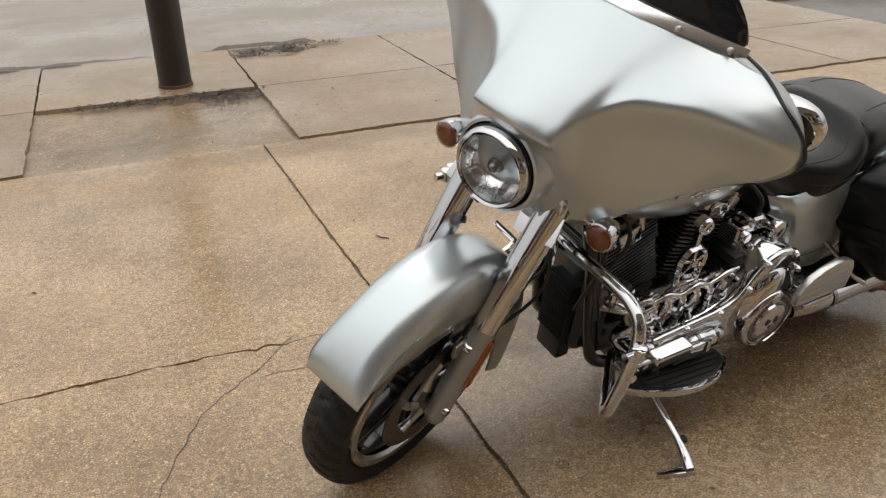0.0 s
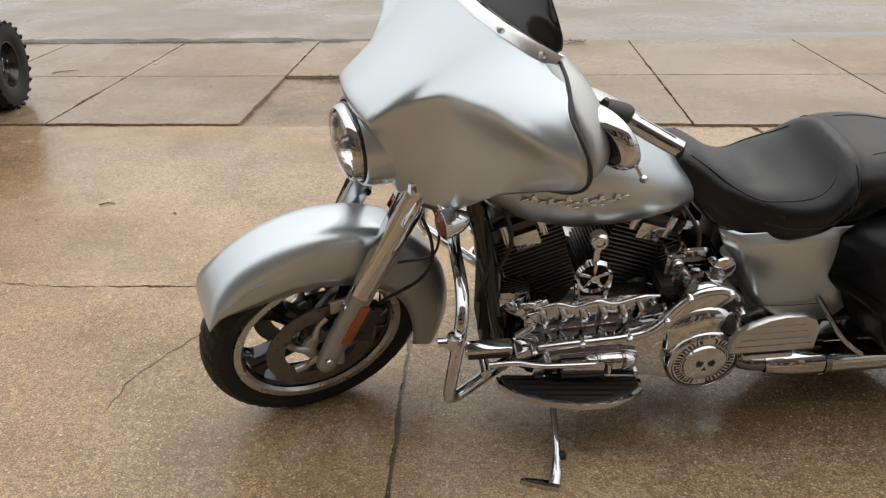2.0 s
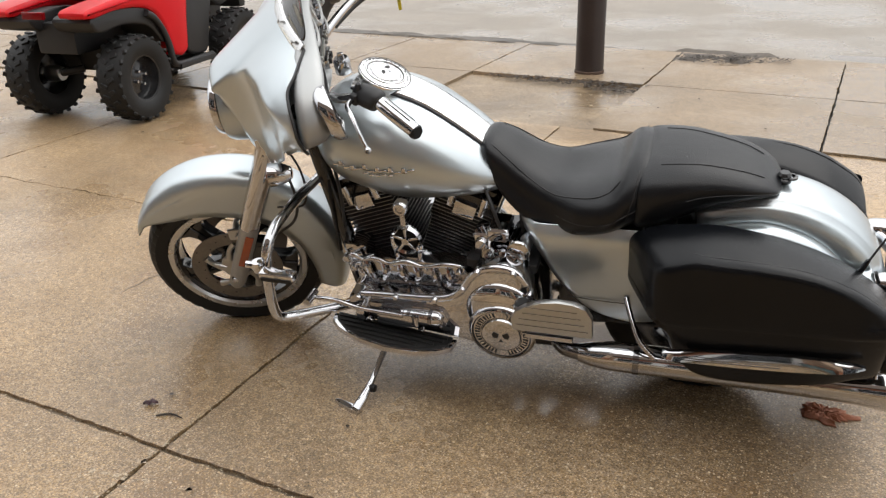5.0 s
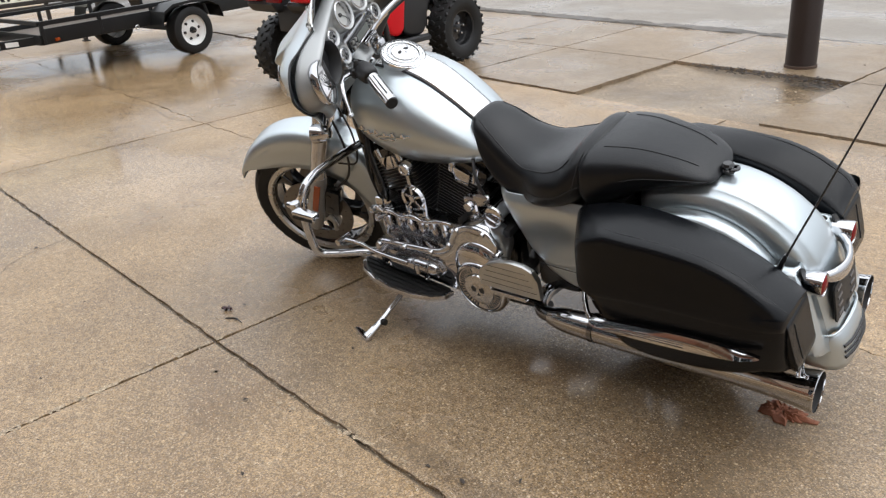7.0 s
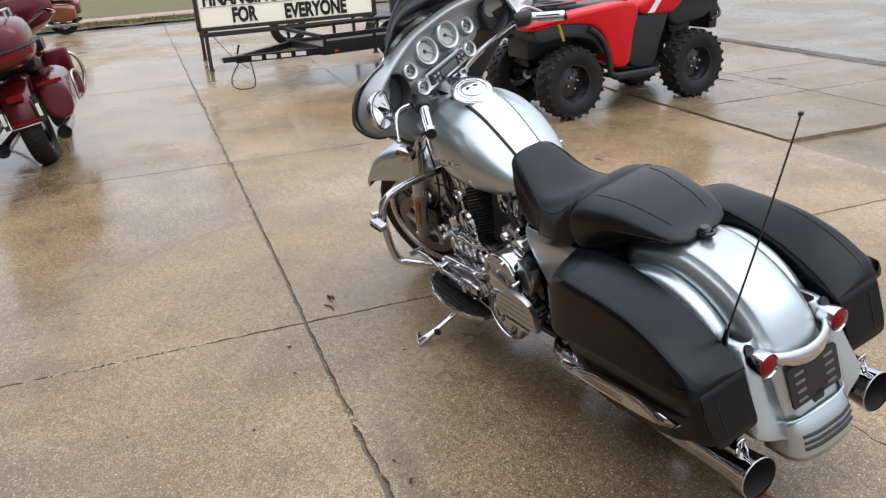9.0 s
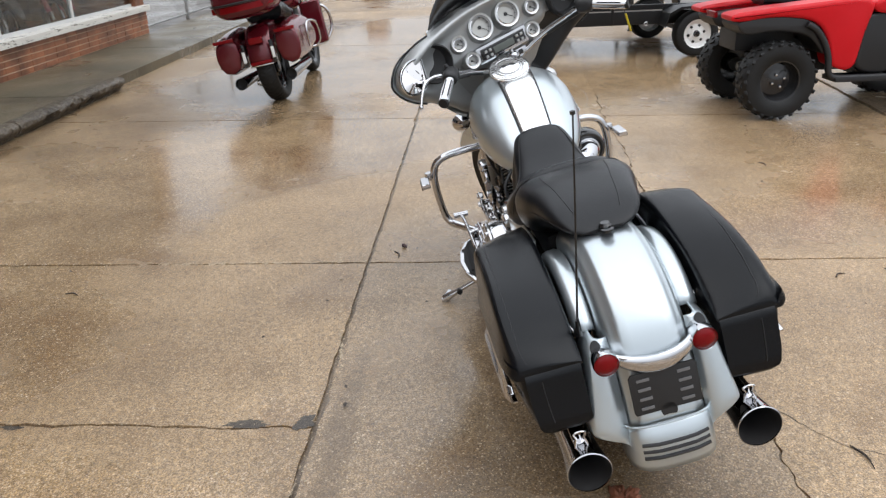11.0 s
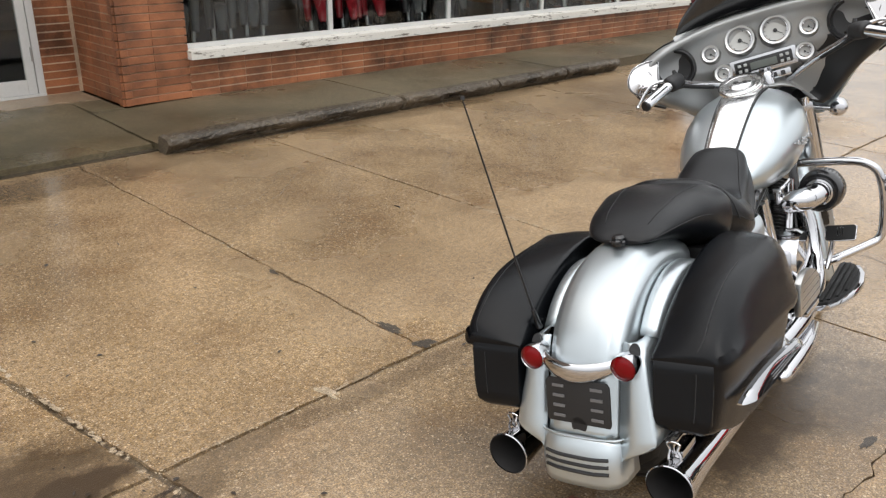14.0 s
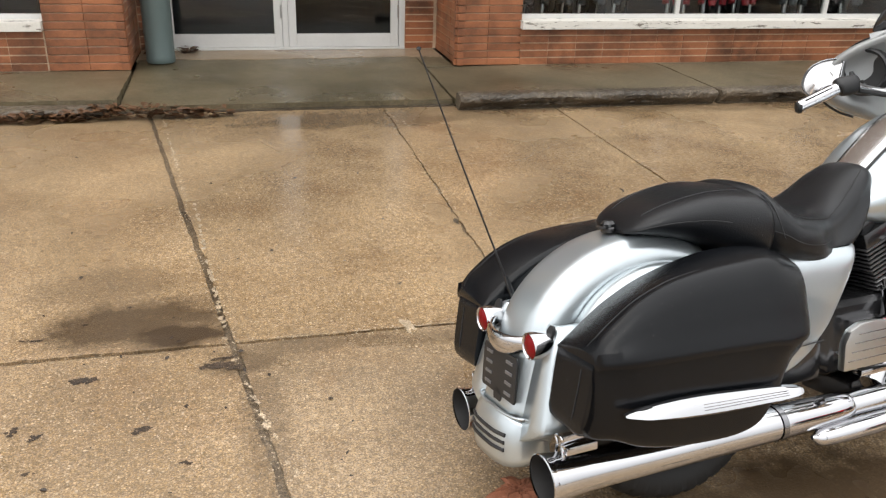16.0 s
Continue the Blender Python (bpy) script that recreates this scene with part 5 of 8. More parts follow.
def rear_side(s):
    fil_rows = []
    for z, x, yo in ((.600, -.414, .140), (.595, -.419, .152), (.584, -.425, .166), (.54, -.447, .177), (.47, -.469, .188), (.41, -.486, .199), (.372, -.497, .205), (.356, -.501, .202), (.342, -.504, .182), (.328, -.507, .152), (.314, -.510, .126), (.300, -.512, .112)):
        fil_rows.append([(x + .10, yo, z), (x + .03, yo, z), (x + .008, yo - .003, z), (x, yo - .012, z), (x - .003, .5 * (yo + .105), z), (x, .106, z)])
    part("filler_panel", rings(skin([[(x, y * s, z) for x, y, z in r] for r in fil_rows], 1, 2), False), SILVER, fender, "silver filler panel", solid=.004)
    m = Matrix.Translation((-.425, 0, .60)) @ Matrix.Rotation(radians(24), 4, "Y") @ Matrix.Translation((0, 0, -.60))
    part("grommet", moved(moved(lathe([(0, -.004), (.016, -.004), (.016, .004)], 20, "X"), Matrix.Diagonal((1, .9, 1.5, 1))), m @ Matrix.Translation((-.002, .142 * s, .580))), MATT_BLACK, fender)
    cs = [(.03, .694), (-.06, .724), (-.15, .730), (-.24, .705), (-.31, .662), (-.365, .605)]
    rows = fender_rows(cs, [(.117 * s, -.045), (.119 * s, -.016), (.126 * s, -.011), (.150 * s, -.012), (.164 * s, -.017), (.172 * s, -.028), (.174 * s, -.06)])
    part("support_cover", rings(rows, False), SILVER, fender, "silver strip beside the fender", solid=0.003)
    part("bag_mount", box(0.30, 0.05, 0.14, (-.10, .145 * s, .56), 0.01), MATT_BLACK, bike)
    # tail lamp
    lamp = part("tail_lamp", lathe([(0.0, .080), (.015, .071), (.026, .046), (.033, .014), (.035, -.014), (.0337, -.020), (.0305, -.015)], 28, "X", (-.468, .132 * s, .560)), CHROME, bike, "chrome bullet tail lamp with red lens")
    part("lens", lathe([(.0315, -.014), (.0255, -.020), (.0136, -.024), (0, -.025)], 24, "X", (-.468, .132 * s, .560)), RED_LENS, lamp)
    # saddlebag
    # rows: x, inner top, outer crease, lid seam, bottom, width
    bag_rows = [(.228, .655, .650, .560, .530, .86), (.222, .684, .682, .552, .515, .92), (.205, .706, .704, .546, .495, .965), (.175, .722, .720, .545, .465, .99), (.13, .736, .734, .546, .382, 1), (.06, .747, .741, .549, .330, 1),
                (-.03, .749, .738, .554, .304, 1), (-.13, .734, .736, .560, .304, 1), (-.24, .704, .724, .564, .316, 1), (-.33, .664, .694, .568, .338, 1), (-.39, .626, .658, .571, .364, .985), (-.43, .596, .628, .573, .372, .955),
                (-.450, .580, .604, .573, .378, .915), (-.458, .575, .590, .571, .380, .86)]
    rear_rows = [(-.464, 0, 0, .550, .384, .87), (-.472, 0, 0, .510, .388, .86), (-.482, 0, 0, .462, .394, .85), (-.489, 0, 0, .430, .404, .82)]
    ahead, inset = (0.0, .010) if s > 0 else (.018, .034)

    def bend(x, y):
        """The bag's front end is cut back towards its outer side."""
        k = min(1, max(0, (x + .02) / .20))
        return x + ahead - .095 * k * k * (3 - 2 * k) * min(1.05, max(0, (y - .186) / .196))

    def corner(a, c, d, r, k=4):
        """A rounded corner at c between a and d."""
        a, c, d = Vector(a), Vector(c), Vector(d)
        p0 = c + (a - c).normalized() * min(r, (a - c).length * .45)
        p1 = c + (d - c).normalized() * min(r, (d - c).length * .45)
        return [tuple((1 - t) ** 2 * p0 + 2 * t * (1 - t) * c + t * t * p1) for t in (i / k for i in range(k + 1))]

    body, lid = [], []
    for i, (x, t, e, lo, b, f) in enumerate(dense(bag_rows, 4) + dense(rear_rows, 3)):
        yi, yo = .186, .186 + .196 * f
        back = t == 0 or x < -.4581
        if not back:
            lo = min(lo, min(t, e) - .006)
        b = min(b, lo - .012)
        yb = yo - .012
        low_in, low_out, up_out, up_in = (yi + .006, b + .006), (yb - .030 * min(1, (lo - b) / .18), b), (yb, lo + .002), (yi + .006, lo + .002)
        sec = [(yi + .006, lo - .3 * (lo - b)), *corner(up_in, low_in, low_out, .025), *corner(low_in, low_out, up_out, .034, 6), (yb - .008 * min(1, (lo - b) / .18), (lo + b) / 2), (yb - .001, lo - .2 * (lo - b)), up_out, up_in]
        body.append([(bend(x, y), y * s, z) for y, z in sec])
        if back:
            continue
        q0, q1, q2, q3 = (yi, lo), (yi, t), (yo - (.012 if s > 0 else .026), e + .002), (yo + .008, lo)
        mid = ((q1[0] + q2[0]) / 2, (t + e) / 2 + .007)
        sec = [q0, *corner(q0, q1, mid, .018), mid, *corner(mid, q2, q3, .024 if s > 0 else .085, 6), (yo + (.001 if s > 0 else -.003), lo + .40 * (e - lo)), (yo + .004, lo + .030), (yo + .011, lo + .012), (yo + .012, lo + .002), (yo + .009, lo - .006), (yo - .008, lo - .008), (yi + .01, lo - .006)]
        lid.append([(bend(x, y), y * s, z) for y, z in sec])
    gap = [(r[0], .186 + .196 * r[5] - .010, min(r[3], min(r[1], r[2]) - .006) - .009) for r in bag_rows[3:-4]]
    bag = part("saddlebag", rings(body), LEATHER, bike, "black leather hard saddlebag with stitched lid", crease=50)
    part("lid", rings(lid), LEATHER, bag, "leather covered lid", crease=50)

    # black tube along the lip paints the shade of the seam
    part("lid_gap_shade", tube([(bend(x, y), y * s, z) for x, y, z in gap], .004, 6, 3), MATT_BLACK, bag, "black line painting the shade under the lid")

    def on_lid(x, y):
        """Height of the lid's top at a place."""
        r = min(dense(bag_rows, 8), key=lambda v: abs(v[0] - x))
        q = (y - .186) / .196
        return r[1] + (r[2] - r[1]) * q + .007 * (1 - abs(2 * q - 1))

    line = [(.195, .200), (.190, .235), (.170, .290), (.135, .325), (.08, .342)] + [(x, .348) for x in (.02, -.06, -.14, -.24, -.33, -.39, -.43)] + [(-.450, .338)]
    part("stitching", tube([(bend(x, y), (y - inset) * s, on_lid(x, y) + .0008) for x, y in line], 0.0014, 6, 4), SEAM, bag)
    part("rear_seam", tube([(-.4655 + ahead, .302 * s, .548), (-.4735 + ahead, .301 * s, .508), (-.4838 + ahead, .298 * s, .460), (-.4895 + ahead, .295 * s, .432)], .0014, 6), SEAM, bag)
    spear = [(.105, .430, .006), (.085, .432, .011), (.02, .437, .0165), (-.08, .444, .0205), (-.18, .452, .0225), (-.27, .459, .0200), (-.34, .464, .0140), (-.385, .467, .007), (-.404, .468, .002)]
    rows = []
    for x, z, h in dense(spear, 4):
        yo = .384 - .02 * max(0, -.36 - x)
        k = min(1, h / .013)
        sec = [(yo - .012, z - h), (yo + .013 * k, z - h * .96), (yo + .018 * k, z - h * .7), (yo + .0135 * k, z - h * .1), (yo + .007 * k, z + h * .55), (yo + .001, z + h * .95), (yo - .01, z + h)]
        rows.append([(x + ahead, y * s, q - (0 if s > 0 else .014)) for y, q in sec])
    part("bag_trim", rings(rows, True), CHROME, bag, "chrome spear shaped trim strip")
    for k in (-1, 0, 1):
        part("trim_groove", tube([(.05 + ahead, (.3975 - .0024 * k) * s, .437 + .005 * k - (0 if s > 0 else .014)), (-.20 + ahead, (.3978 - .0030 * k) * s, .452 + .006 * k - (0 if s > 0 else .014))], .0009, 6), DARK_CHROME, bag)
    part("latch", join(box(.010, .008, .032, (-.300, .181 * s, .585), .002), tube([(-.312, .178 * s, .60), (-.325, .172 * s, .585), (-.322, .172 * s, .55)], .003, 8)), CHROME, bag, "small chrome latch")
    if s > 0:
        part("bag_rail", tube([(.225, .19 * s, .455), (.200, .245 * s, .415), (.170, .290 * s, .375), (.125, .320 * s, .345)], 0.0085, 12), CHROME, bag)
    # muffler
    start = .355 if s > 0 else .46
    pts = [(start, .232 * s, .249), (start - .06, .236 * s, .253), (.18, .238 * s, .258), (-.20, .238 * s, .262), (-.40, .237 * s, .265), (-.515, .237 * s, .267)]
    muf = part("muffler", tube(pts, [.030, .042, .047, .048, .051, .062], 28, 5, False), CHROME, bike, "long chrome muffler with flared end")
    part("muffler_lip", lathe([(.058, .02), (.0615, .008), (.0630, -.003), (.0605, -.005), (.0585, .015)], 32, "X", (-.515, .237 * s, .267)), CHROME, muf)
    part("muffler_bore", lathe([(.0600, -.001), (.053, .03), (.044, .12), (0, .13)], 28, "X", (-.515, .237 * s, .267)), PIPE_BLACK, muf, "sooty muffler bore")
    part("muffler_clamp", tube([(.19, .238 * s, .258), (.172, .238 * s, .258)], .050, 24, 1, False), DARK_CHROME, muf)
    loop = [(-.47, (.237 + y) * s, .312 + z) for y, z in ((-.018, .0), (-.015, .020), (-.010, .036), (-.016, .052), (0, .057), (.016, .052), (.010, .036), (.015, .020), (.018, 0))]
    part("muffler_bracket", join(tube(loop, .0035, 8, 3), box(.09, .004, .022, (-.425, .237 * s, .352), .001), box(.085, .034, .020, (-.420, .240 * s, .332), .004)), CHROME, muf, "thin open chrome bracket")
    # engine guard, peg and footboard
    g = [(1.255, .02 * s, .692), (1.268, .16 * s, .696), (1.270, .28 * s, .697), (1.272, .345 * s, .688), (1.277, .388 * s, .658), (1.285, .405 * s, .60), (1.295, .408 * s, .52), (1.304, .402 * s, .435), (1.304, .394 * s, .392), (1.294, .378 * s, .368), (1.270, .356 * s, .358), (1.20, .290 * s, .338), (1.141, .235 * s, .322), (1.08, .18 * s, .306)]
    part("engine_guard", tube(g, .0165, 16, 6), CHROME, bike, "bent chrome engine guard tube")
    peg_m = Matrix.Translation((1.300, .425 * s, .612))
    peg = part("highway_peg", moved(join(box(.112, .038, .024, (-.078, .026 * s, -.004), .007, 3), lathe([(0, -.020), (.018, -.017), (.021, 0), (.018, .017), (0, .020)], 20, "Z"), lathe([(0, -.012), (.012, -.012), (.012, .04), (0, .04)], 14, "X")), peg_m), CHROME, bike)
    part("peg_rubber", moved(box(.100, .008, .013, (-.078, .044 * s, -.012), .003), peg_m), RUBBER, peg)
    brd = [(1.165, .275), (1.16, .31), (1.12, .352), (1.04, .385), (.95, .398), (.86, .388), (.79, .36), (.748, .322), (.742, .275)]
    tilt = Matrix.Translation((.95, .275 * s, .285)) @ Matrix.Rotation(radians(-7 if s > 0 else -4), 4, "Y") @ Matrix.Rotation(radians(9 * s), 4, "X") @ Matrix.Translation((-.95, -.275 * s, 0))
    o2 = [(x, y * s) for x, y in brd]
    board = part("footboard", moved(plate(o2 if s > 0 else list(reversed(o2)), .018, .005), tilt), CHROME, bike, "half moon footboard with black ribbed rubber")
    inner = [(.955 + (x - .955) * .93, .28 + (y - .28) * .86) for x, y in brd]
    o3 = [(x, y * s) for x, y in inner]
    part("rubber_pad", moved(moved(plate(o3 if s > 0 else list(reversed(o3)), .008, .002), Matrix.Translation((0, 0, .012))), tilt), RUBBER, board)
    ribs = []
    for i in range(4):
        y = .293 + .022 * i
        ln = (.37, .35, .30, .20)[i]
        ribs.append(box(ln, .012, .007, (.955, y * s, .0185), .002))
    part("rubber_rib", moved(join(*ribs), tilt), RUBBER, board)
    # folded passenger board
    pb = [(.540, .412), (.544, .455), (.530, .482), (.500, .506), (.455, .525), (.405, .535), (.355, .532), (.322, .518), (.304, .485), (.302, .412)]
    pas = part("passenger_board", moved(plate(pb if s < 0 else list(reversed(pb)), .022, .007, "Y"), Matrix.Translation((0, .335 * s, 0))), SATIN, bike, "folded chrome passenger footboard")
    part("board_groove", moved(join(*[box(.215 - .022 * i, .0016, .0022, (.422, .3464 * s, .437 + .023 * i), .0004) for i in range(4)]), Matrix.Identity(4)), DARK_CHROME, pas)
    part("board_hinge", join(box(.14, .03, .016, (.43, .335 * s, .398), .004), box(.03, .12, .03, (.43, .27 * s, .392), .006)), CHROME, pas)
    # side cover
    edge_rows = [(.350, .225, .150), (.356, .272, .140), (.370, .325, .130), (.390, .362, .120), (.416, .397, .105), (.440, .417, .09), (.479, .451, .075), (.530, .478, .07), (.572, .499, .07), (.625, .526, .07), (.660, .541, .08), (.682, .548, .10), (.690, .540, .11)]
    cov = []
    for z, xf, xr in edge_rows:
        out = float(np.interp(z, (.35, .42, .50, .58, .64, .665, .69), (.176, .187, .195, .200, .199, .194, .178)))
        cov.append([(xf + (xr - xf) * u, s * (out - (.05 * (1 - u / .14) ** 2 if u < .14 else 0) - .010 * u * u), z) for u in (0, .02, .05, .09, .14, .3, .55, .8, 1)])
    part("seat_pan", box(.46, .09, .12, (.33, .085 * s, .635), .02), MATT_BLACK, bike)
    cover = part("side_cover", rings(skin(cov, 3, 3), False), SILVER, bike, "silver painted side cover", solid=.006)
    part("cover_line", tube([(.40, .190 * s, .437), (.30, .193 * s, .434), (.21, .190 * s, .432)], .0016, 6), MATT_BLACK, cover)


both(rear_side)
crescent = []
for i in range(25):
    u = -1 + i / 12
    h = .014 + .011 * (1 - u * u)
    mid = Vector((-.443 - .062 * (1 - u * u) ** .7, .116 * u, .562 - .020 * (1 - u * u)))
    out = Vector((-1, u * .9, 0)).normalized()
    crescent.append([tuple(mid + out * (.012 * math.cos(a) + .002) + Vector((0, 0, h * math.sin(a) * (1 if math.sin(a) > 0 else 1.15)))) for a in (2 * math.pi * k / 14 for k in range(14))])
part("lamp_bar", rings(crescent), CHROME, fender, "chrome crescent bar between the tail lamps")
plo = [(-.088, -.058), (.088, -.058), (.092, -.05), (.092, .05), (.085, .06), (-.085, .06), (-.092, .05), (-.092, -.05)]
plm = Matrix.Translation((-.506, -.004, .458)) @ Matrix.Rotation(radians(7), 4, "Y")
plate_ob = part("plate_bracket", moved(join(plate(plo, .006, .001, "X"), lathe([(0, -.003), (.022, -.003), (.022, .003), (0, .003)], 20, "X", (0, 0, -.062))), plm), MATT_BLACK, bike, "empty black number plate bracket with slots")
SLOT_GREY = shade("slot_grey", (0.16, 0.16, 0.165), 0.4, 0.3)
for s in (1, -1):
    for i in range(4):
        part("slot", moved(box(.003, .034, .008, (-.004, s * .055, .04 - .027 * i), .001), plm), SLOT_GREY, plate_ob)
ant = part("antenna", tube([(-.395, .168, .655), (-.508, .148, .95), (-.627, .127, 1.271)], [.0032, .0026, .002], 8, 4), MATT_BLACK, bike, "thin black whip antenna")
part("antenna_base", tube([(-.375, .168, .60), (-.395, .168, .66)], [.010, .006], 12), BLACK, ant)
part("antenna_tip", lathe([(0, 0), (.006, .003), (.006, .01), (0, .012)], 10, "Z", (-.627, .127, 1.268)), BLACK, ant)


# engine
def cylinder(lean, x0):
    m = Matrix.Translation((x0, 0, .44)) @ Matrix.Rotation(radians(lean), 4, "Y")
    fins, edges = [], []
    for i in range(18):
        z = .0135 * i + .02
        w = .185 if i < 12 else .20
        fins.append(box(w, .225, .0065, (0, 0, z), .003, 1))
        edges.append(box(w + .002, .227, .0011, (0, 0, z), .0, 1))
    core = box(.13, .16, .27, (0, 0, .13), .02)
    cyl = part("cylinder", moved(core, m), MATT_BLACK, bike, "black finned engine cylinder with bright fin edges")
    for f, e in zip(fins, edges):
        part("fin", moved(f, m), MATT_BLACK, cyl)
        part("fin_edge", moved(e, m), SATIN, cyl)
    rock = join(box(.19, .22, .05, (0, 0, .275), .012), box(.15, .18, .03, (0, 0, .31), .01))
    part("rocker_cover", moved(rock, m), BLACK, cyl)
    for dx in (-.05, .05):
        part("rocker_bolt", moved(lathe([(0, .305), (.012, .305), (.014, .29), (.014, .24)], 12, "Z", (dx, .105, 0)), m), CHROME, cyl)
    part("head_bracket", moved(box(.07, .012, .05, (0, .117, .245), .004), m), CHROME, cyl)
    for dx in (-.025, .025):
        part("pushrod_tube", moved(tube([(dx, -.128, -.06), (dx * .6, -.122, .25)], .011, 12), m), CHROME, cyl)


cylinder(20, .985)
cylinder(-20, .815)
part("crankcase", join(box(.44, .24, .24, (.88, 0, .36), .05, 3), box(.30, .26, .22, (.62, 0, .40), .04, 3), box(.36, .20, .08, (.80, 0, .20), .02), box(.17, .17, .32, (1.06, 0, .40), .05, 3)), BLACK, bike, "black engine cases")
part("frame_tube", tube([(1.245, .045, .92), (1.172, .10, .62), (1.132, .12, .36), (1.07, .13, .23), (.80, .14, .19), (.42, .14, .20)], .019, 12), BLACK, bike)
part("frame_tube", tube([(1.245, -.045, .92), (1.172, -.10, .62), (1.132, -.12, .36), (1.07, -.13, .23), (.80, -.14, .19), (.42, -.14, .20)], .019, 12), BLACK, bike)
both(lambda s: part("frame_cover", tube([(1.225, .075 * s, .84), (1.168, .105 * s, .62), (1.125, .120 * s, .42)], [.024, .026, .022], 12), BLACK, bike))
part("steering_head", tube([(1.33, 0, .80), (1.21, 0, 1.04)], .045, 16), BLACK, bike)
part("frame_spine", tube([(1.22, 0, .93), (.95, 0, .80), (.55, 0, .72), (.35, 0, .65)], .04, 14), BLACK, bike)
part("swingarm", join(box(.50, .04, .06, (.20, .115, .33), .012), box(.50, .04, .06, (.20, -.115, .33), .012), box(.16, .30, .30, (.36, 0, .45), .03)), BLACK, bike)
cooler = part("oil_cooler", box(.05, .11, .19, (1.145, 0, .385), .008), MATT_BLACK, bike, "black finned oil cooler")
for i in range(19):
    part("cooler_fin", box(.006, .10, .004, (1.172, 0, .292 + .0100 * i)), RUBBER, cooler)
part("regulator", box(.05, .10, .08, (1.14, 0, .245), .012), MATT_BLACK, bike)

# primary drive on the left
PRIM = [(1.105, .395), (1.06, .424), (.98, .432), (.90, .436), (.82, .442), (.755, .456), (.715, .486), (.688, .532), (.660, .570), (.625, .590), (.575, .592), (.535, .576), (.508, .545), (.492, .50), (.480, .44), (.480, .36), (.502, .295), (.56, .255), (.64, .252), (.72, .275), (.85, .290), (1.0, .300), (1.075, .325), (1.105, .36)]
prim = part("primary_cover", moved(plate(list(reversed(PRIM)), .11, .020, "Y"), Matrix.Translation((0, .220, 0))), CHROME, bike, "polished chrome primary cover")
rib = [(1.05, .418), (.97, .424), (.89, .428), (.81, .434), (.752, .448), (.712, .480), (.680, .532), (.650, .562), (.615, .578), (.57, .580), (.532, .564), (.508, .530)]
part("cover_rib", tube([(x, .273, z) for x, z in rib], .012, 12), CHROME, prim, "raised chrome rim")
for x, z in ((1.06, .41), (.93, .428), (.80, .437), (.705, .492), (.655, .564), (.545, .572), (.498, .50), (.86, .30), (1.03, .318)):
    part("cover_bolt", lathe([(0, .292), (.007, .292), (.0105, .286), (.0105, .262)], 12, "Y", (x, 0, z)), CHROME, prim)
# round clutch bulge with the engraved cover on it
part("bell_cover", lathe([(.118, .255), (.114, .272), (.100, .288), (.080, .298), (.04, .302), (0, .303)], 56, "Y", (.590, 0, .412)), CHROME, prim)
DC = (.585, 0, .352)
derby = part("derby_cover", lathe([(.107, .272), (.107, .298), (.100, .310), (.093, .313), (.091, .308), (.062, .309), (.059, .315), (.048, .318), (0, .320)], 64, "Y", DC), CHROME, bike, "round chrome clutch cover with engraved ring")
ROUND = Matrix.Translation(DC)
bits = []
for i in range(44):
    if i in (0, 1, 21, 22, 23, 43):
        continue
    wide = .0035 + .003 * ((i * 7) % 3) / 2
    bits.append(box(wide, .0012, .016, (0, 0, 0), 0, 1, ROUND @ Matrix.Rotation(2 * math.pi * i / 44, 4, "Y") @ Matrix.Translation((0, .3088, .0765))))
    if i % 3 == 0:
        bits.append(box(.009, .0012, .003, (0, 0, 0), 0, 1, ROUND @ Matrix.Rotation(2 * math.pi * (i + .3) / 44, 4, "Y") @ Matrix.Translation((0, .3088, .0765 + .0065 * (1 - i % 2 * 2)))))
bits += [lathe([(r, .3082), (r + .0008, .3096), (r + .0022, .3096), (r + .003, .3082)], 56, "Y", DC) for r in (.0635, .0885)]
bits += [moved(plate([(-.028, .003), (-.021, .015), (-.005, .006), (-.010, -.009), (-.023, -.010)] if k > 0 else [(.028, .003), (.021, .015), (.005, .006), (.010, -.009), (.023, -.010)], .0016, 0, "Y"), Matrix.Translation((DC[0], .3197, DC[2] + .002))) for k in (1, -1)]
bits += [moved(plate([(-.007, -.014), (0, -.001), (.007, -.014)], .0016, 0, "Y"), Matrix.Translation((DC[0], .3197, DC[2] - .008)))]
tagged(part("engraving", join(*bits), MATT_BLACK, derby), "black engraved ring marks on the clutch cover", kind="stuff")
# inspection cover between the footboard and the rim
insp = [(1.045, .375), (1.02, .398), (.93, .402), (.83, .402), (.775, .392), (.762, .36), (.775, .325), (.85, .318), (.98, .322), (1.04, .342)]
part("inspection_cover", moved(plate(list(reversed(insp)), .016, .006, "Y"), Matrix.Translation((0, .281, 0))), CAST_CHROME, prim)
part("cover_barrel", moved(lathe([(0, .072), (.018, .070), (.026, .060), (.029, .03), (.029, -.03), (.026, -.060), (.018, -.070), (0, -.072)], 28, "X"), Matrix.Translation((.850, .288, .366))), CAST_CHROME, prim)
for x in (.815, .885):
    part("barrel_band", lathe([(.0292, -.006), (.0320, -.004), (.0320, .004), (.0292, .006)], 28, "X", (x, .288, .366)), DARK_CHROME, prim)
for x, z in ((1.03, .36), (.78, .375), (.79, .33), (1.0, .332)):
    part("cover_screw", lathe([(0, .296), (.006, .295), (.008, .290), (.008, .28)], 10, "Y", (x, 0, z)), DARK_CHROME, prim)
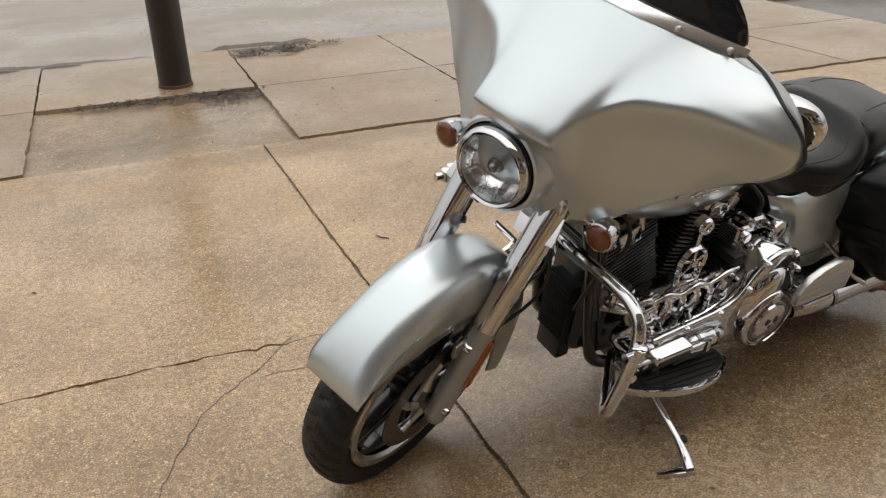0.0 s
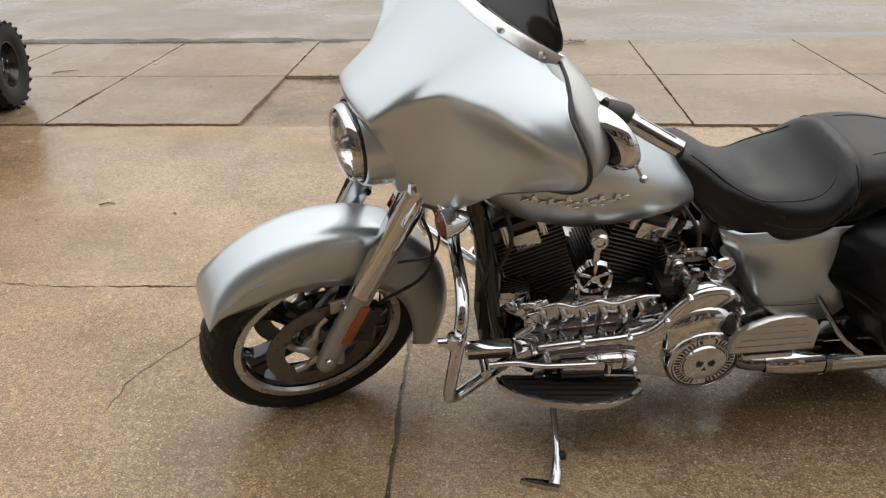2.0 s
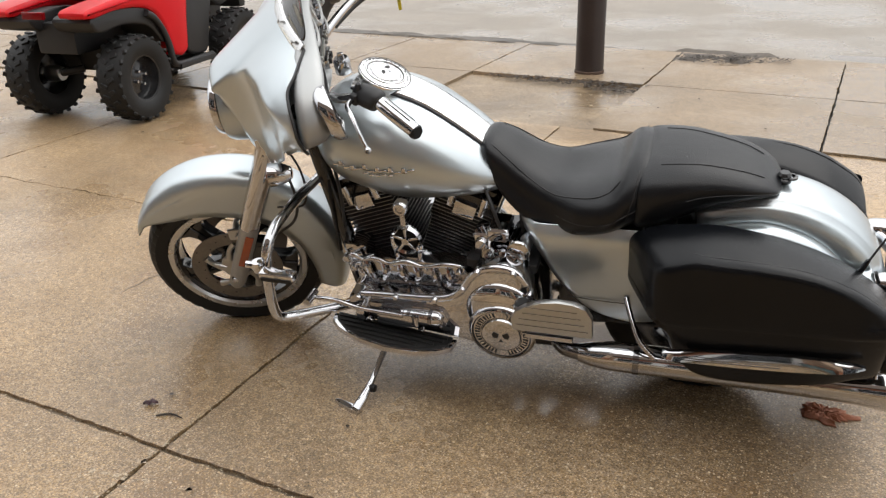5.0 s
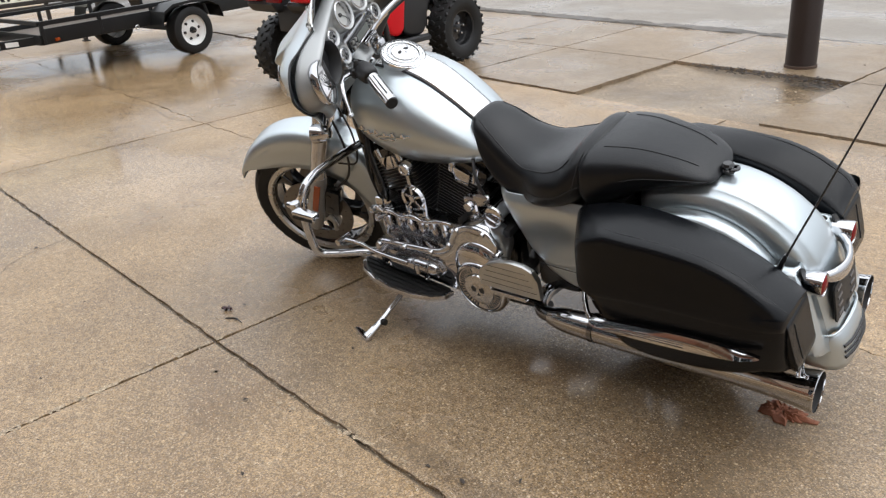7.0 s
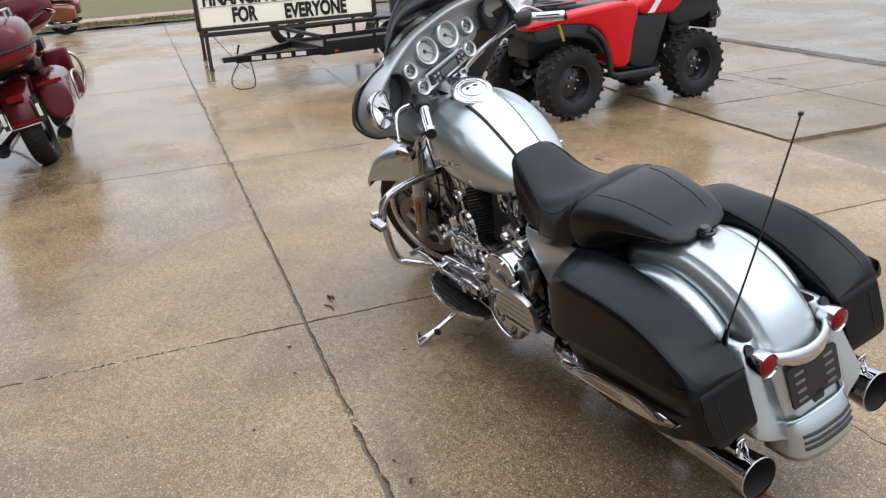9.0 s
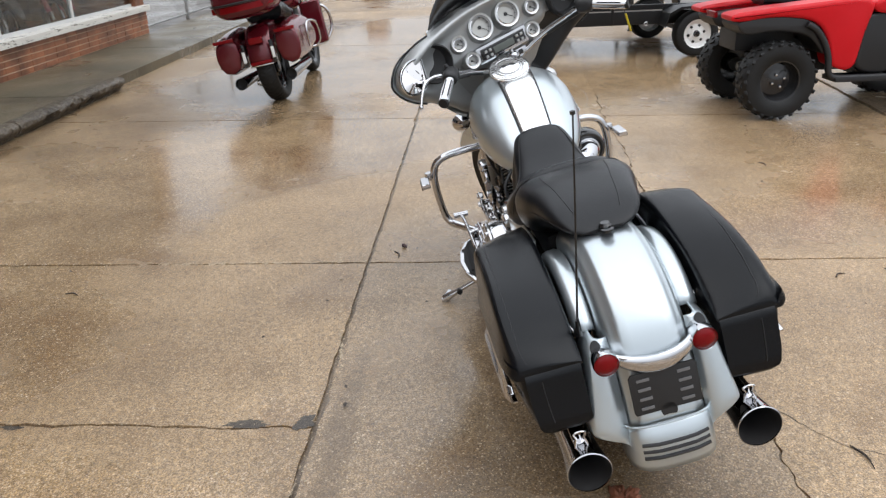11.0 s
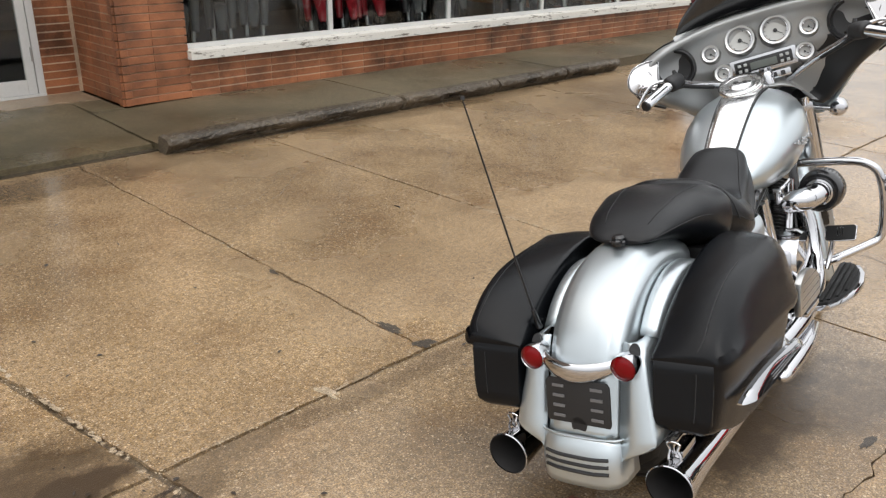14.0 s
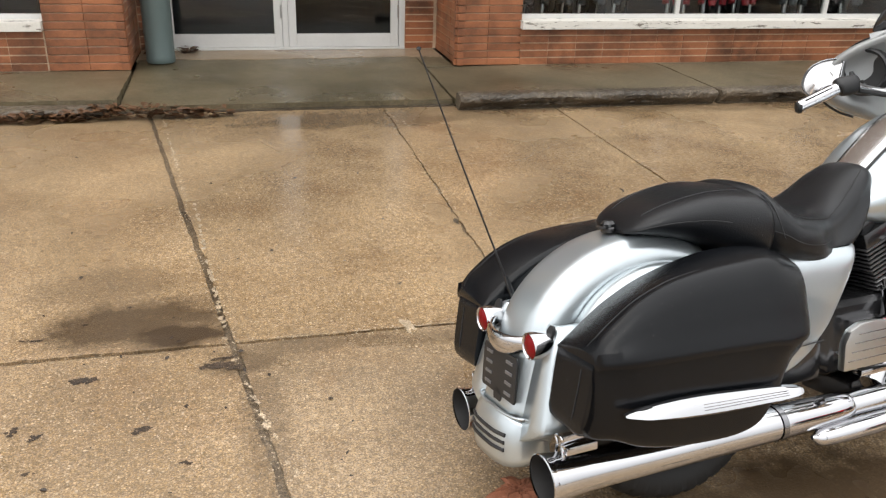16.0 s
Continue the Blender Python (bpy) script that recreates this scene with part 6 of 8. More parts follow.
# crankcase side above the rim, cast with webs
part("case_side", moved(plate(list(reversed([(1.08, .42), (1.085, .475), (1.05, .515), (.98, .528), (.90, .53), (.82, .53), (.745, .528), (.71, .52), (.70, .47), (.76, .44), (.90, .425)])), .07, .016, "Y"), Matrix.Translation((0, .185, 0))), CAST_CHROME, bike, "polished crankcase side")
for i, x in enumerate((1.03, .975, .92, .865, .81, .76)):
    part("case_web", tube([(x + .012, .222, .52), (x, .232, .49), (x + (.010 if i % 2 else -.008), .226, .45)], [.008, .011, .007], 8), CAST_CHROME, bike)
for x in (1.05, .95, .84, .73):
    part("case_bolt", lathe([(0, .238), (.007, .237), (.0095, .230), (.0095, .215)], 10, "Y", (x, 0, .512)), CHROME, bike)
# horn cover
hm = Matrix.Translation((.90, .205, .600))
horn = part("horn_cover", moved(join(lathe([(.050, -.012), (.054, 0), (.048, .012), (.040, .006)], 28, "Y"), lathe([(0, .016), (.012, .014), (.014, 0)], 16, "Y"),
            *[box(.010, .008, .042, (0, 0, 0), .002, 1, Matrix.Rotation(2 * math.pi * i / 5, 4, "Y") @ Matrix.Translation((0, .004, .025))) for i in range(5)],
            tube([(.046, 0, -.015), (.036, 0, -.075)], .008, 8), tube([(-.046, 0, -.015), (-.036, 0, -.075)], .008, 8), tube([(.038, 0, -.075), (-.038, 0, -.075)], .009, 8)), hm), CHROME, bike, "chrome spoked horn cover")
part("horn_bell", moved(dome(.044, -.02, "Y", 24), hm @ Matrix.Translation((0, -.004, 0))), MATT_BLACK, horn)
part("horn_knob", join(lathe([(0, .014), (.010, .015), (.012, .020), (.019, .020), (.025, .014), (.026, .004), (.024, -.012)], 24, "Y", (.902, .205, .722)), box(.018, .02, .08, (.902, .20, .69), .006)), CHROME, horn)
random.seed(11)
part("shift_rod", tube([(1.10, .225, .535), (1.07, .238, .545), (1.045, .235, .528), (1.0, .24, .540), (.95, .245, .530), (.895, .246, .545), (.84, .244, .532), (.77, .24, .545), (.72, .235, .542)], [.005, .010, .006, .009, .006, .011, .006, .009, .005], 10), CHROME, bike)
part("rod_joint", join(tube([(1.10, .23, .53), (1.04, .235, .552)], .008, 10), lathe([(0, .25), (.011, .248), (.013, .238), (.013, .22)], 14, "Y", (1.10, 0, .528)), tube([(1.09, .235, .50), (1.05, .24, .515)], .008, 10), lathe([(0, .255), (.010, .253), (.012, .243), (.012, .225)], 14, "Y", (1.075, 0, .498))), CHROME, bike)
part("shift_lever", join(tube([(1.20, .33, .425), (1.12, .325, .42), (1.04, .32, .395), (.90, .318, .385)], .008, 10), tube([(1.205, .30, .425), (1.205, .365, .428)], .013, 12), tube([(1.03, .32, .40), (1.03, .25, .41)], .010, 10)), CHROME, bike, "chrome heel and toe shift lever")
part("lever_bracket", join(box(.12, .03, .05, (.93, .305, .362), .012), box(.03, .03, .06, (1.05, .30, .36), .008), tube([(.86, .315, .385), (.86, .315, .35)], .011, 10)), CHROME, bike)
part("starter", join(tube([(.545, .09, .600), (.545, .205, .600)], .036, 28), lathe([(0, .216), (.022, .215), (.033, .211), (.036, .203)], 28, "Y", (.545, 0, .600)), box(.085, .14, .05, (.59, .13, .562), .012)), CHROME, bike, "chrome starter housing")
part("solenoid", join(box(.055, .10, .085, (.665, .13, .588), .014, 3), lathe([(0, .196), (.016, .195), (.020, .188), (.020, .17)], 18, "Y", (.665, 0, .60))), CHROME, bike)
part("intake_cover", box(.07, .10, .05, (.615, .13, .625), .018, 3), CHROME, bike)
# black block stands in for the shaded gap below the starter
part("starter_gap_shade", box(.22, .12, .03, (.60, .15, .538), .008), MATT_BLACK, bike)
part("coil_cover", join(box(.09, .10, .06, (1.10, .13, .51), .02), tube([(1.12, .17, .50), (1.06, .22, .46), (1.09, .2, .40)], .012, 10), tube([(1.13, .13, .46), (1.09, .22, .50), (1.02, .2, .52)], .010, 10)), CHROME, bike)
for a, b, c in (((1.18, .07, .86), (1.12, .16, .72), (1.15, .12, .55)), ((.66, .12, .76), (.62, .17, .70), (.60, .15, .60)), ((1.20, .05, .80), (1.17, .14, .66), (1.19, .10, .45))):
    part("cable", tube([a, b, c], .006, 8), MATT_BLACK, bike)
# right side
air = part("air_cleaner", join(tube([(.90, -.09, .625), (.888, -.150, .628), (.900, -.205, .634), (.945, -.238, .640), (1.0, -.246, .642)], [.036, .038, .042, .043, .044], 24), lathe([(.0435, -.006), (.050, -.004), (.054, .004), (.048, .010)], 28, "X", (.985, -.246, .642))), CHROME, bike, "chrome forward intake elbow with round filter")
part("air_filter", lathe([(.046, .012), (.052, .0), (.060, -.004), (.070, -.002), (.078, .010), (.080, .030), (.079, .075), (.070, .088), (.03, .092), (0, .092)], 36, "X", (.985, -.246, .642)), BLACK, air, "round black filter")
for k in range(36):  # pleats of the filter
    a = 2 * math.pi * k / 36
    part("filter_pleat", tube([(1.016, -.246 + .0785 * math.cos(a), .642 + .0785 * math.sin(a)), (1.058, -.246 + .0785 * math.cos(a), .642 + .0785 * math.sin(a))], .0022, 6), RUBBER, air)
part("intake_bracket", join(box(.07, .014, .05, (.875, -.135, .655), .005), tube([(.86, -.12, .66), (.875, -.150, .690), (.93, -.155, .700)], .007, 8), lathe([(0, -.150), (.009, -.148), (.012, -.140), (.012, -.12)], 12, "Y", (.865, 0, .675))), CHROME, air)
part("exhaust_header", tube([(1.05, -.10, .60), (1.12, -.16, .53), (1.09, -.19, .37), (.95, -.225, .28), (.70, -.245, .262), (.44, -.235, .25)], [.030, .030, .034, .036, .036, .036], 18), CHROME, bike, "chrome exhaust pipe shield")
part("exhaust_header", tube([(.75, -.09, .56), (.70, -.150, .48), (.645, -.180, .36), (.56, -.215, .285)], [.026, .028, .030, .032], 18), CHROME, bike)
part("heat_shield", tube([(.72, -.275, .22), (.55, -.285, .21), (.33, -.28, .205), (.28, -.275, .208)], [.02, .028, .026, .006], 14), CHROME, bike)
part("cam_cover", join(lathe([(0, -.20), (.10, -.195), (.115, -.17), (.115, -.10)], 36, "Y", (.93, 0, .40)), box(.32, .06, .12, (.70, -.15, .40), .02)), CHROME, bike)
part("left_crossover", tube([(.40, -.10, .22), (.46, .06, .215), (.44, .16, .230), (.40, .215, .242), (.345, .232, .249)], .026, 16), DARK_CHROME, bike)
pedal_m = Matrix.Translation((1.15, -.282, .437)) @ Matrix.Rotation(radians(-52), 4, "Y") @ Matrix.Rotation(radians(4), 4, "Z")
PAD = [(-.027, -.050), (-.031, -.044), (-.030, .046), (-.024, .055), (.022, .058), (.029, .050), (.029, -.046), (.023, -.054)]
ped = part("brake_pedal", moved(join(plate([(x * 1.09, y * 1.05) for x, y in PAD], .010, .003), tube([(-.02, .03, -.006), (-.07, .045, -.04), (-.13, .06, -.05)], .010, 10)), pedal_m), CHROME, bike, "chrome brake pedal with black pad")
part("pedal_pad", moved(moved(plate(PAD, .010, .003), Matrix.Translation((0, 0, .008))), pedal_m), RUBBER, ped)
for k in (-1, 0, 1):
    part("pedal_stripe", moved(box(.036, .0035, .003, (0, .002 + .009 * k, .0145), .001), pedal_m), CHROME, ped)
# side stand
stand = part("side_stand", tube([(.985, .20, .235), (.994, .29, .205), (1.002, .375, .176), (1.008, .425, .158), (1.018, .470, .140), (1.028, .503, .126)], [.013, .011, .0095, .011, .016, .017], 14), CHROME, bike, "chrome side stand resting on the concrete")
part("stand_foot", moved(plate([(-.014, -.014), (.03, -.013), (.080, -.010), (.094, -.004), (.094, .006), (.03, .013), (-.014, .014)], .018, .006), Matrix.Translation((1.028, .503, .120)) @ Matrix.Rotation(radians(12), 4, "X") @ Matrix.Rotation(radians(-20), 4, "Z")), CHROME, stand, "flat chrome foot of the side stand")
part("stand_bumper", lathe([(0, -.012), (.012, -.01), (.014, 0), (.012, .01), (0, .012)], 14, "X", (.995, .43, .155)), RUBBER, stand)


# ---- the red quad bike ----
def knobby(R, w, rim):
    """A fat off-road tyre with raised blocks."""
    prof = [(rim, -w * .72), (rim + .02, -w * .9), (R - .07, -w), (R - .03, -w * .92), (R - .014, -w * .6), (R - .010, 0)]
    prof = prof + [(r, -y) for r, y in reversed(prof[:-1])]
    bms = []
    n = 22
    for i in range(n):
        for row, y in enumerate((-.80, -.28, .28, .80)):
            a = 2 * math.pi * (i + (.5 if row % 2 else 0)) / n
            r = R - .012 if abs(y) < .5 else R - .030
            m = Matrix.Rotation(-a, 4, "Y") @ Matrix.Translation((r, y * w, 0)) @ Matrix.Rotation(radians(25 if y < 0 else -25), 4, "X") @ Matrix.Rotation(radians(-30 * (y > .5) + 30 * (y < -.5)), 4, "Z")
            bms.append(box(.022, .055, .032, (0, 0, 0), .004, 1, m))
    return lathe(prof, 48, "Y"), join(*bms)


GREY_PLASTIC = shade("dark_grey_plastic", (0.012, 0.012, 0.013), 0.45, 0.0, 0.15, 6.0, 0.1, 200, 0.15)
YELLOW = shade("yellow_tag", (0.72, 0.55, 0.02), 0.5)
atv = thing("quad_bike", pose(-2.71, 4.50, 0, 0, 0, 98), "red four-wheel quad bike with black knobby tyres", "quad bike")
for x, s in ((.69, 1), (.69, -1), (-.69, 1), (-.69, -1)):
    m = Matrix.Translation((x, .41 * s, .312))
    whl = part("wheel", moved(join(lathe([(.155, -.08), (.162, -.075), (.150, -.05), (.14, .02), (.10, .03 * 1), (.06, .03), (.04, .045), (0, .045)] if s > 0 else [(.155, .08), (.162, .075), (.150, .05), (.14, -.02), (.10, -.03), (.06, -.03), (.04, -.045), (0, -.045)], 32, "Y"),
                lathe([(.155, .09 * s), (.165, .092 * s), (.155, .06 * s), (.14, .02 * s)], 32, "Y")), m), BLACK, atv)
    carcass, blocks = knobby(.312, .115, .155)
    part("tyre", moved(carcass, m), RUBBER, whl, "black knobby tyre")
    tagged(part("tread", moved(blocks, m), RUBBER, whl), "raised black rubber tread", kind="stuff")
    for i in range(4):
        a = math.pi / 2 * i + .4
        part("wheel_nut", moved(lathe([(0, .062 * s), (.010, .06 * s), (.012, .03 * s)], 8, "Y", (.052 * math.cos(a), 0, .052 * math.sin(a))), m), CHROME, whl)
    part("hub", moved(lathe([(0, -.16 * s), (.05, -.16 * s), (.06, -.12 * s), (.06, -.04 * s)], 20, "Y"), m), SATIN, whl)


def atv_side(s):
    rear = [(-1.12, .84), (-1.12, .78), (-1.0, .775), (-.85, .80), (-.65, .80), (-.48, .775), (-.38, .72), (-.31, .62), (-.28, .50), (-.25, .40), (-.13, .36), (-.05, .40), (-.03, .52), (-.01, .66), (.03, .80), (.05, .88), (-.02, .93), (-.15, .935), (-.5, .905), (-.9, .87)]
    part("rear_fender", moved(pillow(rear, .24, .035), Matrix.Translation((0, .33 * s, 0))), RED_PLASTIC, atv, "glossy red rear fender")
    front = [(.02, .90), (.05, .81), (.25, .79), (.42, .79), (.48, .835), (.54, .885), (.75, .915), (.95, .895), (1.05, .85), (1.08, .92), (.95, 1.0), (.75, 1.035), (.5, 1.04), (.25, .99)]
    part("front_fender", moved(pillow(front, .24, .035), Matrix.Translation((0, .33 * s, 0))), RED_PLASTIC, atv, "glossy red front fender")
    strip = [(.13, .815), (.20, .815), (.31, .955), (.25, .955)]
    part("stripe", moved(plate(strip if s < 0 else list(reversed(strip)), .006, 0, "Y"), Matrix.Translation((0, .4505 * s, 0))), WHITE, atv, "white stripe")
    pan = [(.0, .82), (-.02, .62), (-.05, .38), (.08, .33), (.25, .33), (.30, .50), (.36, .68), (.41, .82)]
    part("side_panel", moved(pillow(pan, .17, .025), Matrix.Translation((0, .335 * s, 0))), GREY_PLASTIC, atv, "dark grey plastic panel")
    part("front_shroud", moved(pillow([(.40, .84), (.46, .70), (.56, .64), (.70, .68), (.88, .70), (.96, .76), (.98, .90), (.60, .93)], .30, .03), Matrix.Translation((0, .22 * s, 0))), MATT_BLACK, atv)
    part("wheel_arch", moved(pillow([(-1.08, .78), (-1.0, .66), (-.74, .70), (-.46, .66), (-.33, .50), (-.28, .50), (-.32, .66), (-.46, .79), (-.8, .82)], .34, .02), Matrix.Translation((0, .26 * s, 0))), MATT_BLACK, atv)
    arch = [(-.50, .745), (-.42, .70), (-.34, .60), (-.29, .48), (-.27, .36), (-.21, .315), (.0, .31), (.25, .31)]
    part("footwell", join(tube([(x, .445 * s, z) for x, z in arch], .026, 10, 4), box(.48, .22, .04, (.02, .37 * s, .300), .012)), MATT_BLACK, atv, "black footwell edge")
    part("shock", join(tube([(.66, .20 * s, .40), (.60, .16 * s, .76)], .018, 10), *[lathe([(.030, -.006), (.036, 0), (.030, .006)], 14, "Z", (.655 - .0095 * i, (.197 - .0057 * i) * s, .44 + .045 * i)) for i in range(6)]), BLACK, atv)
    part("axle_arm", tube([(-.71, .30 * s, .312), (-.60, .12 * s, .34)], .03, 10), MATT_BLACK, atv)
    part("axle_arm", tube([(.71, .30 * s, .312), (.66, .12 * s, .34)], .025, 10), MATT_BLACK, atv)


both(atv_side)
part("chassis", join(box(1.2, .30, .28, (0, 0, .46), .04), box(.5, .34, .22, (-.70, 0, .62), .03), box(.4, .30, .3, (.70, 0, .62), .03)), MATT_BLACK, atv)
part("seat", rings([oval(*r, 20, 3.0) for r in dense([(.12, .12, .84, .92), (0, .16, .84, .93), (-.3, .17, .84, .93), (-.62, .16, .84, .95), (-.72, .12, .86, .93)], 3)]), LEATHER, atv, "black quad bike seat")
rack = part("rear_rack", tube([(-.62, -.36, .97), (-.64, -.38, .97), (-1.16, -.38, .97), (-1.18, -.36, .97), (-1.18, .36, .97), (-1.16, .38, .97), (-.64, .38, .97), (-.62, .36, .97), (-.62, -.36, .97)], .012, 8), BLACK, atv, "black tubular carrier rack")
for y in (-.18, 0, .18):
    part("rack_bar", tube([(-.62, y, .97), (-1.18, y, .97)], .011, 8), BLACK, rack)
part("rack_crossbar", tube([(-.9, -.38, .97), (-.9, .38, .97)], .011, 8), BLACK, rack)
part("front_bumper", join(box(.10, .50, .30, (1.10, 0, .72), .03), tube([(1.02, -.30, .66), (1.16, -.26, .72), (1.18, 0, .92), (1.16, .26, .72), (1.02, .30, .66)], .016, 10), box(.12, .62, .10, (1.06, 0, .90), .02)), MATT_BLACK, atv, "black front bumper")
part("handlebar", tube([(.42, .36, 1.12), (.50, .2, 1.10), (.52, 0, 1.06), (.50, -.2, 1.10), (.42, -.36, 1.12)], .014, 10), BLACK, atv)
part("tail_lamp", box(.03, .18, .05, (-1.10, 0, .80), .01), RED_LENS, atv)
key_tag = thing("key_tag", BIKE @ STEER @ pose(0.962, -0.462, 1.06), "yellow plastic key tag hanging from the lever", "tag")
part("tag", box(.012, .003, .075, (0, 0, -.05), .001), YELLOW, key_tag)
part("cord", tube([(0, 0, -.012), (.004, 0, .012), (0, 0, .03)], .002, 6), MATT_BLACK, key_tag)

# ---- utility trailer ----
STEEL_BLACK = shade("black_painted_steel", (0.010, 0.0105, 0.011), 0.38, 0.0, 0.25, 4.0, 0.1, 80, 0.1, 0.0, 0.3)
TR = pose(-5.78, 1.40, 0, 0, 0, 100)
trailer = thing("utility_trailer", TR, "black steel utility trailer with white spoked wheels", "trailer")


def bar(a, b, w=.05, h=None):
    """A square steel bar from a to b."""
    a, b = Vector(a), Vector(b)
    d = b - a
    bm = box(d.length, w, h or w, (0, 0, 0), .004, 1)
    q = d.to_track_quat("X", "Z").to_matrix().to_4x4()
    return moved(bm, Matrix.Translation((a + b) / 2) @ q)


part("tongue", join(bar((0, 0, .36), (.86, .50, .40), .06, .08), bar((0, 0, .36), (.86, -.50, .40), .06, .08), box(.22, .07, .06, (-.05, 0, .37), .01), tube([(.02, .0, .42), (.06, .02, .52)], .012, 8)), STEEL_BLACK, trailer, "black trailer tongue with ball coupler")
for i in range(4):
    part("label_plate", moved(box(.12, .003, .045, (0, 0, 0), 0), Matrix.Translation((.20 + .15 * i, -(.20 + .15 * i) * .581 - .036, .369 + .007 * i)) @ Matrix.Rotation(radians(-30.2), 4, "Z")), WHITE, trailer)
part("safety_chain", tube([(.02, -.03, .33), (-.10, -.06, .16), (-.08, -.10, .05), (.10, -.12, .03), (.16, -.10, .10), (.14, -.08, .34)], .007, 8), STEEL_BLACK, trailer)
part("bed", box(2.70, 1.26, .03, (2.205, 0, .375), .004), shade("worn_bed_boards", (0.12, 0.10, 0.085), 0.7, 0, 0.3, 4, 0.2, 50, 0.2), trailer)
for s in (1, -1):
    part("side_panel", box(2.70, .03, .15 if s < 0 else .08, (2.205, .63 * s, .44 if s < 0 else .40), .004), STEEL_BLACK, trailer)
    part("top_rail", bar((.855, .63 * s, .57), (3.55, .63 * s, .57), .04), STEEL_BLACK, trailer)
    for x in (.875, 1.5, 2.12, 2.8, 3.53):
        part("stake", bar((x, .63 * s, .36), (x, .63 * s, .57), .035), STEEL_BLACK, trailer)
    wc = (2.45, .80 * s, .262)
    w = part("wheel", lathe([(.17, -.06 * s), (.175, .06 * s), (.165, .075 * s), (.155, .05 * s), (.11, .03 * s), (.06, .05 * s), (0, .055 * s)], 36, "Y", wc), WHITE, trailer, "white spoked steel wheel")
    part("tyre", lathe([(.165, -.085), (.22, -.095), (.25, -.08), (.262, -.04), (.262, .04), (.25, .08), (.22, .095), (.165, .085)], 40, "Y", wc), RUBBER, w)
    part("hub_cap", lathe([(0, .09 * s), (.03, .085 * s), (.04, .05 * s)], 16, "Y", wc), BLACK, w)
    part("hub_holes", join(*[lathe([(0, .046 * s), (.016, .045 * s), (.016, .03 * s)], 10, "Y", (wc[0] + .095 * math.cos(a), wc[1], wc[2] + .095 * math.sin(a))) for a in (0.2 + math.pi / 3 * i for i in range(6))]), MATT_BLACK, w)
    fen = [(2.05, .38), (2.09, .51), (2.21, .575), (2.45, .59), (2.69, .575), (2.81, .51), (2.85, .38)]
    part("fender", rings([[(x, (.665 + .0) * s, z), (x, .92 * s, z), (x, .92 * s, z - .03), (x, .665 * s, z - .02)] for x, z in fen]), STEEL_BLACK, trailer)
part("front_panel", box(.03, 1.26, .10, (.85, 0, .41), .004), STEEL_BLACK, trailer)
part("front_rail", bar((.855, -.63, .57), (.855, .63, .57), .04), STEEL_BLACK, trailer)
part("axle", bar((2.45, -.80, .262), (2.45, .80, .262), .05), STEEL_BLACK, trailer)
part("side_marker", box(.05, .012, .03, (1.0, -.655, .40), .004), AMBER, trailer, "orange side marker lamp")
part("side_marker", box(.05, .012, .03, (1.0, .655, .40), .004), AMBER, trailer)
for s in (1, -1):
    part("tie_ring", lathe([(.02, -.005), (.028, 0), (.02, .005), (.014, 0)], 14, "Y", (1.9, .66 * s, .37), loop=True), SATIN, trailer)

# ---- letter board sign on its frame ----
SIGN_WHITE = shade("sign_white", (0.80, 0.77, 0.66), 0.4, 0.0, 0.06, 2.0)
_s = SIGN_WHITE.node_tree.nodes["Principled BSDF"]
_s.inputs["Emission Color"].default_value, _s.inputs["Emission Strength"].default_value = (1.0, 0.94, 0.74, 1), 0.30  # lit from inside
LETTER = shade("black_letters", (0.012, 0.012, 0.013), 0.4)
sign = thing("letter_board_sign", pose(-7.75, 1.17, 0), "portable white letter board sign on a dark steel frame", "sign")
FRAME = shade("brown_steel_frame", (0.03, 0.024, 0.02), 0.5, 0, 0.3, 5)
part("board", box(.20, 2.40, 1.20, (-.10, 1.20, 1.18), .01), SIGN_WHITE, sign)
for z in (.82 + .02, 1.07, 1.32, 1.57):
    part("letter_rail", box(.012, 2.36, .010, (.006, 1.20, z)), SATIN, sign)
part("frame_rail", box(.26, 2.52, .05, (-.10, 1.20, .555), .006), FRAME, sign)
part("frame_rail", box(.26, 2.52, .05, (-.10, 1.20, 1.81), .006), FRAME, sign)
for y in (-.035, 2.435):
    part("frame_post", box(.26, .05, 1.26, (-.10, y, 1.18), .006), FRAME, sign)
part("lower_rail", box(.06, 2.5, .06, (0, 1.20, .48), .006), FRAME, sign)
for x, y in ((.0, .04), (-1.30, .04), (.0, 2.40), (-1.30, 2.40)):
    part("leg", join(bar((x, y, 0), (x, y, .58), .05), box(.12, .08, .012, (x, y, .006), .002)), FRAME, sign)
part("lower_rail", box(1.35, .06, .06, (-.65, .04, .50), .006), FRAME, sign)
part("lower_rail", box(1.35, .06, .06, (-.65, 2.40, .50), .006), FRAME, sign)
wsig = part("wheel", lathe([(.17, -.06), (.175, .06), (.165, .075), (.11, .03), (.05, .06), (0, .06)], 32, "X", (-1.95, 1.45, .30)), WHITE, sign, "white trailer wheel")
part("tyre", lathe([(.165, -.085), (.24, -.095), (.285, -.07), (.30, 0), (.285, .07), (.24, .095), (.165, .085)], 36, "X", (-1.95, 1.45, .30)), RUBBER, wsig)
part("axle_beam", bar((-1.95, 1.45, .30), (-1.2, 1.45, .45), .06), FRAME, sign)
part("mast", box(.12, .12, 1.4, (-.6, 2.9, .72), .01), FRAME, sign)
part("cable", tube([(.02, .10, .50), (.25, .30, .22), (.8, .45, .10), (1.5, .40, .20)], .006, 6), MATT_BLACK, sign)


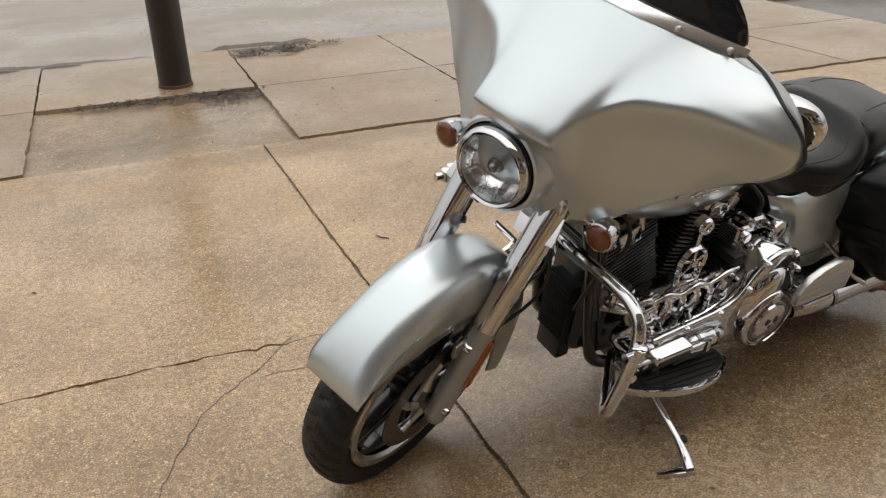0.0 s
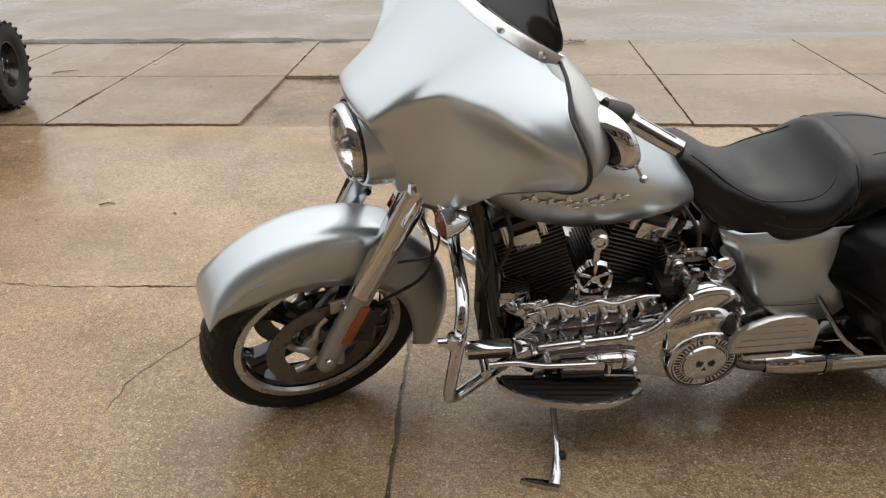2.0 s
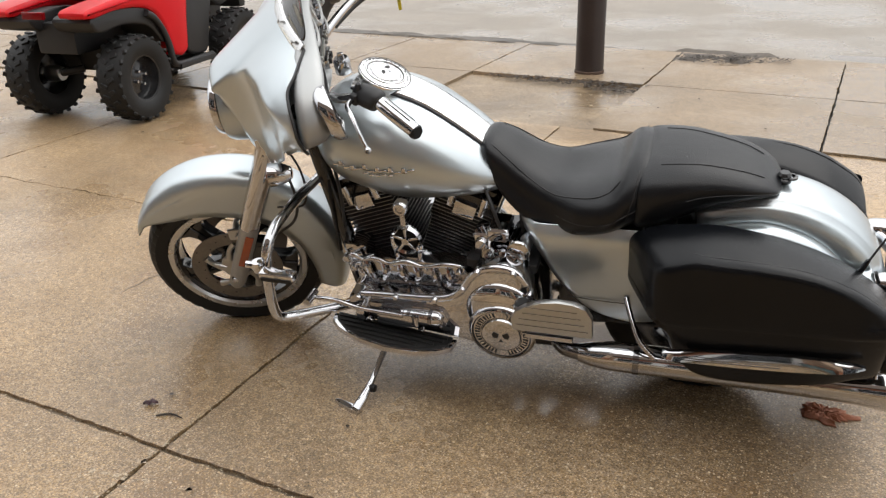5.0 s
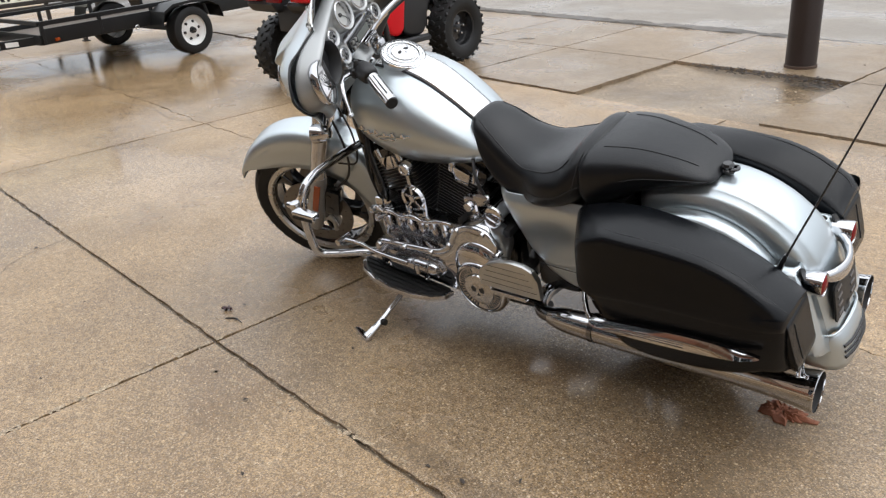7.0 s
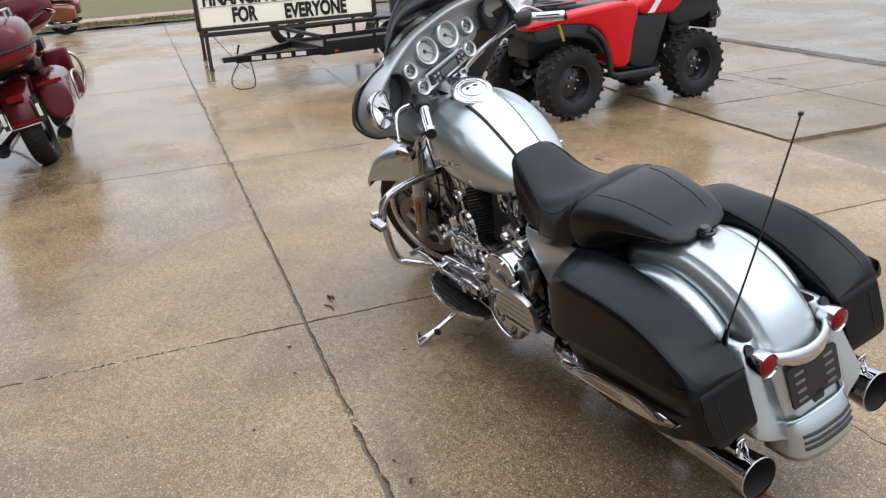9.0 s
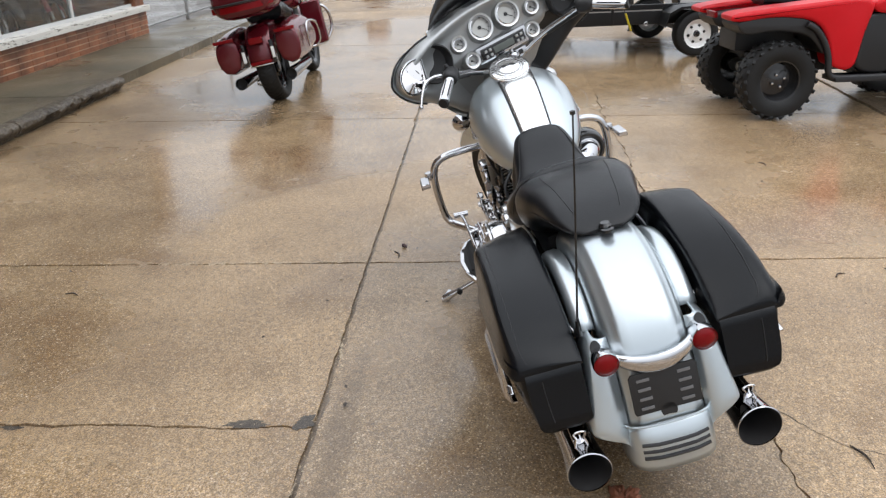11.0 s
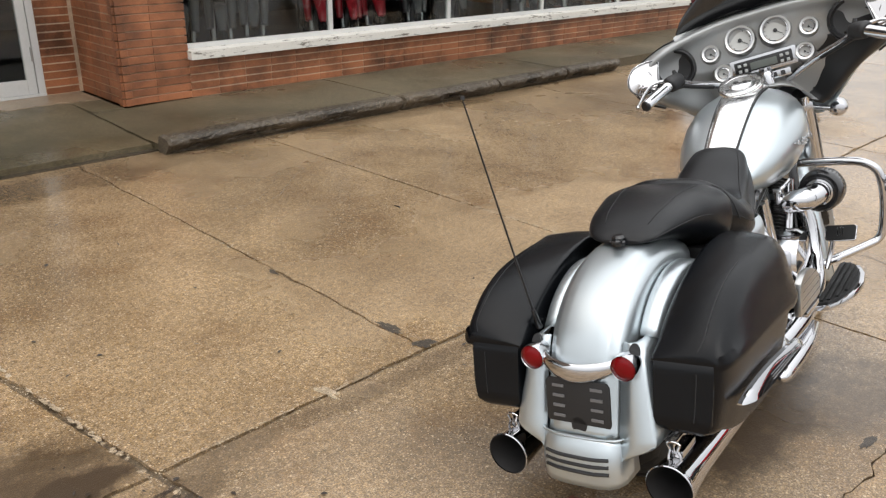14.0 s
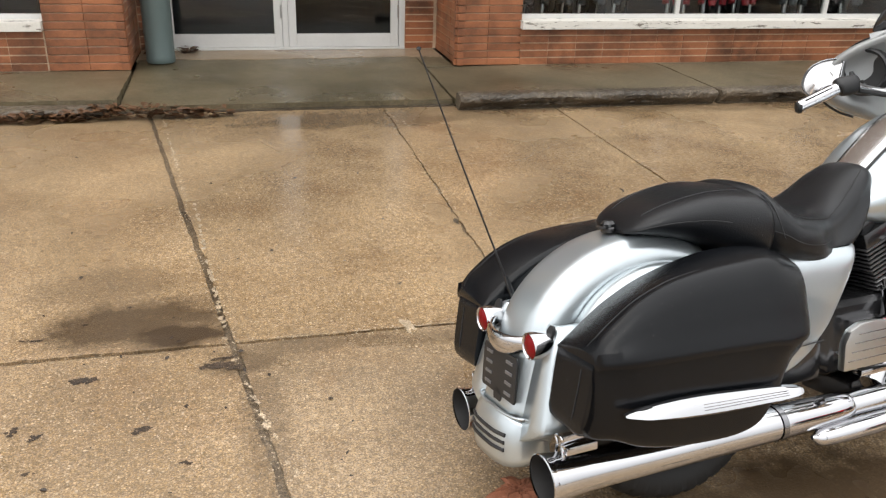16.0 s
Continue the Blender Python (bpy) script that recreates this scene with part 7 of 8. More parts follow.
def lettering(text, y, z, height, width):
    cu = bpy.data.curves.new("letters", "FONT")
    cu.body, cu.size, cu.extrude, cu.align_x, cu.offset = text, height / 0.72, 0.004, "LEFT", 0.012
    tmp = bpy.data.objects.new("letters", cu)
    scene.collection.objects.link(tmp)
    bpy.context.view_layer.update()
    me = bpy.data.meshes.new_from_object(tmp.evaluated_get(bpy.context.evaluated_depsgraph_get()))
    bpy.data.objects.remove(tmp)
    xs = [v.co.x for v in me.vertices]
    lo, k = min(xs), width / (max(xs) - min(xs))
    for v in me.vertices:
        x0, y0, z0 = v.co
        v.co = (0.012 + z0, y + (x0 - lo) * k, z + y0)
    me.materials.clear()
    me.materials.append(LETTER)
    ob = new("lettering", me)
    ob.parent = sign
    ob["label"] = "black block letters"


lettering("FOR", 0.43, .625, .19, .34)
lettering("EVERYONE", 1.15, .615, .19, .88)
lettering("FINANCING", 0.06, .865, .19, 1.02)
lettering("PROGRAMS", 1.22, .865, .19, .98)

# ---- maroon touring motorcycle ----
def wheel_with_spokes(name, parent, material, *size):
    mesh, spokes = cast_wheel(*size)
    w = part(name, mesh, material, parent)
    for spoke in spokes:
        part("spoke", spoke, material, w)


RB = pose(-3.12, -0.44, 0, 0, 0, 181) @ pose(0, 0, 0, -11, 0, 0)
red = thing("touring_motorcycle", RB, "maroon touring motorcycle with top case and chrome rack", "motorcycle")
part("rear_tyre", tyre(0.12, .325, .325, .085, .21), RUBBER, red)
wheel_with_spokes("rear_rim", red, BLACK, 0.12, .325, .215, .06)
part("front_tyre", tyre(1.74, .325, .325, .065, .23), RUBBER, red)
wheel_with_spokes("front_rim", red, BLACK, 1.74, .325, .235, .05)
part("rear_fender", rings(fender_rows([(.15, .76), (-.05, .74), (-.15, .66), (-.20, .55), (-.215, .45), (-.205, .38)], [(-.12, -.14), (-.115, -.03), (-.08, -.004), (0, 0), (.08, -.004), (.115, -.03), (.12, -.14)]), False), MAROON, red, solid=.006)
part("tail_lamp", moved(box(.05, .13, .06, (0, 0, 0), .018, 3), Matrix.Translation((-.215, 0, .615))), RED_LENS, red)
part("fender_lamp", box(.02, .20, .03, (-.225, 0, .415), .008), RED_LENS, red, "red fender tip lamp")
part("fender_chrome", box(.015, .22, .012, (-.225, 0, .39), .004), CHROME, red)
for s in (1, -1):
    rows = []
    for x, t, b in dense([(.52, .62, .42), (.46, .70, .36), (.30, .74, .33), (.0, .73, .33), (-.18, .70, .34), (-.235, .66, .36)], 3):
        rows.append([(x, .17 * s, b), (x, .17 * s, t), (x, .30 * s, t), (x, .39 * s, t - .04), (x, .405 * s, t - .16), (x, .38 * s, b)])
    bag = part("saddlebag", rings(rows), MAROON, red, "glossy maroon hard saddlebag", sub=1)
    part("bag_light", box(.02, .19, .03, (-.245, .29 * s, .665), .008), RED_LENS, bag)
    part("bag_rail", tube([(.42, .40 * s, .40), (.42, .45 * s, .46), (.36, .455 * s, .62), (.10, .44 * s, .66), (.02, .43 * s, .60), (.04, .42 * s, .44)], .011, 10), CHROME, red)
    part("strut", box(.02, .035, .20, (-.235, .135 * s, .50), .005), BLACK, red)
    part("reflector", box(.006, .028, .10, (-.247, .138 * s, .49), .002), WHITE, red)
    part("muffler", tube([(.60, .23 * s, .25), (.10, .24 * s, .26), (-.24, .24 * s, .265)], [.04, .05, .056], 20, 4, False), DARK_CHROME, red)
    part("muffler_bore", lathe([(.054, -.002), (.048, .05), (0, .06)], 20, "X", (-.24, .24 * s, .265)), PIPE_BLACK, red)
    part("fork_leg", tube([(1.74, .115 * s, .30), (1.44, .115 * s, .92)], .034, 14), CHROME, red)
    part("engine_guard", tube([(1.22, .10 * s, .78), (1.26, .38 * s, .70), (1.32, .42 * s, .50), (1.26, .33 * s, .34), (1.15, .12 * s, .32)], .016, 12), CHROME, red)
    part("leg_shield", box(.10, .22, .45, (1.22, .26 * s, .56), .04, 3), MAROON, red)
    part("armrest", box(.26, .08, .10, (.28, .27 * s, .92), .03, 3), LEATHER, red)
tp_case = part("top_case", rings([oval(*r, 24, 3.2) for r in dense([(.22, .22, .92, 1.16), (.16, .27, .86, 1.20), (0, .30, .82, 1.22), (-.22, .29, .82, 1.20), (-.34, .25, .85, 1.15), (-.37, .18, .90, 1.08)], 3)]), MAROON, red, "maroon top case with red lamp band")
part("case_lamp", rings([[(x, y, z) for x, y, z in ((-.30, -.285, .91), (-.30, -.285, .96), (-.30, -.275, .96))], [(-.385, -.16, .90), (-.385, -.16, .95), (-.37, -.16, .95)], [(-.395, .0, .90), (-.395, 0, .95), (-.38, 0, .95)], [(-.385, .16, .90), (-.385, .16, .95), (-.37, .16, .95)], [(-.30, .285, .91), (-.30, .285, .96), (-.30, .275, .96)]]), RED_LENS, tp_case, "red lamp band")
part("case_trim", tube([(.1, -.30, .975), (-.28, -.285, .975), (-.385, -.15, .97), (-.398, 0, .97), (-.385, .15, .97), (-.28, .285, .975), (.1, .30, .975)], .010, 8), MATT_BLACK, tp_case)
part("carrier_rack", join(tube([(.12, -.20, 1.26), (-.26, -.20, 1.25), (-.30, 0, 1.25), (-.26, .20, 1.25), (.12, .20, 1.26)], .010, 10), *[tube([(x, y, 1.18), (x, y, 1.26)], .008, 8) for x in (.08, -.22) for y in (-.20, .20)], tube([(.1, 0, 1.255), (-.29, 0, 1.25)], .008, 8)), CHROME, red, "chrome carrier rack on the top case")
part("backrest", box(.08, .42, .26, (.30, 0, 1.06), .04, 3), LEATHER, red)
part("seat", rings([oval(*r, 20, 3.0) for r in dense([(.98, .08, .72, .84), (.8, .17, .68, .80), (.6, .2, .68, .82), (.45, .18, .70, .92), (.3, .18, .72, .92)], 3)]), LEATHER, red)
part("tank", rings([oval(*r, 20, 2.4) for r in dense([(1.42, .08, .76, .95), (1.3, .16, .72, 1.03), (1.15, .18, .71, 1.03), (.98, .12, .77, .92), (.92, .04, .81, .85)], 3)]), MAROON, red)
part("engine", join(box(.5, .26, .30, (1.08, 0, .42), .05), box(.18, .22, .28, (1.2, 0, .62), .02, 2, None), box(.18, .22, .28, (.98, 0, .62), .02)), MATT_BLACK, red)
part("side_cover", box(.30, .36, .22, (.72, 0, .56), .04, 3), MAROON, red)
part("fairing", rings([oval(*r, 24, 2.6) for r in dense([(1.36, .40, 1.0, 1.30), (1.46, .38, .96, 1.30), (1.58, .28, .92, 1.24), (1.68, .14, .90, 1.12)], 3)]), MAROON, red, sub=1)
part("windshield", rings([[(1.50 - .22 * t, y * (1 - .25 * t), 1.28 + .30 * t) for t in (0, .5, 1)] for y in (-.30, -.15, 0, .15, .30)], False), SMOKE, red, solid=.005)
part("front_fender", rings([[(1.74 + r * math.cos(a), y, .325 + r * math.sin(a)) for y, r in ((-.09, .27), (-.088, .36), (-.04, .392), (.04, .392), (.088, .36), (.09, .27))] for a in (radians(20 + 12 * i) for i in range(15))], False), MAROON, red, solid=.006)
part("handlebar", tube([(1.0, .42, 1.10), (1.2, .3, 1.12), (1.36, 0, 1.02), (1.2, -.3, 1.12), (1.0, -.42, 1.10)], .016, 10), CHROME, red)
part("side_stand", tube([(1.0, .18, .24), (1.0, .33, .14), (1.02, .47, .105)], .012, 8), BLACK, red)

# ---- far copper and black motorcycle ----
COPPER = shade("copper_paint", (0.22, 0.075, 0.03), 0.25, 0.4, 0.15, 4, 0, 200, 0, 0.8)
FB = pose(-16.1, -1.3, 0, 0, 0, 262) @ pose(0, 0, 0, -9, 0, 0)
far = thing("touring_motorcycle", FB, "copper and black touring motorcycle parked by the grass verge", "motorcycle")
part("rear_tyre", lathe([(.2, -.07), (.29, -.085), (.325, -.03), (.325, .03), (.29, .085), (.2, .07)], 36, "Y", (0, 0, .325)), RUBBER, far)
part("front_tyre", lathe([(.2, -.05), (.29, -.065), (.325, -.02), (.325, .02), (.29, .065), (.2, .05)], 36, "Y", (1.65, 0, .325)), RUBBER, far)
wheel_with_spokes("rear_rim", far, SATIN, 0, .325, .215, .05)
wheel_with_spokes("front_rim", far, SATIN, 1.65, .325, .215, .04)
part("top_case", rings([oval(*r, 20, 3.4) for r in dense([(.15, .24, .86, 1.16), (0, .28, .80, 1.18), (-.25, .27, .80, 1.16), (-.36, .20, .86, 1.08)], 3)]), COPPER, far)
for s in (1, -1):
    part("saddlebag", rings([oval(*r, 18, 3.4, 0, .27 * s) for r in dense([(.30, .08, .42, .68), (.2, .11, .36, .72), (-.2, .11, .36, .70), (-.36, .08, .40, .64)], 3)]), COPPER, far)
    part("exhaust_pipe", tube([(1.05, .16 * s, .30), (.5, .23 * s, .27), (-.35, .24 * s, .27)], .045, 14), CHROME, far)
    part("engine_cover", lathe([(0, .25 * s), (.10, .24 * s), (.14, .18 * s), (.14, .05 * s)], 24, "Y", (.85, 0, .46)), CHROME, far)
    part("fork_leg", tube([(1.65, .1 * s, .31), (1.38, .1 * s, .88)], .032, 12), CHROME, far)
part("seat", rings([oval(*r, 18, 3.0) for r in dense([(.85, .14, .66, .80), (.55, .19, .66, .80), (.3, .18, .68, .90), (.12, .16, .70, .90)], 3)]), LEATHER, far)
part("tank", rings([oval(*r, 18, 2.4) for r in dense([(1.28, .08, .74, .94), (1.1, .17, .70, 1.02), (.9, .13, .74, .94), (.8, .05, .78, .84)], 3)]), BLACK, far)
part("fairing", rings([oval(*r, 20, 2.6) for r in dense([(1.25, .40, .70, 1.25), (1.42, .36, .74, 1.28), (1.58, .20, .82, 1.12)], 3)]), BLACK, far)
part("engine_block", box(.6, .3, .36, (.85, 0, .46), .05), MATT_BLACK, far)
part("side_stand", tube([(.7, .16, .22), (.72, .30, .12), (.74, .42, .075)], .012, 8), BLACK, far)


# ---- verge and path beyond the lot ----
GRASS = shade("winter_grass", (0.115, 0.10, 0.035), 0.9, 0, 0.35, 3.0, 0.4, 60, 0.5)
PATH = shade("pink_path", (0.36, 0.24, 0.19), 0.7, 0, 0.12, 1.5, 0.1, 40, 0.2)
structure("verge", bumpy_sheet(-19.0, -17.6, -14, 9, -0.01, 0.35, 0.03, 1.4, 0.02), GRASS, "strip of worn brown-green grass", True)
structure("path", box(1.6, 24, 0.06, (-19.9, -2.5, -0.035)), PATH, "pinkish concrete footpath beyond the grass")
structure("lawn", bumpy_sheet(-60, -20.7, -40, 7.6, -0.01, 1.6, 0.05, 0.5), GRASS, "winter lawn beyond the path", True)


def blades(n, x0, x1, y0, y1, h, seed):
    random.seed(seed)
    vs, fs = [], []
    for _ in range(n):
        x, y = random.uniform(x0, x1), random.uniform(y0, y1)
        a, hh, w = random.uniform(0, 6.28), h * random.uniform(.5, 1.3), .008
        dx, dy = math.cos(a), math.sin(a)
        k = len(vs)
        vs += [(x - dy * w, y + dx * w, -.01), (x + dy * w, y - dx * w, -.01), (x + dx * hh * .5, y + dy * hh * .5, hh)]
        fs.append((k, k + 1, k + 2))
    me = bpy.data.meshes.new("grass")
    me.from_pydata(vs, [], fs)
    me.materials.append(GRASS)
    return tagged(new("grass", me), "short worn winter grass blades", "grass", kind="stuff")


blades(9000, -19.0, -17.6, -8, 6, .06, 3)

# chain-link fence beyond the shop's corner
GALV = shade("galvanised_wire", (0.38, 0.38, 0.37), 0.45, 0.8, 0.15, 8)
fence = thing("chain_link_fence", pose(0, 0, 0), "grey chain-link fence panel beside the shop corner", "fence")
for x in (-8.4, -10.45, -12.5):
    part("post", lathe([(0, 0), (.03, 0), (.03, 1.8), (0, 1.82)], 14, "Z", (x, -3.95, 0)), GALV, fence)
part("top_rail", tube([(-8.4, -3.95, 1.76), (-12.5, -3.95, 1.76)], .02, 10), GALV, fence)
part("bottom_rail", tube([(-8.4, -3.95, .10), (-12.5, -3.95, .10)], .015, 10), GALV, fence)
vs, fs = [], []
for sgn in (1, -1):
    for i in range(96):
        x = -8.4 - 4.1 * i / 64 + (1.7 if sgn < 0 else 0)
        a, b = Vector((x, -3.95, .10)), Vector((x - sgn * 1.66, -3.95, 1.76))
        lo, hi = -12.5, -8.4
        if max(a.x, b.x) > hi or min(a.x, b.x) < lo:
            continue
        k = len(vs)
        vs += [a + Vector((.003, 0, 0)), a - Vector((.003, 0, 0)), b - Vector((.003, 0, 0)), b + Vector((.003, 0, 0)), a + Vector((0, .004, 0)), b + Vector((0, .004, 0))]
        fs += [(k, k + 1, k + 2, k + 3), (k, k + 4, k + 5, k + 3), (k + 1, k + 4, k + 5, k + 2)]
me = bpy.data.meshes.new("wire_mesh")
me.from_pydata([tuple(v) for v in vs], [], fs)
me.materials.append(GALV)
wm = new("wire_mesh", me)
wm.parent = fence

# ---- shop details ----
BIN = shade("grey_green_bin", (0.10, 0.135, 0.13), 0.4, 0.1, 0.12, 4, 0.05, 90, 0.1)
bin_ = thing("waste_bin", pose(4.02, -3.93, TOPZ), "grey-green cylindrical waste bin beside the door", "bin")
part("drum", lathe([(0, 0), (.118, 0), (.124, .012), (.124, .05), (.121, .06), (.124, .30), (.126, .80), (.12, .80), (.118, .02)], 40), BIN, bin_)
part("rim", lathe([(.117, .79), (.131, .795), (.131, .825), (.117, .83)], 40, loop=True), BLACK, bin_)
GREYFEN = shade("grey_fender_plastic", (0.09, 0.10, 0.105), 0.35, 0, 0.1, 5)
REDFEN = shade("red_fender_plastic", (0.42, 0.02, 0.03), 0.3, 0, 0.1, 5, 0, 200, 0, 0.4)


def display_bike(x, y, colour, word, turn):
    """A small motorcycle standing inside the window, seen from its front."""
    t = thing("display_motorcycle", pose(x, y, .13, 0, 0, turn), f"{word} motorcycle standing inside the shop window", "motorcycle", "motorcycles in the window")
    part("tyre", lathe([(.22, -.035), (.29, -.045), (.32, 0), (.29, .045), (.22, .035)], 28, "Y", (0, 0, .32)), RUBBER, t)
    part("rim", lathe([(.225, -.03), (.215, 0), (.225, .03)], 28, "Y", (0, 0, .32)), SATIN, t)
    rows = []
    for a, w in ((20, .03), (40, .055), (70, .065), (100, .065), (130, .05), (150, .03)):
        r, a = .365, radians(a)
        rows.append([(r * math.cos(a), -w, .32 + r * math.sin(a) - .02), (r * math.cos(a) * 1.03, -w * .5, .32 + r * math.sin(a) * 1.03), (r * math.cos(a) * 1.03, w * .5, .32 + r * math.sin(a) * 1.03), (r * math.cos(a), w, .32 + r * math.sin(a) - .02)])
    part("fender", rings(rows, False), colour, t, solid=.005, sub=1)
    for s in (1, -1):
        part("fork_leg", tube([(0, .08 * s, .32), (-.25, .08 * s, .92)], .022, 10), SATIN, t)
        part("fork_shroud", tube([(-.03, .105 * s, .42), (-.16, .11 * s, .72)], [.035, .05], 12), colour, t)
        part("turn_signal", lathe([(0, .03), (.02, .02), (.025, 0), (0, -.02)], 12, "X", (-.10, .16 * s, .80)), AMBER, t)
    part("headlamp", lathe([(.0, .03), (.06, .02), (.075, -.02), (.05, -.08), (0, -.09)], 20, "X", (-.12, 0, .86)), BLACK, t)
    part("tank", rings([oval(*r, 14, 2.4) for r in ((-.30, .06, .75, .90), (-.42, .13, .72, .98), (-.60, .13, .72, .96), (-.78, .07, .74, .86))]), colour, t)
    part("engine", box(.36, .24, .34, (-.58, 0, .45), .05), MATT_BLACK, t)
    part("rear_tyre", lathe([(.2, -.05), (.27, -.06), (.30, 0), (.27, .06), (.2, .05)], 24, "Y", (-1.25, 0, .30)), RUBBER, t)
    part("seat", box(.6, .2, .08, (-1.0, 0, .80), .03), LEATHER, t)
    return t


bikes = [display_bike(.42, -4.35, GREYFEN, "grey", 62), display_bike(-1.15, -4.35, REDFEN, "red", 62)]
for i, x in enumerate((.02, -.38, -2.55, -3.3, -4.6, -5.6)):
    copy_thing(bikes[0], pose(x, -4.35 - .05 * (i % 2), .13, 0, 0, 62 - 4 * (i % 3)))
for i, x in enumerate((-1.55, -1.95, -6.6)):
    copy_thing(bikes[1], pose(x, -4.32 - .06 * (i % 2), .13, 0, 0, 60 + 3 * i))

# ---- leaves, rag, twigs and specks ----
SPECK = shade("dark_specks", (0.035, 0.025, 0.018), 0.6, 0, 0.4, 20)
LEAF = shade("wet_brown_leaves", (0.12, 0.058, 0.026), 0.45, 0, 0.4, 9, 0.3, 60, 0.2, random=0.3)


def litter(name, n, spots, size, seed, material, label, category, lift=.006):
    """Many small curled leaves or chips strewn about given spots (x, y, rx, ry, z)."""
    random.seed(seed)
    vs, fs = [], []
    for _ in range(n):
        x, y, rx, ry, z = random.choice(spots)
        a, r = random.uniform(0, 6.28), math.sqrt(random.random())
        px, py = x + rx * r * math.cos(a), y + ry * r * math.sin(a)
        s = size * random.uniform(.4, 1.3)
        b, c = random.uniform(0, 6.28), random.uniform(.35, .7)
        u, v = Vector((math.cos(b), math.sin(b), random.uniform(-.25, .25))), Vector((-math.sin(b), math.cos(b), random.uniform(-.3, .3)))
        o = Vector((px, py, z + lift * random.random() + .002))
        curl = Vector((0, 0, s * random.uniform(.05, .3)))
        k = len(vs)
        vs += [o - u * s, o - u * .3 * s + v * c * s + curl, o + u * .5 * s + v * c * .8 * s + curl * .6, o + u * s, o + u * .4 * s - v * c * s + curl, o - u * .4 * s - v * c * .8 * s + curl * .7, o]
        fs += [(k, k + 6, k + 1), (k + 1, k + 6, k + 2), (k + 2, k + 6, k + 3), (k + 3, k + 6, k + 4), (k + 4, k + 6, k + 5), (k + 5, k + 6, k)]
    me = bpy.data.meshes.new(name)
    me.from_pydata([tuple(v) for v in vs], [], fs)
    me.materials.append(material)
    return tagged(new(name, me), label, category, kind="stuff")


litter("leaf_litter", 700, [(4.9, -2.27, .5, .05, 0), (4.45, -2.32, .4, .08, 0.01), (4.1, -2.33, .3, .08, .03), (3.7, -2.33, .3, .035, .0), (5.5, -2.27, .5, .05, 0)], .034, 4, LEAF, "brown wet leaves gathered along the kerb", "leaves", .07)
litter("leaf_litter", 120, [(3.82, -4.36, .10, .06, TOPZ), (4.12, -4.3, .08, .08, TOPZ)], .03, 6, LEAF, "brown leaves blown against the shop door", "leaves", .05)
litter("leaf_mould", 1600, [(.3, 6.14, .75, .08, 0), (.75, 6.02, .25, .13, -.01), (.2, 6.10, .5, .09, 0), (1.3, 7.3, .35, .18, .02), (1.6, 7.45, .4, .15, .02)], .014, 8, SPECK, "dark leaf mould and grit along the slab edge", "leaf mould", .02)
litter("kerb_grit", 260, [(1.2, -2.22, .45, .03, 0), (.3, -2.22, .5, .03, 0), (-1.1, -2.23, .6, .03, 0), (-2.6, -2.24, .7, .03, 0)], .010, 9, LEAF, "small leaf crumbs under the broken kerb", "leaf crumbs", .01)
CHIP = shade("pale_aggregate_chips", (0.42, 0.34, 0.24), 0.5, 0, 0.35, 40, 0.2, 200)
edges = []
for j, along in ((jx["e"], 0), (jx["g"], 0), (jx["f"], 0), (jy["mid"], 1), (jy["lot"], 1)):
    a, b = ((-2.3, 1.0) if j is jx["f"] else (-2.3, 4.8)) if not along else (-6.0, 3.6)
    for i in range(int((b - a) / .12)):
        t = a + .12 * i
        edges.append((t, j(t), .07, .032, -.001) if along else (j(t), t, .032, .07, -.001))
litter("aggregate_chips", 3000, edges, .0042, 15, CHIP, "pale stone chips crumbled along the joints", "stone chips", .004)
litter("gravel", 260, [(.2, 5.4, .7, .55, -.018), (.55, 5.5, .4, .6, -.018), (-.3, 5.3, .3, .45, -.018)], .009, 17, CHIP, "small gravel in the dirt patch", "gravel", .01)
litter("ground_specks", 260, [(0, 1.5, 4, 4, 0), (2.5, -.5, 2.5, 1.8, 0), (4.0, 1.6, 1.0, 1.0, 0), (-3, 1.5, 3.5, 3, 0), (0, 6, 3, 1.4, .012)], .010, 12, SPECK, "small dark leaf bits strewn on the concrete", "leaf bits")
RAG = shade("rust_red_rag", (0.24, 0.085, 0.042), 0.75, 0, 0.3, 14, 0.3, 160, 0.5)
rows = []
for i in range(9):
    row = []
    for j in range(48):
        a, q = 2 * math.pi * j / 48, (i + .3) / 8.3
        edge_r = .115 * (.62 + .75 * abs(noise.noise((math.cos(a) * 1.6, math.sin(a) * 1.6, 4))) + .45 * noise.noise((math.cos(a) * 5, math.sin(a) * 5, 2)))
        x, y = q * edge_r * math.cos(a) * 1.5, q * edge_r * math.sin(a)
        h = .010 + .034 * abs(noise.noise((x * 32, y * 40, 1))) + .014 * noise.noise((x * 90, y * 90, 4))
        row.append((x, y, max(.002, h * min(1, (1 - q) * 3 + .1))))
    rows.append(row)
rag = part("rag", rings(rows, True, False), RAG, None, "", solid=.003)
tagged(rag, "crumpled rust-red rag lying on wet concrete", "rag")
rag.matrix_world = pose(2.60, 2.0, 0.001, 0, 0, 12) @ Matrix.Diagonal((.55, .55, .55, 1))
leaf = part("dry_leaf", rings([[(.034 * u, .022 * v * (1 - abs(u) ** 1.5), .004 + .016 * abs(v) + .008 * math.sin(6 * u)) for v in (-1, -.5, 0, .5, 1)] for u in (-1, -.6, -.2, .2, .6, 1)], False), shade("purple_brown_leaf", (.06, .025, .03), .5, 0, .3, 20), None, "", solid=.001)
tagged(leaf, "curled purple-brown leaf on the concrete", "leaf")
leaf.matrix_world = pose(.615, 1.143, .001, 0, 0, 40) @ Matrix.Diagonal((.7, .7, .6, 1))
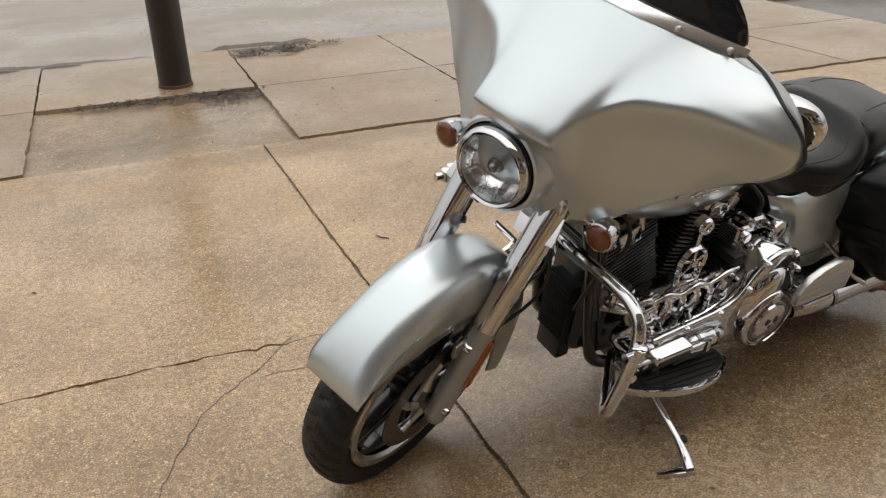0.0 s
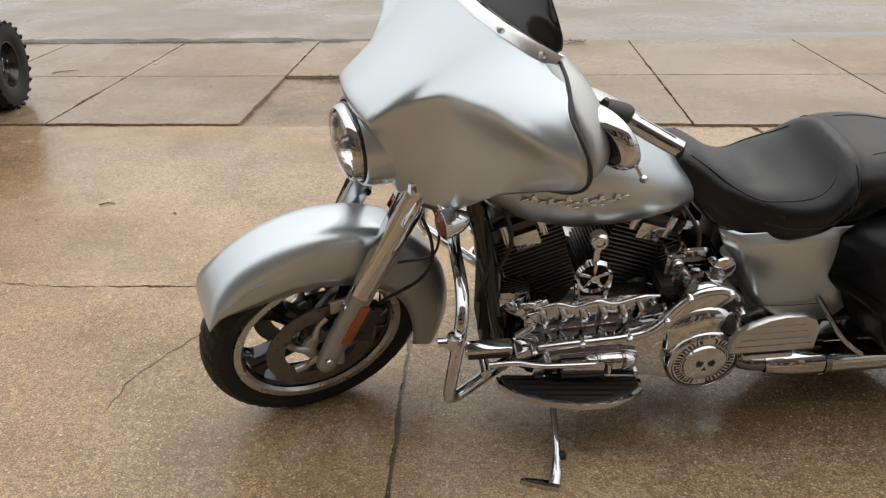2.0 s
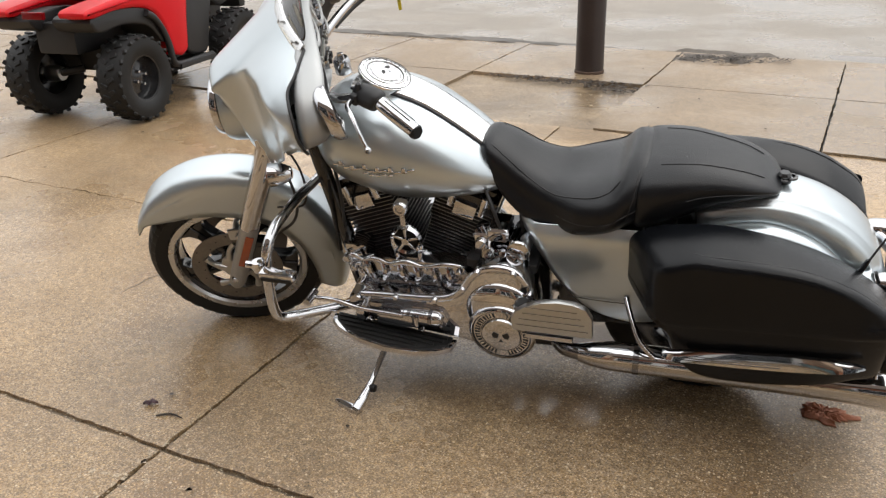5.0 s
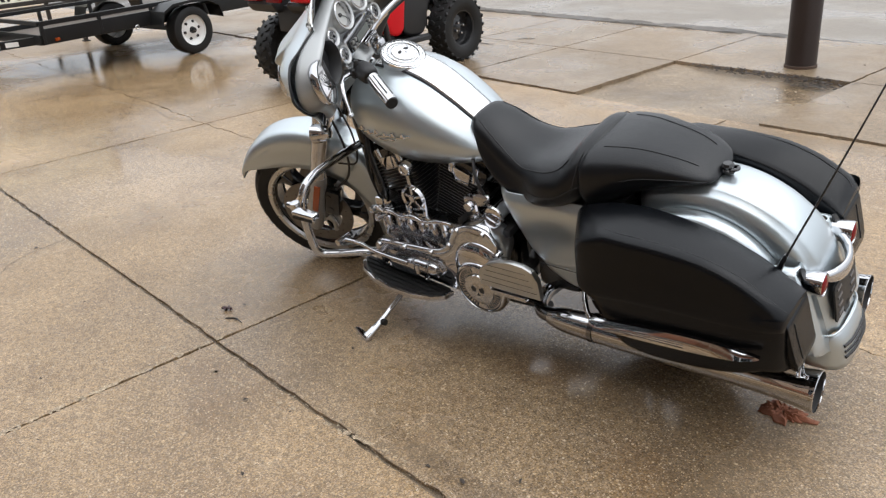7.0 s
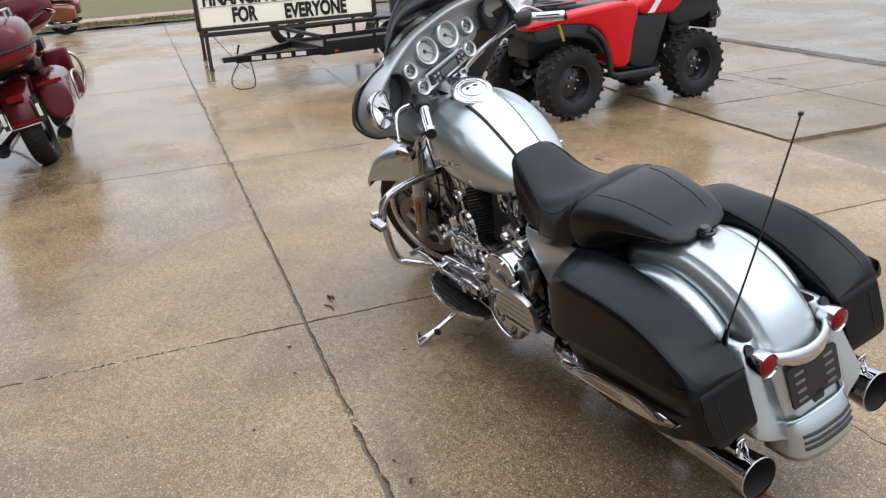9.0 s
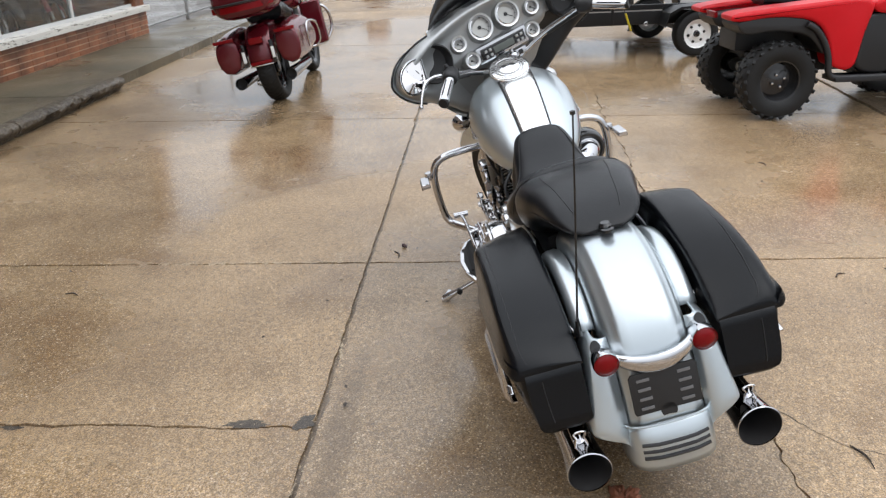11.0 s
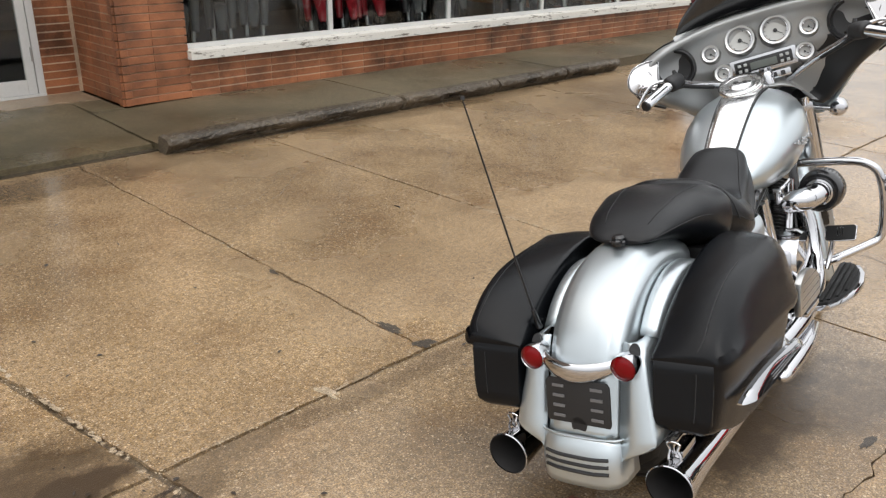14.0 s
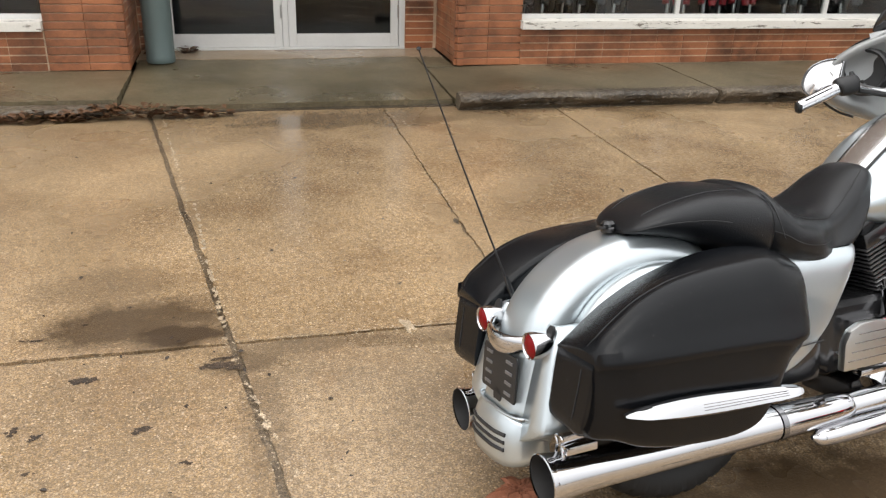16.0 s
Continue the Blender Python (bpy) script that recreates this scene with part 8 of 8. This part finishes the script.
TWIG = shade("dark_twig", (.03, .02, .014), .7)
for i, (x, y, a, l) in enumerate(((.68, 1.10, 20, .09), (-2.9, 5.9, 10, .3), (-2.6, 6.3, 30, .22), (1.2, -.4, 80, .07), (-.9, 3.4, 20, .08), (1.0, 3.2, 130, .07), (2.32, 2.75, 15, .12))):
    tw = part("twig", tube([(0, 0, .004), (l * .5, .012, .006), (l, -.004, .004)], [.003, .0035, .0015], 6, 3), TWIG)
    tagged(tw, "thin dark twig lying on the concrete", "twig", "twigs on the ground")
    tw.matrix_world = pose(x, y, .012 if y > 4.8 else 0, 0, 0, a)

# ---- kerb, slabs, cracks and bricks ----
for a, b, chips in ((-.52, 1.69, ((.95, .28, .07), (.15, .18, .03), (1.45, .10, .03))), (-1.78, -.56, ((-1.15, .16, .09), (-.75, .08, .03))), (-2.86, -1.82, ((-2.30, .12, .10), (-2.62, .08, .03))), (-3.84, -2.90, ((-3.1, .12, .05), (-3.6, .15, .03)))):
    kerb_stone(kerb, a, b, chips)
kerb_2 = structure("kerb_2", box(5.5, 0.10, 0.02, (6.8, -2.40, -0.03)), GROUND, "soil under the old kerb edge")
kerb_stone(kerb_2, 4.26, 6.4, ((4.6, .4, .10), (5.3, .3, .08))).location = (0, -.06, -.05)
for i, (a, b) in enumerate(zip(sw_x, sw_x[1:])):
    fr = lip_front if i in (5, 6) else sw_front
    ob = slab(walkway, slab_outline(a, b, fr, sw_back if i != 5 else door_front), TOPZ if i != 5 else TOPZ - .004, CONCRETE_OLD, .10)
    if i == 5:  # the walk slopes down to the lot before the doors
        for v in ob.data.vertices:
            v.co.z -= .050 * min(1, max(0, (v.co.y + 4.0) / 1.5))
    if i == 4:
        for v in ob.data.vertices:
            v.co.z -= .046 * min(1, max(0, (v.co.y + 4.0) / 1.5)) * min(1, max(0, (v.co.x - .9) / .78))
slab(walkway, slab_outline(Joint(83, 1.43, 0, 0, 0), Joint(84, 1.686, 0, 0, 0), Joint(85, -4.0, 0, 0, 0), Joint(86, -3.555, 0, 0, 0)), TOPZ - .003, CONCRETE_OLD, .08)
slab(walkway, slab_outline(Joint(81, 1.43, 0, 0, 0), Joint(82, 4.24, 0, 0, 0), door_front, door_back), TOPZ, CONCRETE_PALE, .08)
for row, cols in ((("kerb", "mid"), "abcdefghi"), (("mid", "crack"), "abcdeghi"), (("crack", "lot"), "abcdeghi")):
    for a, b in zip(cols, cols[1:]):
        slab(ground, slab_outline(jx[a], jx[b], jy[row[0]], jy[row[1]]), 0.0, CONCRETE_DARKER if (row[0], a) == ("mid", "e") else CONCRETE)
for i, (a, b) in enumerate(zip(walk_x, walk_x[1:])):
    if i != 6:
        slab(pavement, slab_outline(a, b, jy["lot"], jy["walk"]), 0.012, PAVING)
    slab(pavement, slab_outline(a, b, jy["walk"], jy["road"]), 0.012, PAVING)


def crack(points, width, key):
    """A ragged hairline crack, a dark sliver on the slab."""
    path = smooth_path([(x, y, 0) for x, y in points], 14)
    rows = []
    for i, p in enumerate(path):
        d = (path[min(i + 1, len(path) - 1)] - path[max(i - 1, 0)]).normalized()
        n = Vector((-d.y, d.x, 0))
        o = n * (.022 * noise.noise((p.x * 5, p.y * 5, key)) + .010 * noise.noise((p.x * 25, p.y * 25, key)))
        w = width * (.45 + .8 * abs(noise.noise((p.x * 11, p.y * 11, key + 4)))) * min(1, (len(path) - i) / 10 + .15)
        rows.append([tuple(p + o - n * w / 2 + Vector((0, 0, .0012))), tuple(p + o + n * w / 2 + Vector((0, 0, .0012)))])
    return part("crack", rings(rows, False), GROUND, ground, smooth=False)


for i, (pts, w) in enumerate((([(.43, 2.55), (.30, 2.42), (.10, 2.24), (-.02, 2.08), (-.10, 1.90), (-.12, 1.70)], .007), ([(1.02, -1.53), (1.28, -1.32), (1.56, -1.06), (1.72, -.98)], .003),
        ([(.75, 2.51), (.50, 2.37), (.20, 2.31)], .006), ([(-2.3, 2.61), (-2.7, 2.45), (-3.3, 2.48), (-4.2, 2.3)], .006),
        ([(-.78, .96), (-.70, .70), (-.52, .52)], .004), ([(2.25, -1.3), (1.95, -1.0), (1.6, -1.15)], .003), ([(2.05, 2.53), (2.3, 2.75), (2.45, 3.1)], .005))):
    crack(pts, w, i + .5)
FILL = concrete("dark_patch_mortar", (0.105, 0.082, 0.058), (0.050, 0.038, 0.027), 0.4, 0.3)
PIT = concrete("dirty_pits", (0.105, 0.066, 0.038), (0.030, 0.019, 0.011), 0.5, 0.1)
random.seed(21)


def blot(x, y, rx, ry, turn, key, z):
    """The ragged outline of a small patch or pit."""
    out = []
    for i in range(56):
        a = 2 * math.pi * i / 56
        r = .72 + .45 * noise.noise((math.cos(a) * 1.1, math.sin(a) * 1.1, key)) + .30 * noise.noise((math.cos(a) * 2.6, math.sin(a) * 2.6, key + 5)) + .14 * noise.noise((math.cos(a) * 7, math.sin(a) * 7, key + 9))
        u, v = rx * r * math.cos(a), ry * r * math.sin(a)
        out.append((x + u * math.cos(turn) - v * math.sin(turn), y + u * math.sin(turn) + v * math.cos(turn)))
    bm = bmesh.new()
    bm.faces.new([bm.verts.new((a, b, z)) for a, b in out])
    bm.faces.ensure_lookup_table()
    bm.normal_update()
    if bm.faces[0].normal.z < 0:
        bmesh.ops.reverse_faces(bm, faces=bm.faces)
    return bm


for i, (x, y, rx, ry) in enumerate(((2.236, .775, .036, .105), (2.216, .962, .060, .048), (2.276, -.045, .020, .045), (2.02, 2.53, .09, .025), (1.60, 2.47, .07, .02))):
    part("patch", blot(x, y, rx, ry, 0, 3 + i * 1.7, .0016), FILL, ground, "dark mortar patch in the joint", smooth=False)
for i, (x, y, rx, ry, k) in enumerate(((3.91, 1.185, .06, .030, 5), (3.67, 1.506, .032, .024, 4), (4.056, 1.448, .022, .018, 4), (4.124, .876, .036, .012, 3), (3.44, 1.17, .07, .03, 7), (3.53, 1.70, .018, .016, 3), (3.98, 1.667, .022, .012, 3), (4.05, -.58, .010, .010, 2),
                                       (3.99, 1.49, .025, .014, 4), (3.42, 1.12, .05, .016, 5), (3.95, .78, .016, .010, 3), (3.80, .66, .014, .008, 4), (3.55, 1.40, .012, .012, 2), (2.60, -.30, .010, .008, 3), (2.9, .35, .012, .007, 3))):
    for j in range(k):
        a, d = random.uniform(0, 6.28), random.random() ** .7
        f = random.uniform(.30, .75) if j else .8
        part("pit", blot(x + (rx * d * 1.2 * math.cos(a) if j else 0), y + (ry * d * 1.2 * math.sin(a) if j else 0), rx * f, ry * f, random.uniform(-.5, .5), i * 2.3 + j * 1.1, .0014 + .0003 * j), PIT, ground, smooth=False)
part("scuff", blot(2.73, .985, .030, .075, .1, 4.4, .0012), FLAKES, ground, smooth=False)
# pale flakes broken off along the joints
for k, (a, b, side, share, big) in enumerate((((3.87, -2.25), (3.62, -.50), -.018, 40, .026), ((3.62, -.50), (3.442, .98), .018, 44, .022), ((3.39, 1.000), (2.45, 1.000), -.004, 44, .018), ((3.42, 1.12), (3.24, 1.82), .022, 10, .018), ((.872, -.30), (.826, .97), .020, 52, .016), ((.70, .80), (1.95, 1.03), .016, 40, .012))):
    flakes = []
    for i in range(share):
        t = random.random()
        x, y = a[0] + (b[0] - a[0]) * t, a[1] + (b[1] - a[1]) * t
        dx, dy = b[0] - a[0], b[1] - a[1]
        n = math.hypot(dx, dy)
        off = side * random.uniform(.55, 1.25)
        flakes.append(blot(x - dy / n * off, y + dx / n * off, big * random.uniform(.5, 1.5), abs(side) * random.uniform(.25, .7) + .002, math.atan2(dy, dx), k * 7 + i * 1.3, .0011 + .00005 * (i % 7)))
    tagged(part("spall", join(*flakes), FLAKES, ground, smooth=False), "pale broken flakes along a concrete joint", kind="stuff")
random.seed(31)
brick_wall(wall_shop, -7.75, .80, .098, .434, -3.600)
brick_wall(pier_1, .80, 1.43, .098, 1.24, -3.600, length=.31)
brick_wall(pier_1, -4.44, -3.55, .098, 1.24, 1.375, "y", length=.297)
brick_wall(pier_2, 4.235, 4.87, .098, 1.24, -3.600, length=.31)
brick_wall(pier_2, -4.44, -3.55, .098, 1.24, 4.273, "y", length=.297)
brick_wall(wall_left, 4.88, 10.4, .098, .434, -3.600)
brick_wall(jamb_1, 1.43, 1.72, .098, 1.24, -4.49, length=.29)
brick_wall(jamb_2, 4.07, 4.24, .098, 1.24, -4.49, length=.29)
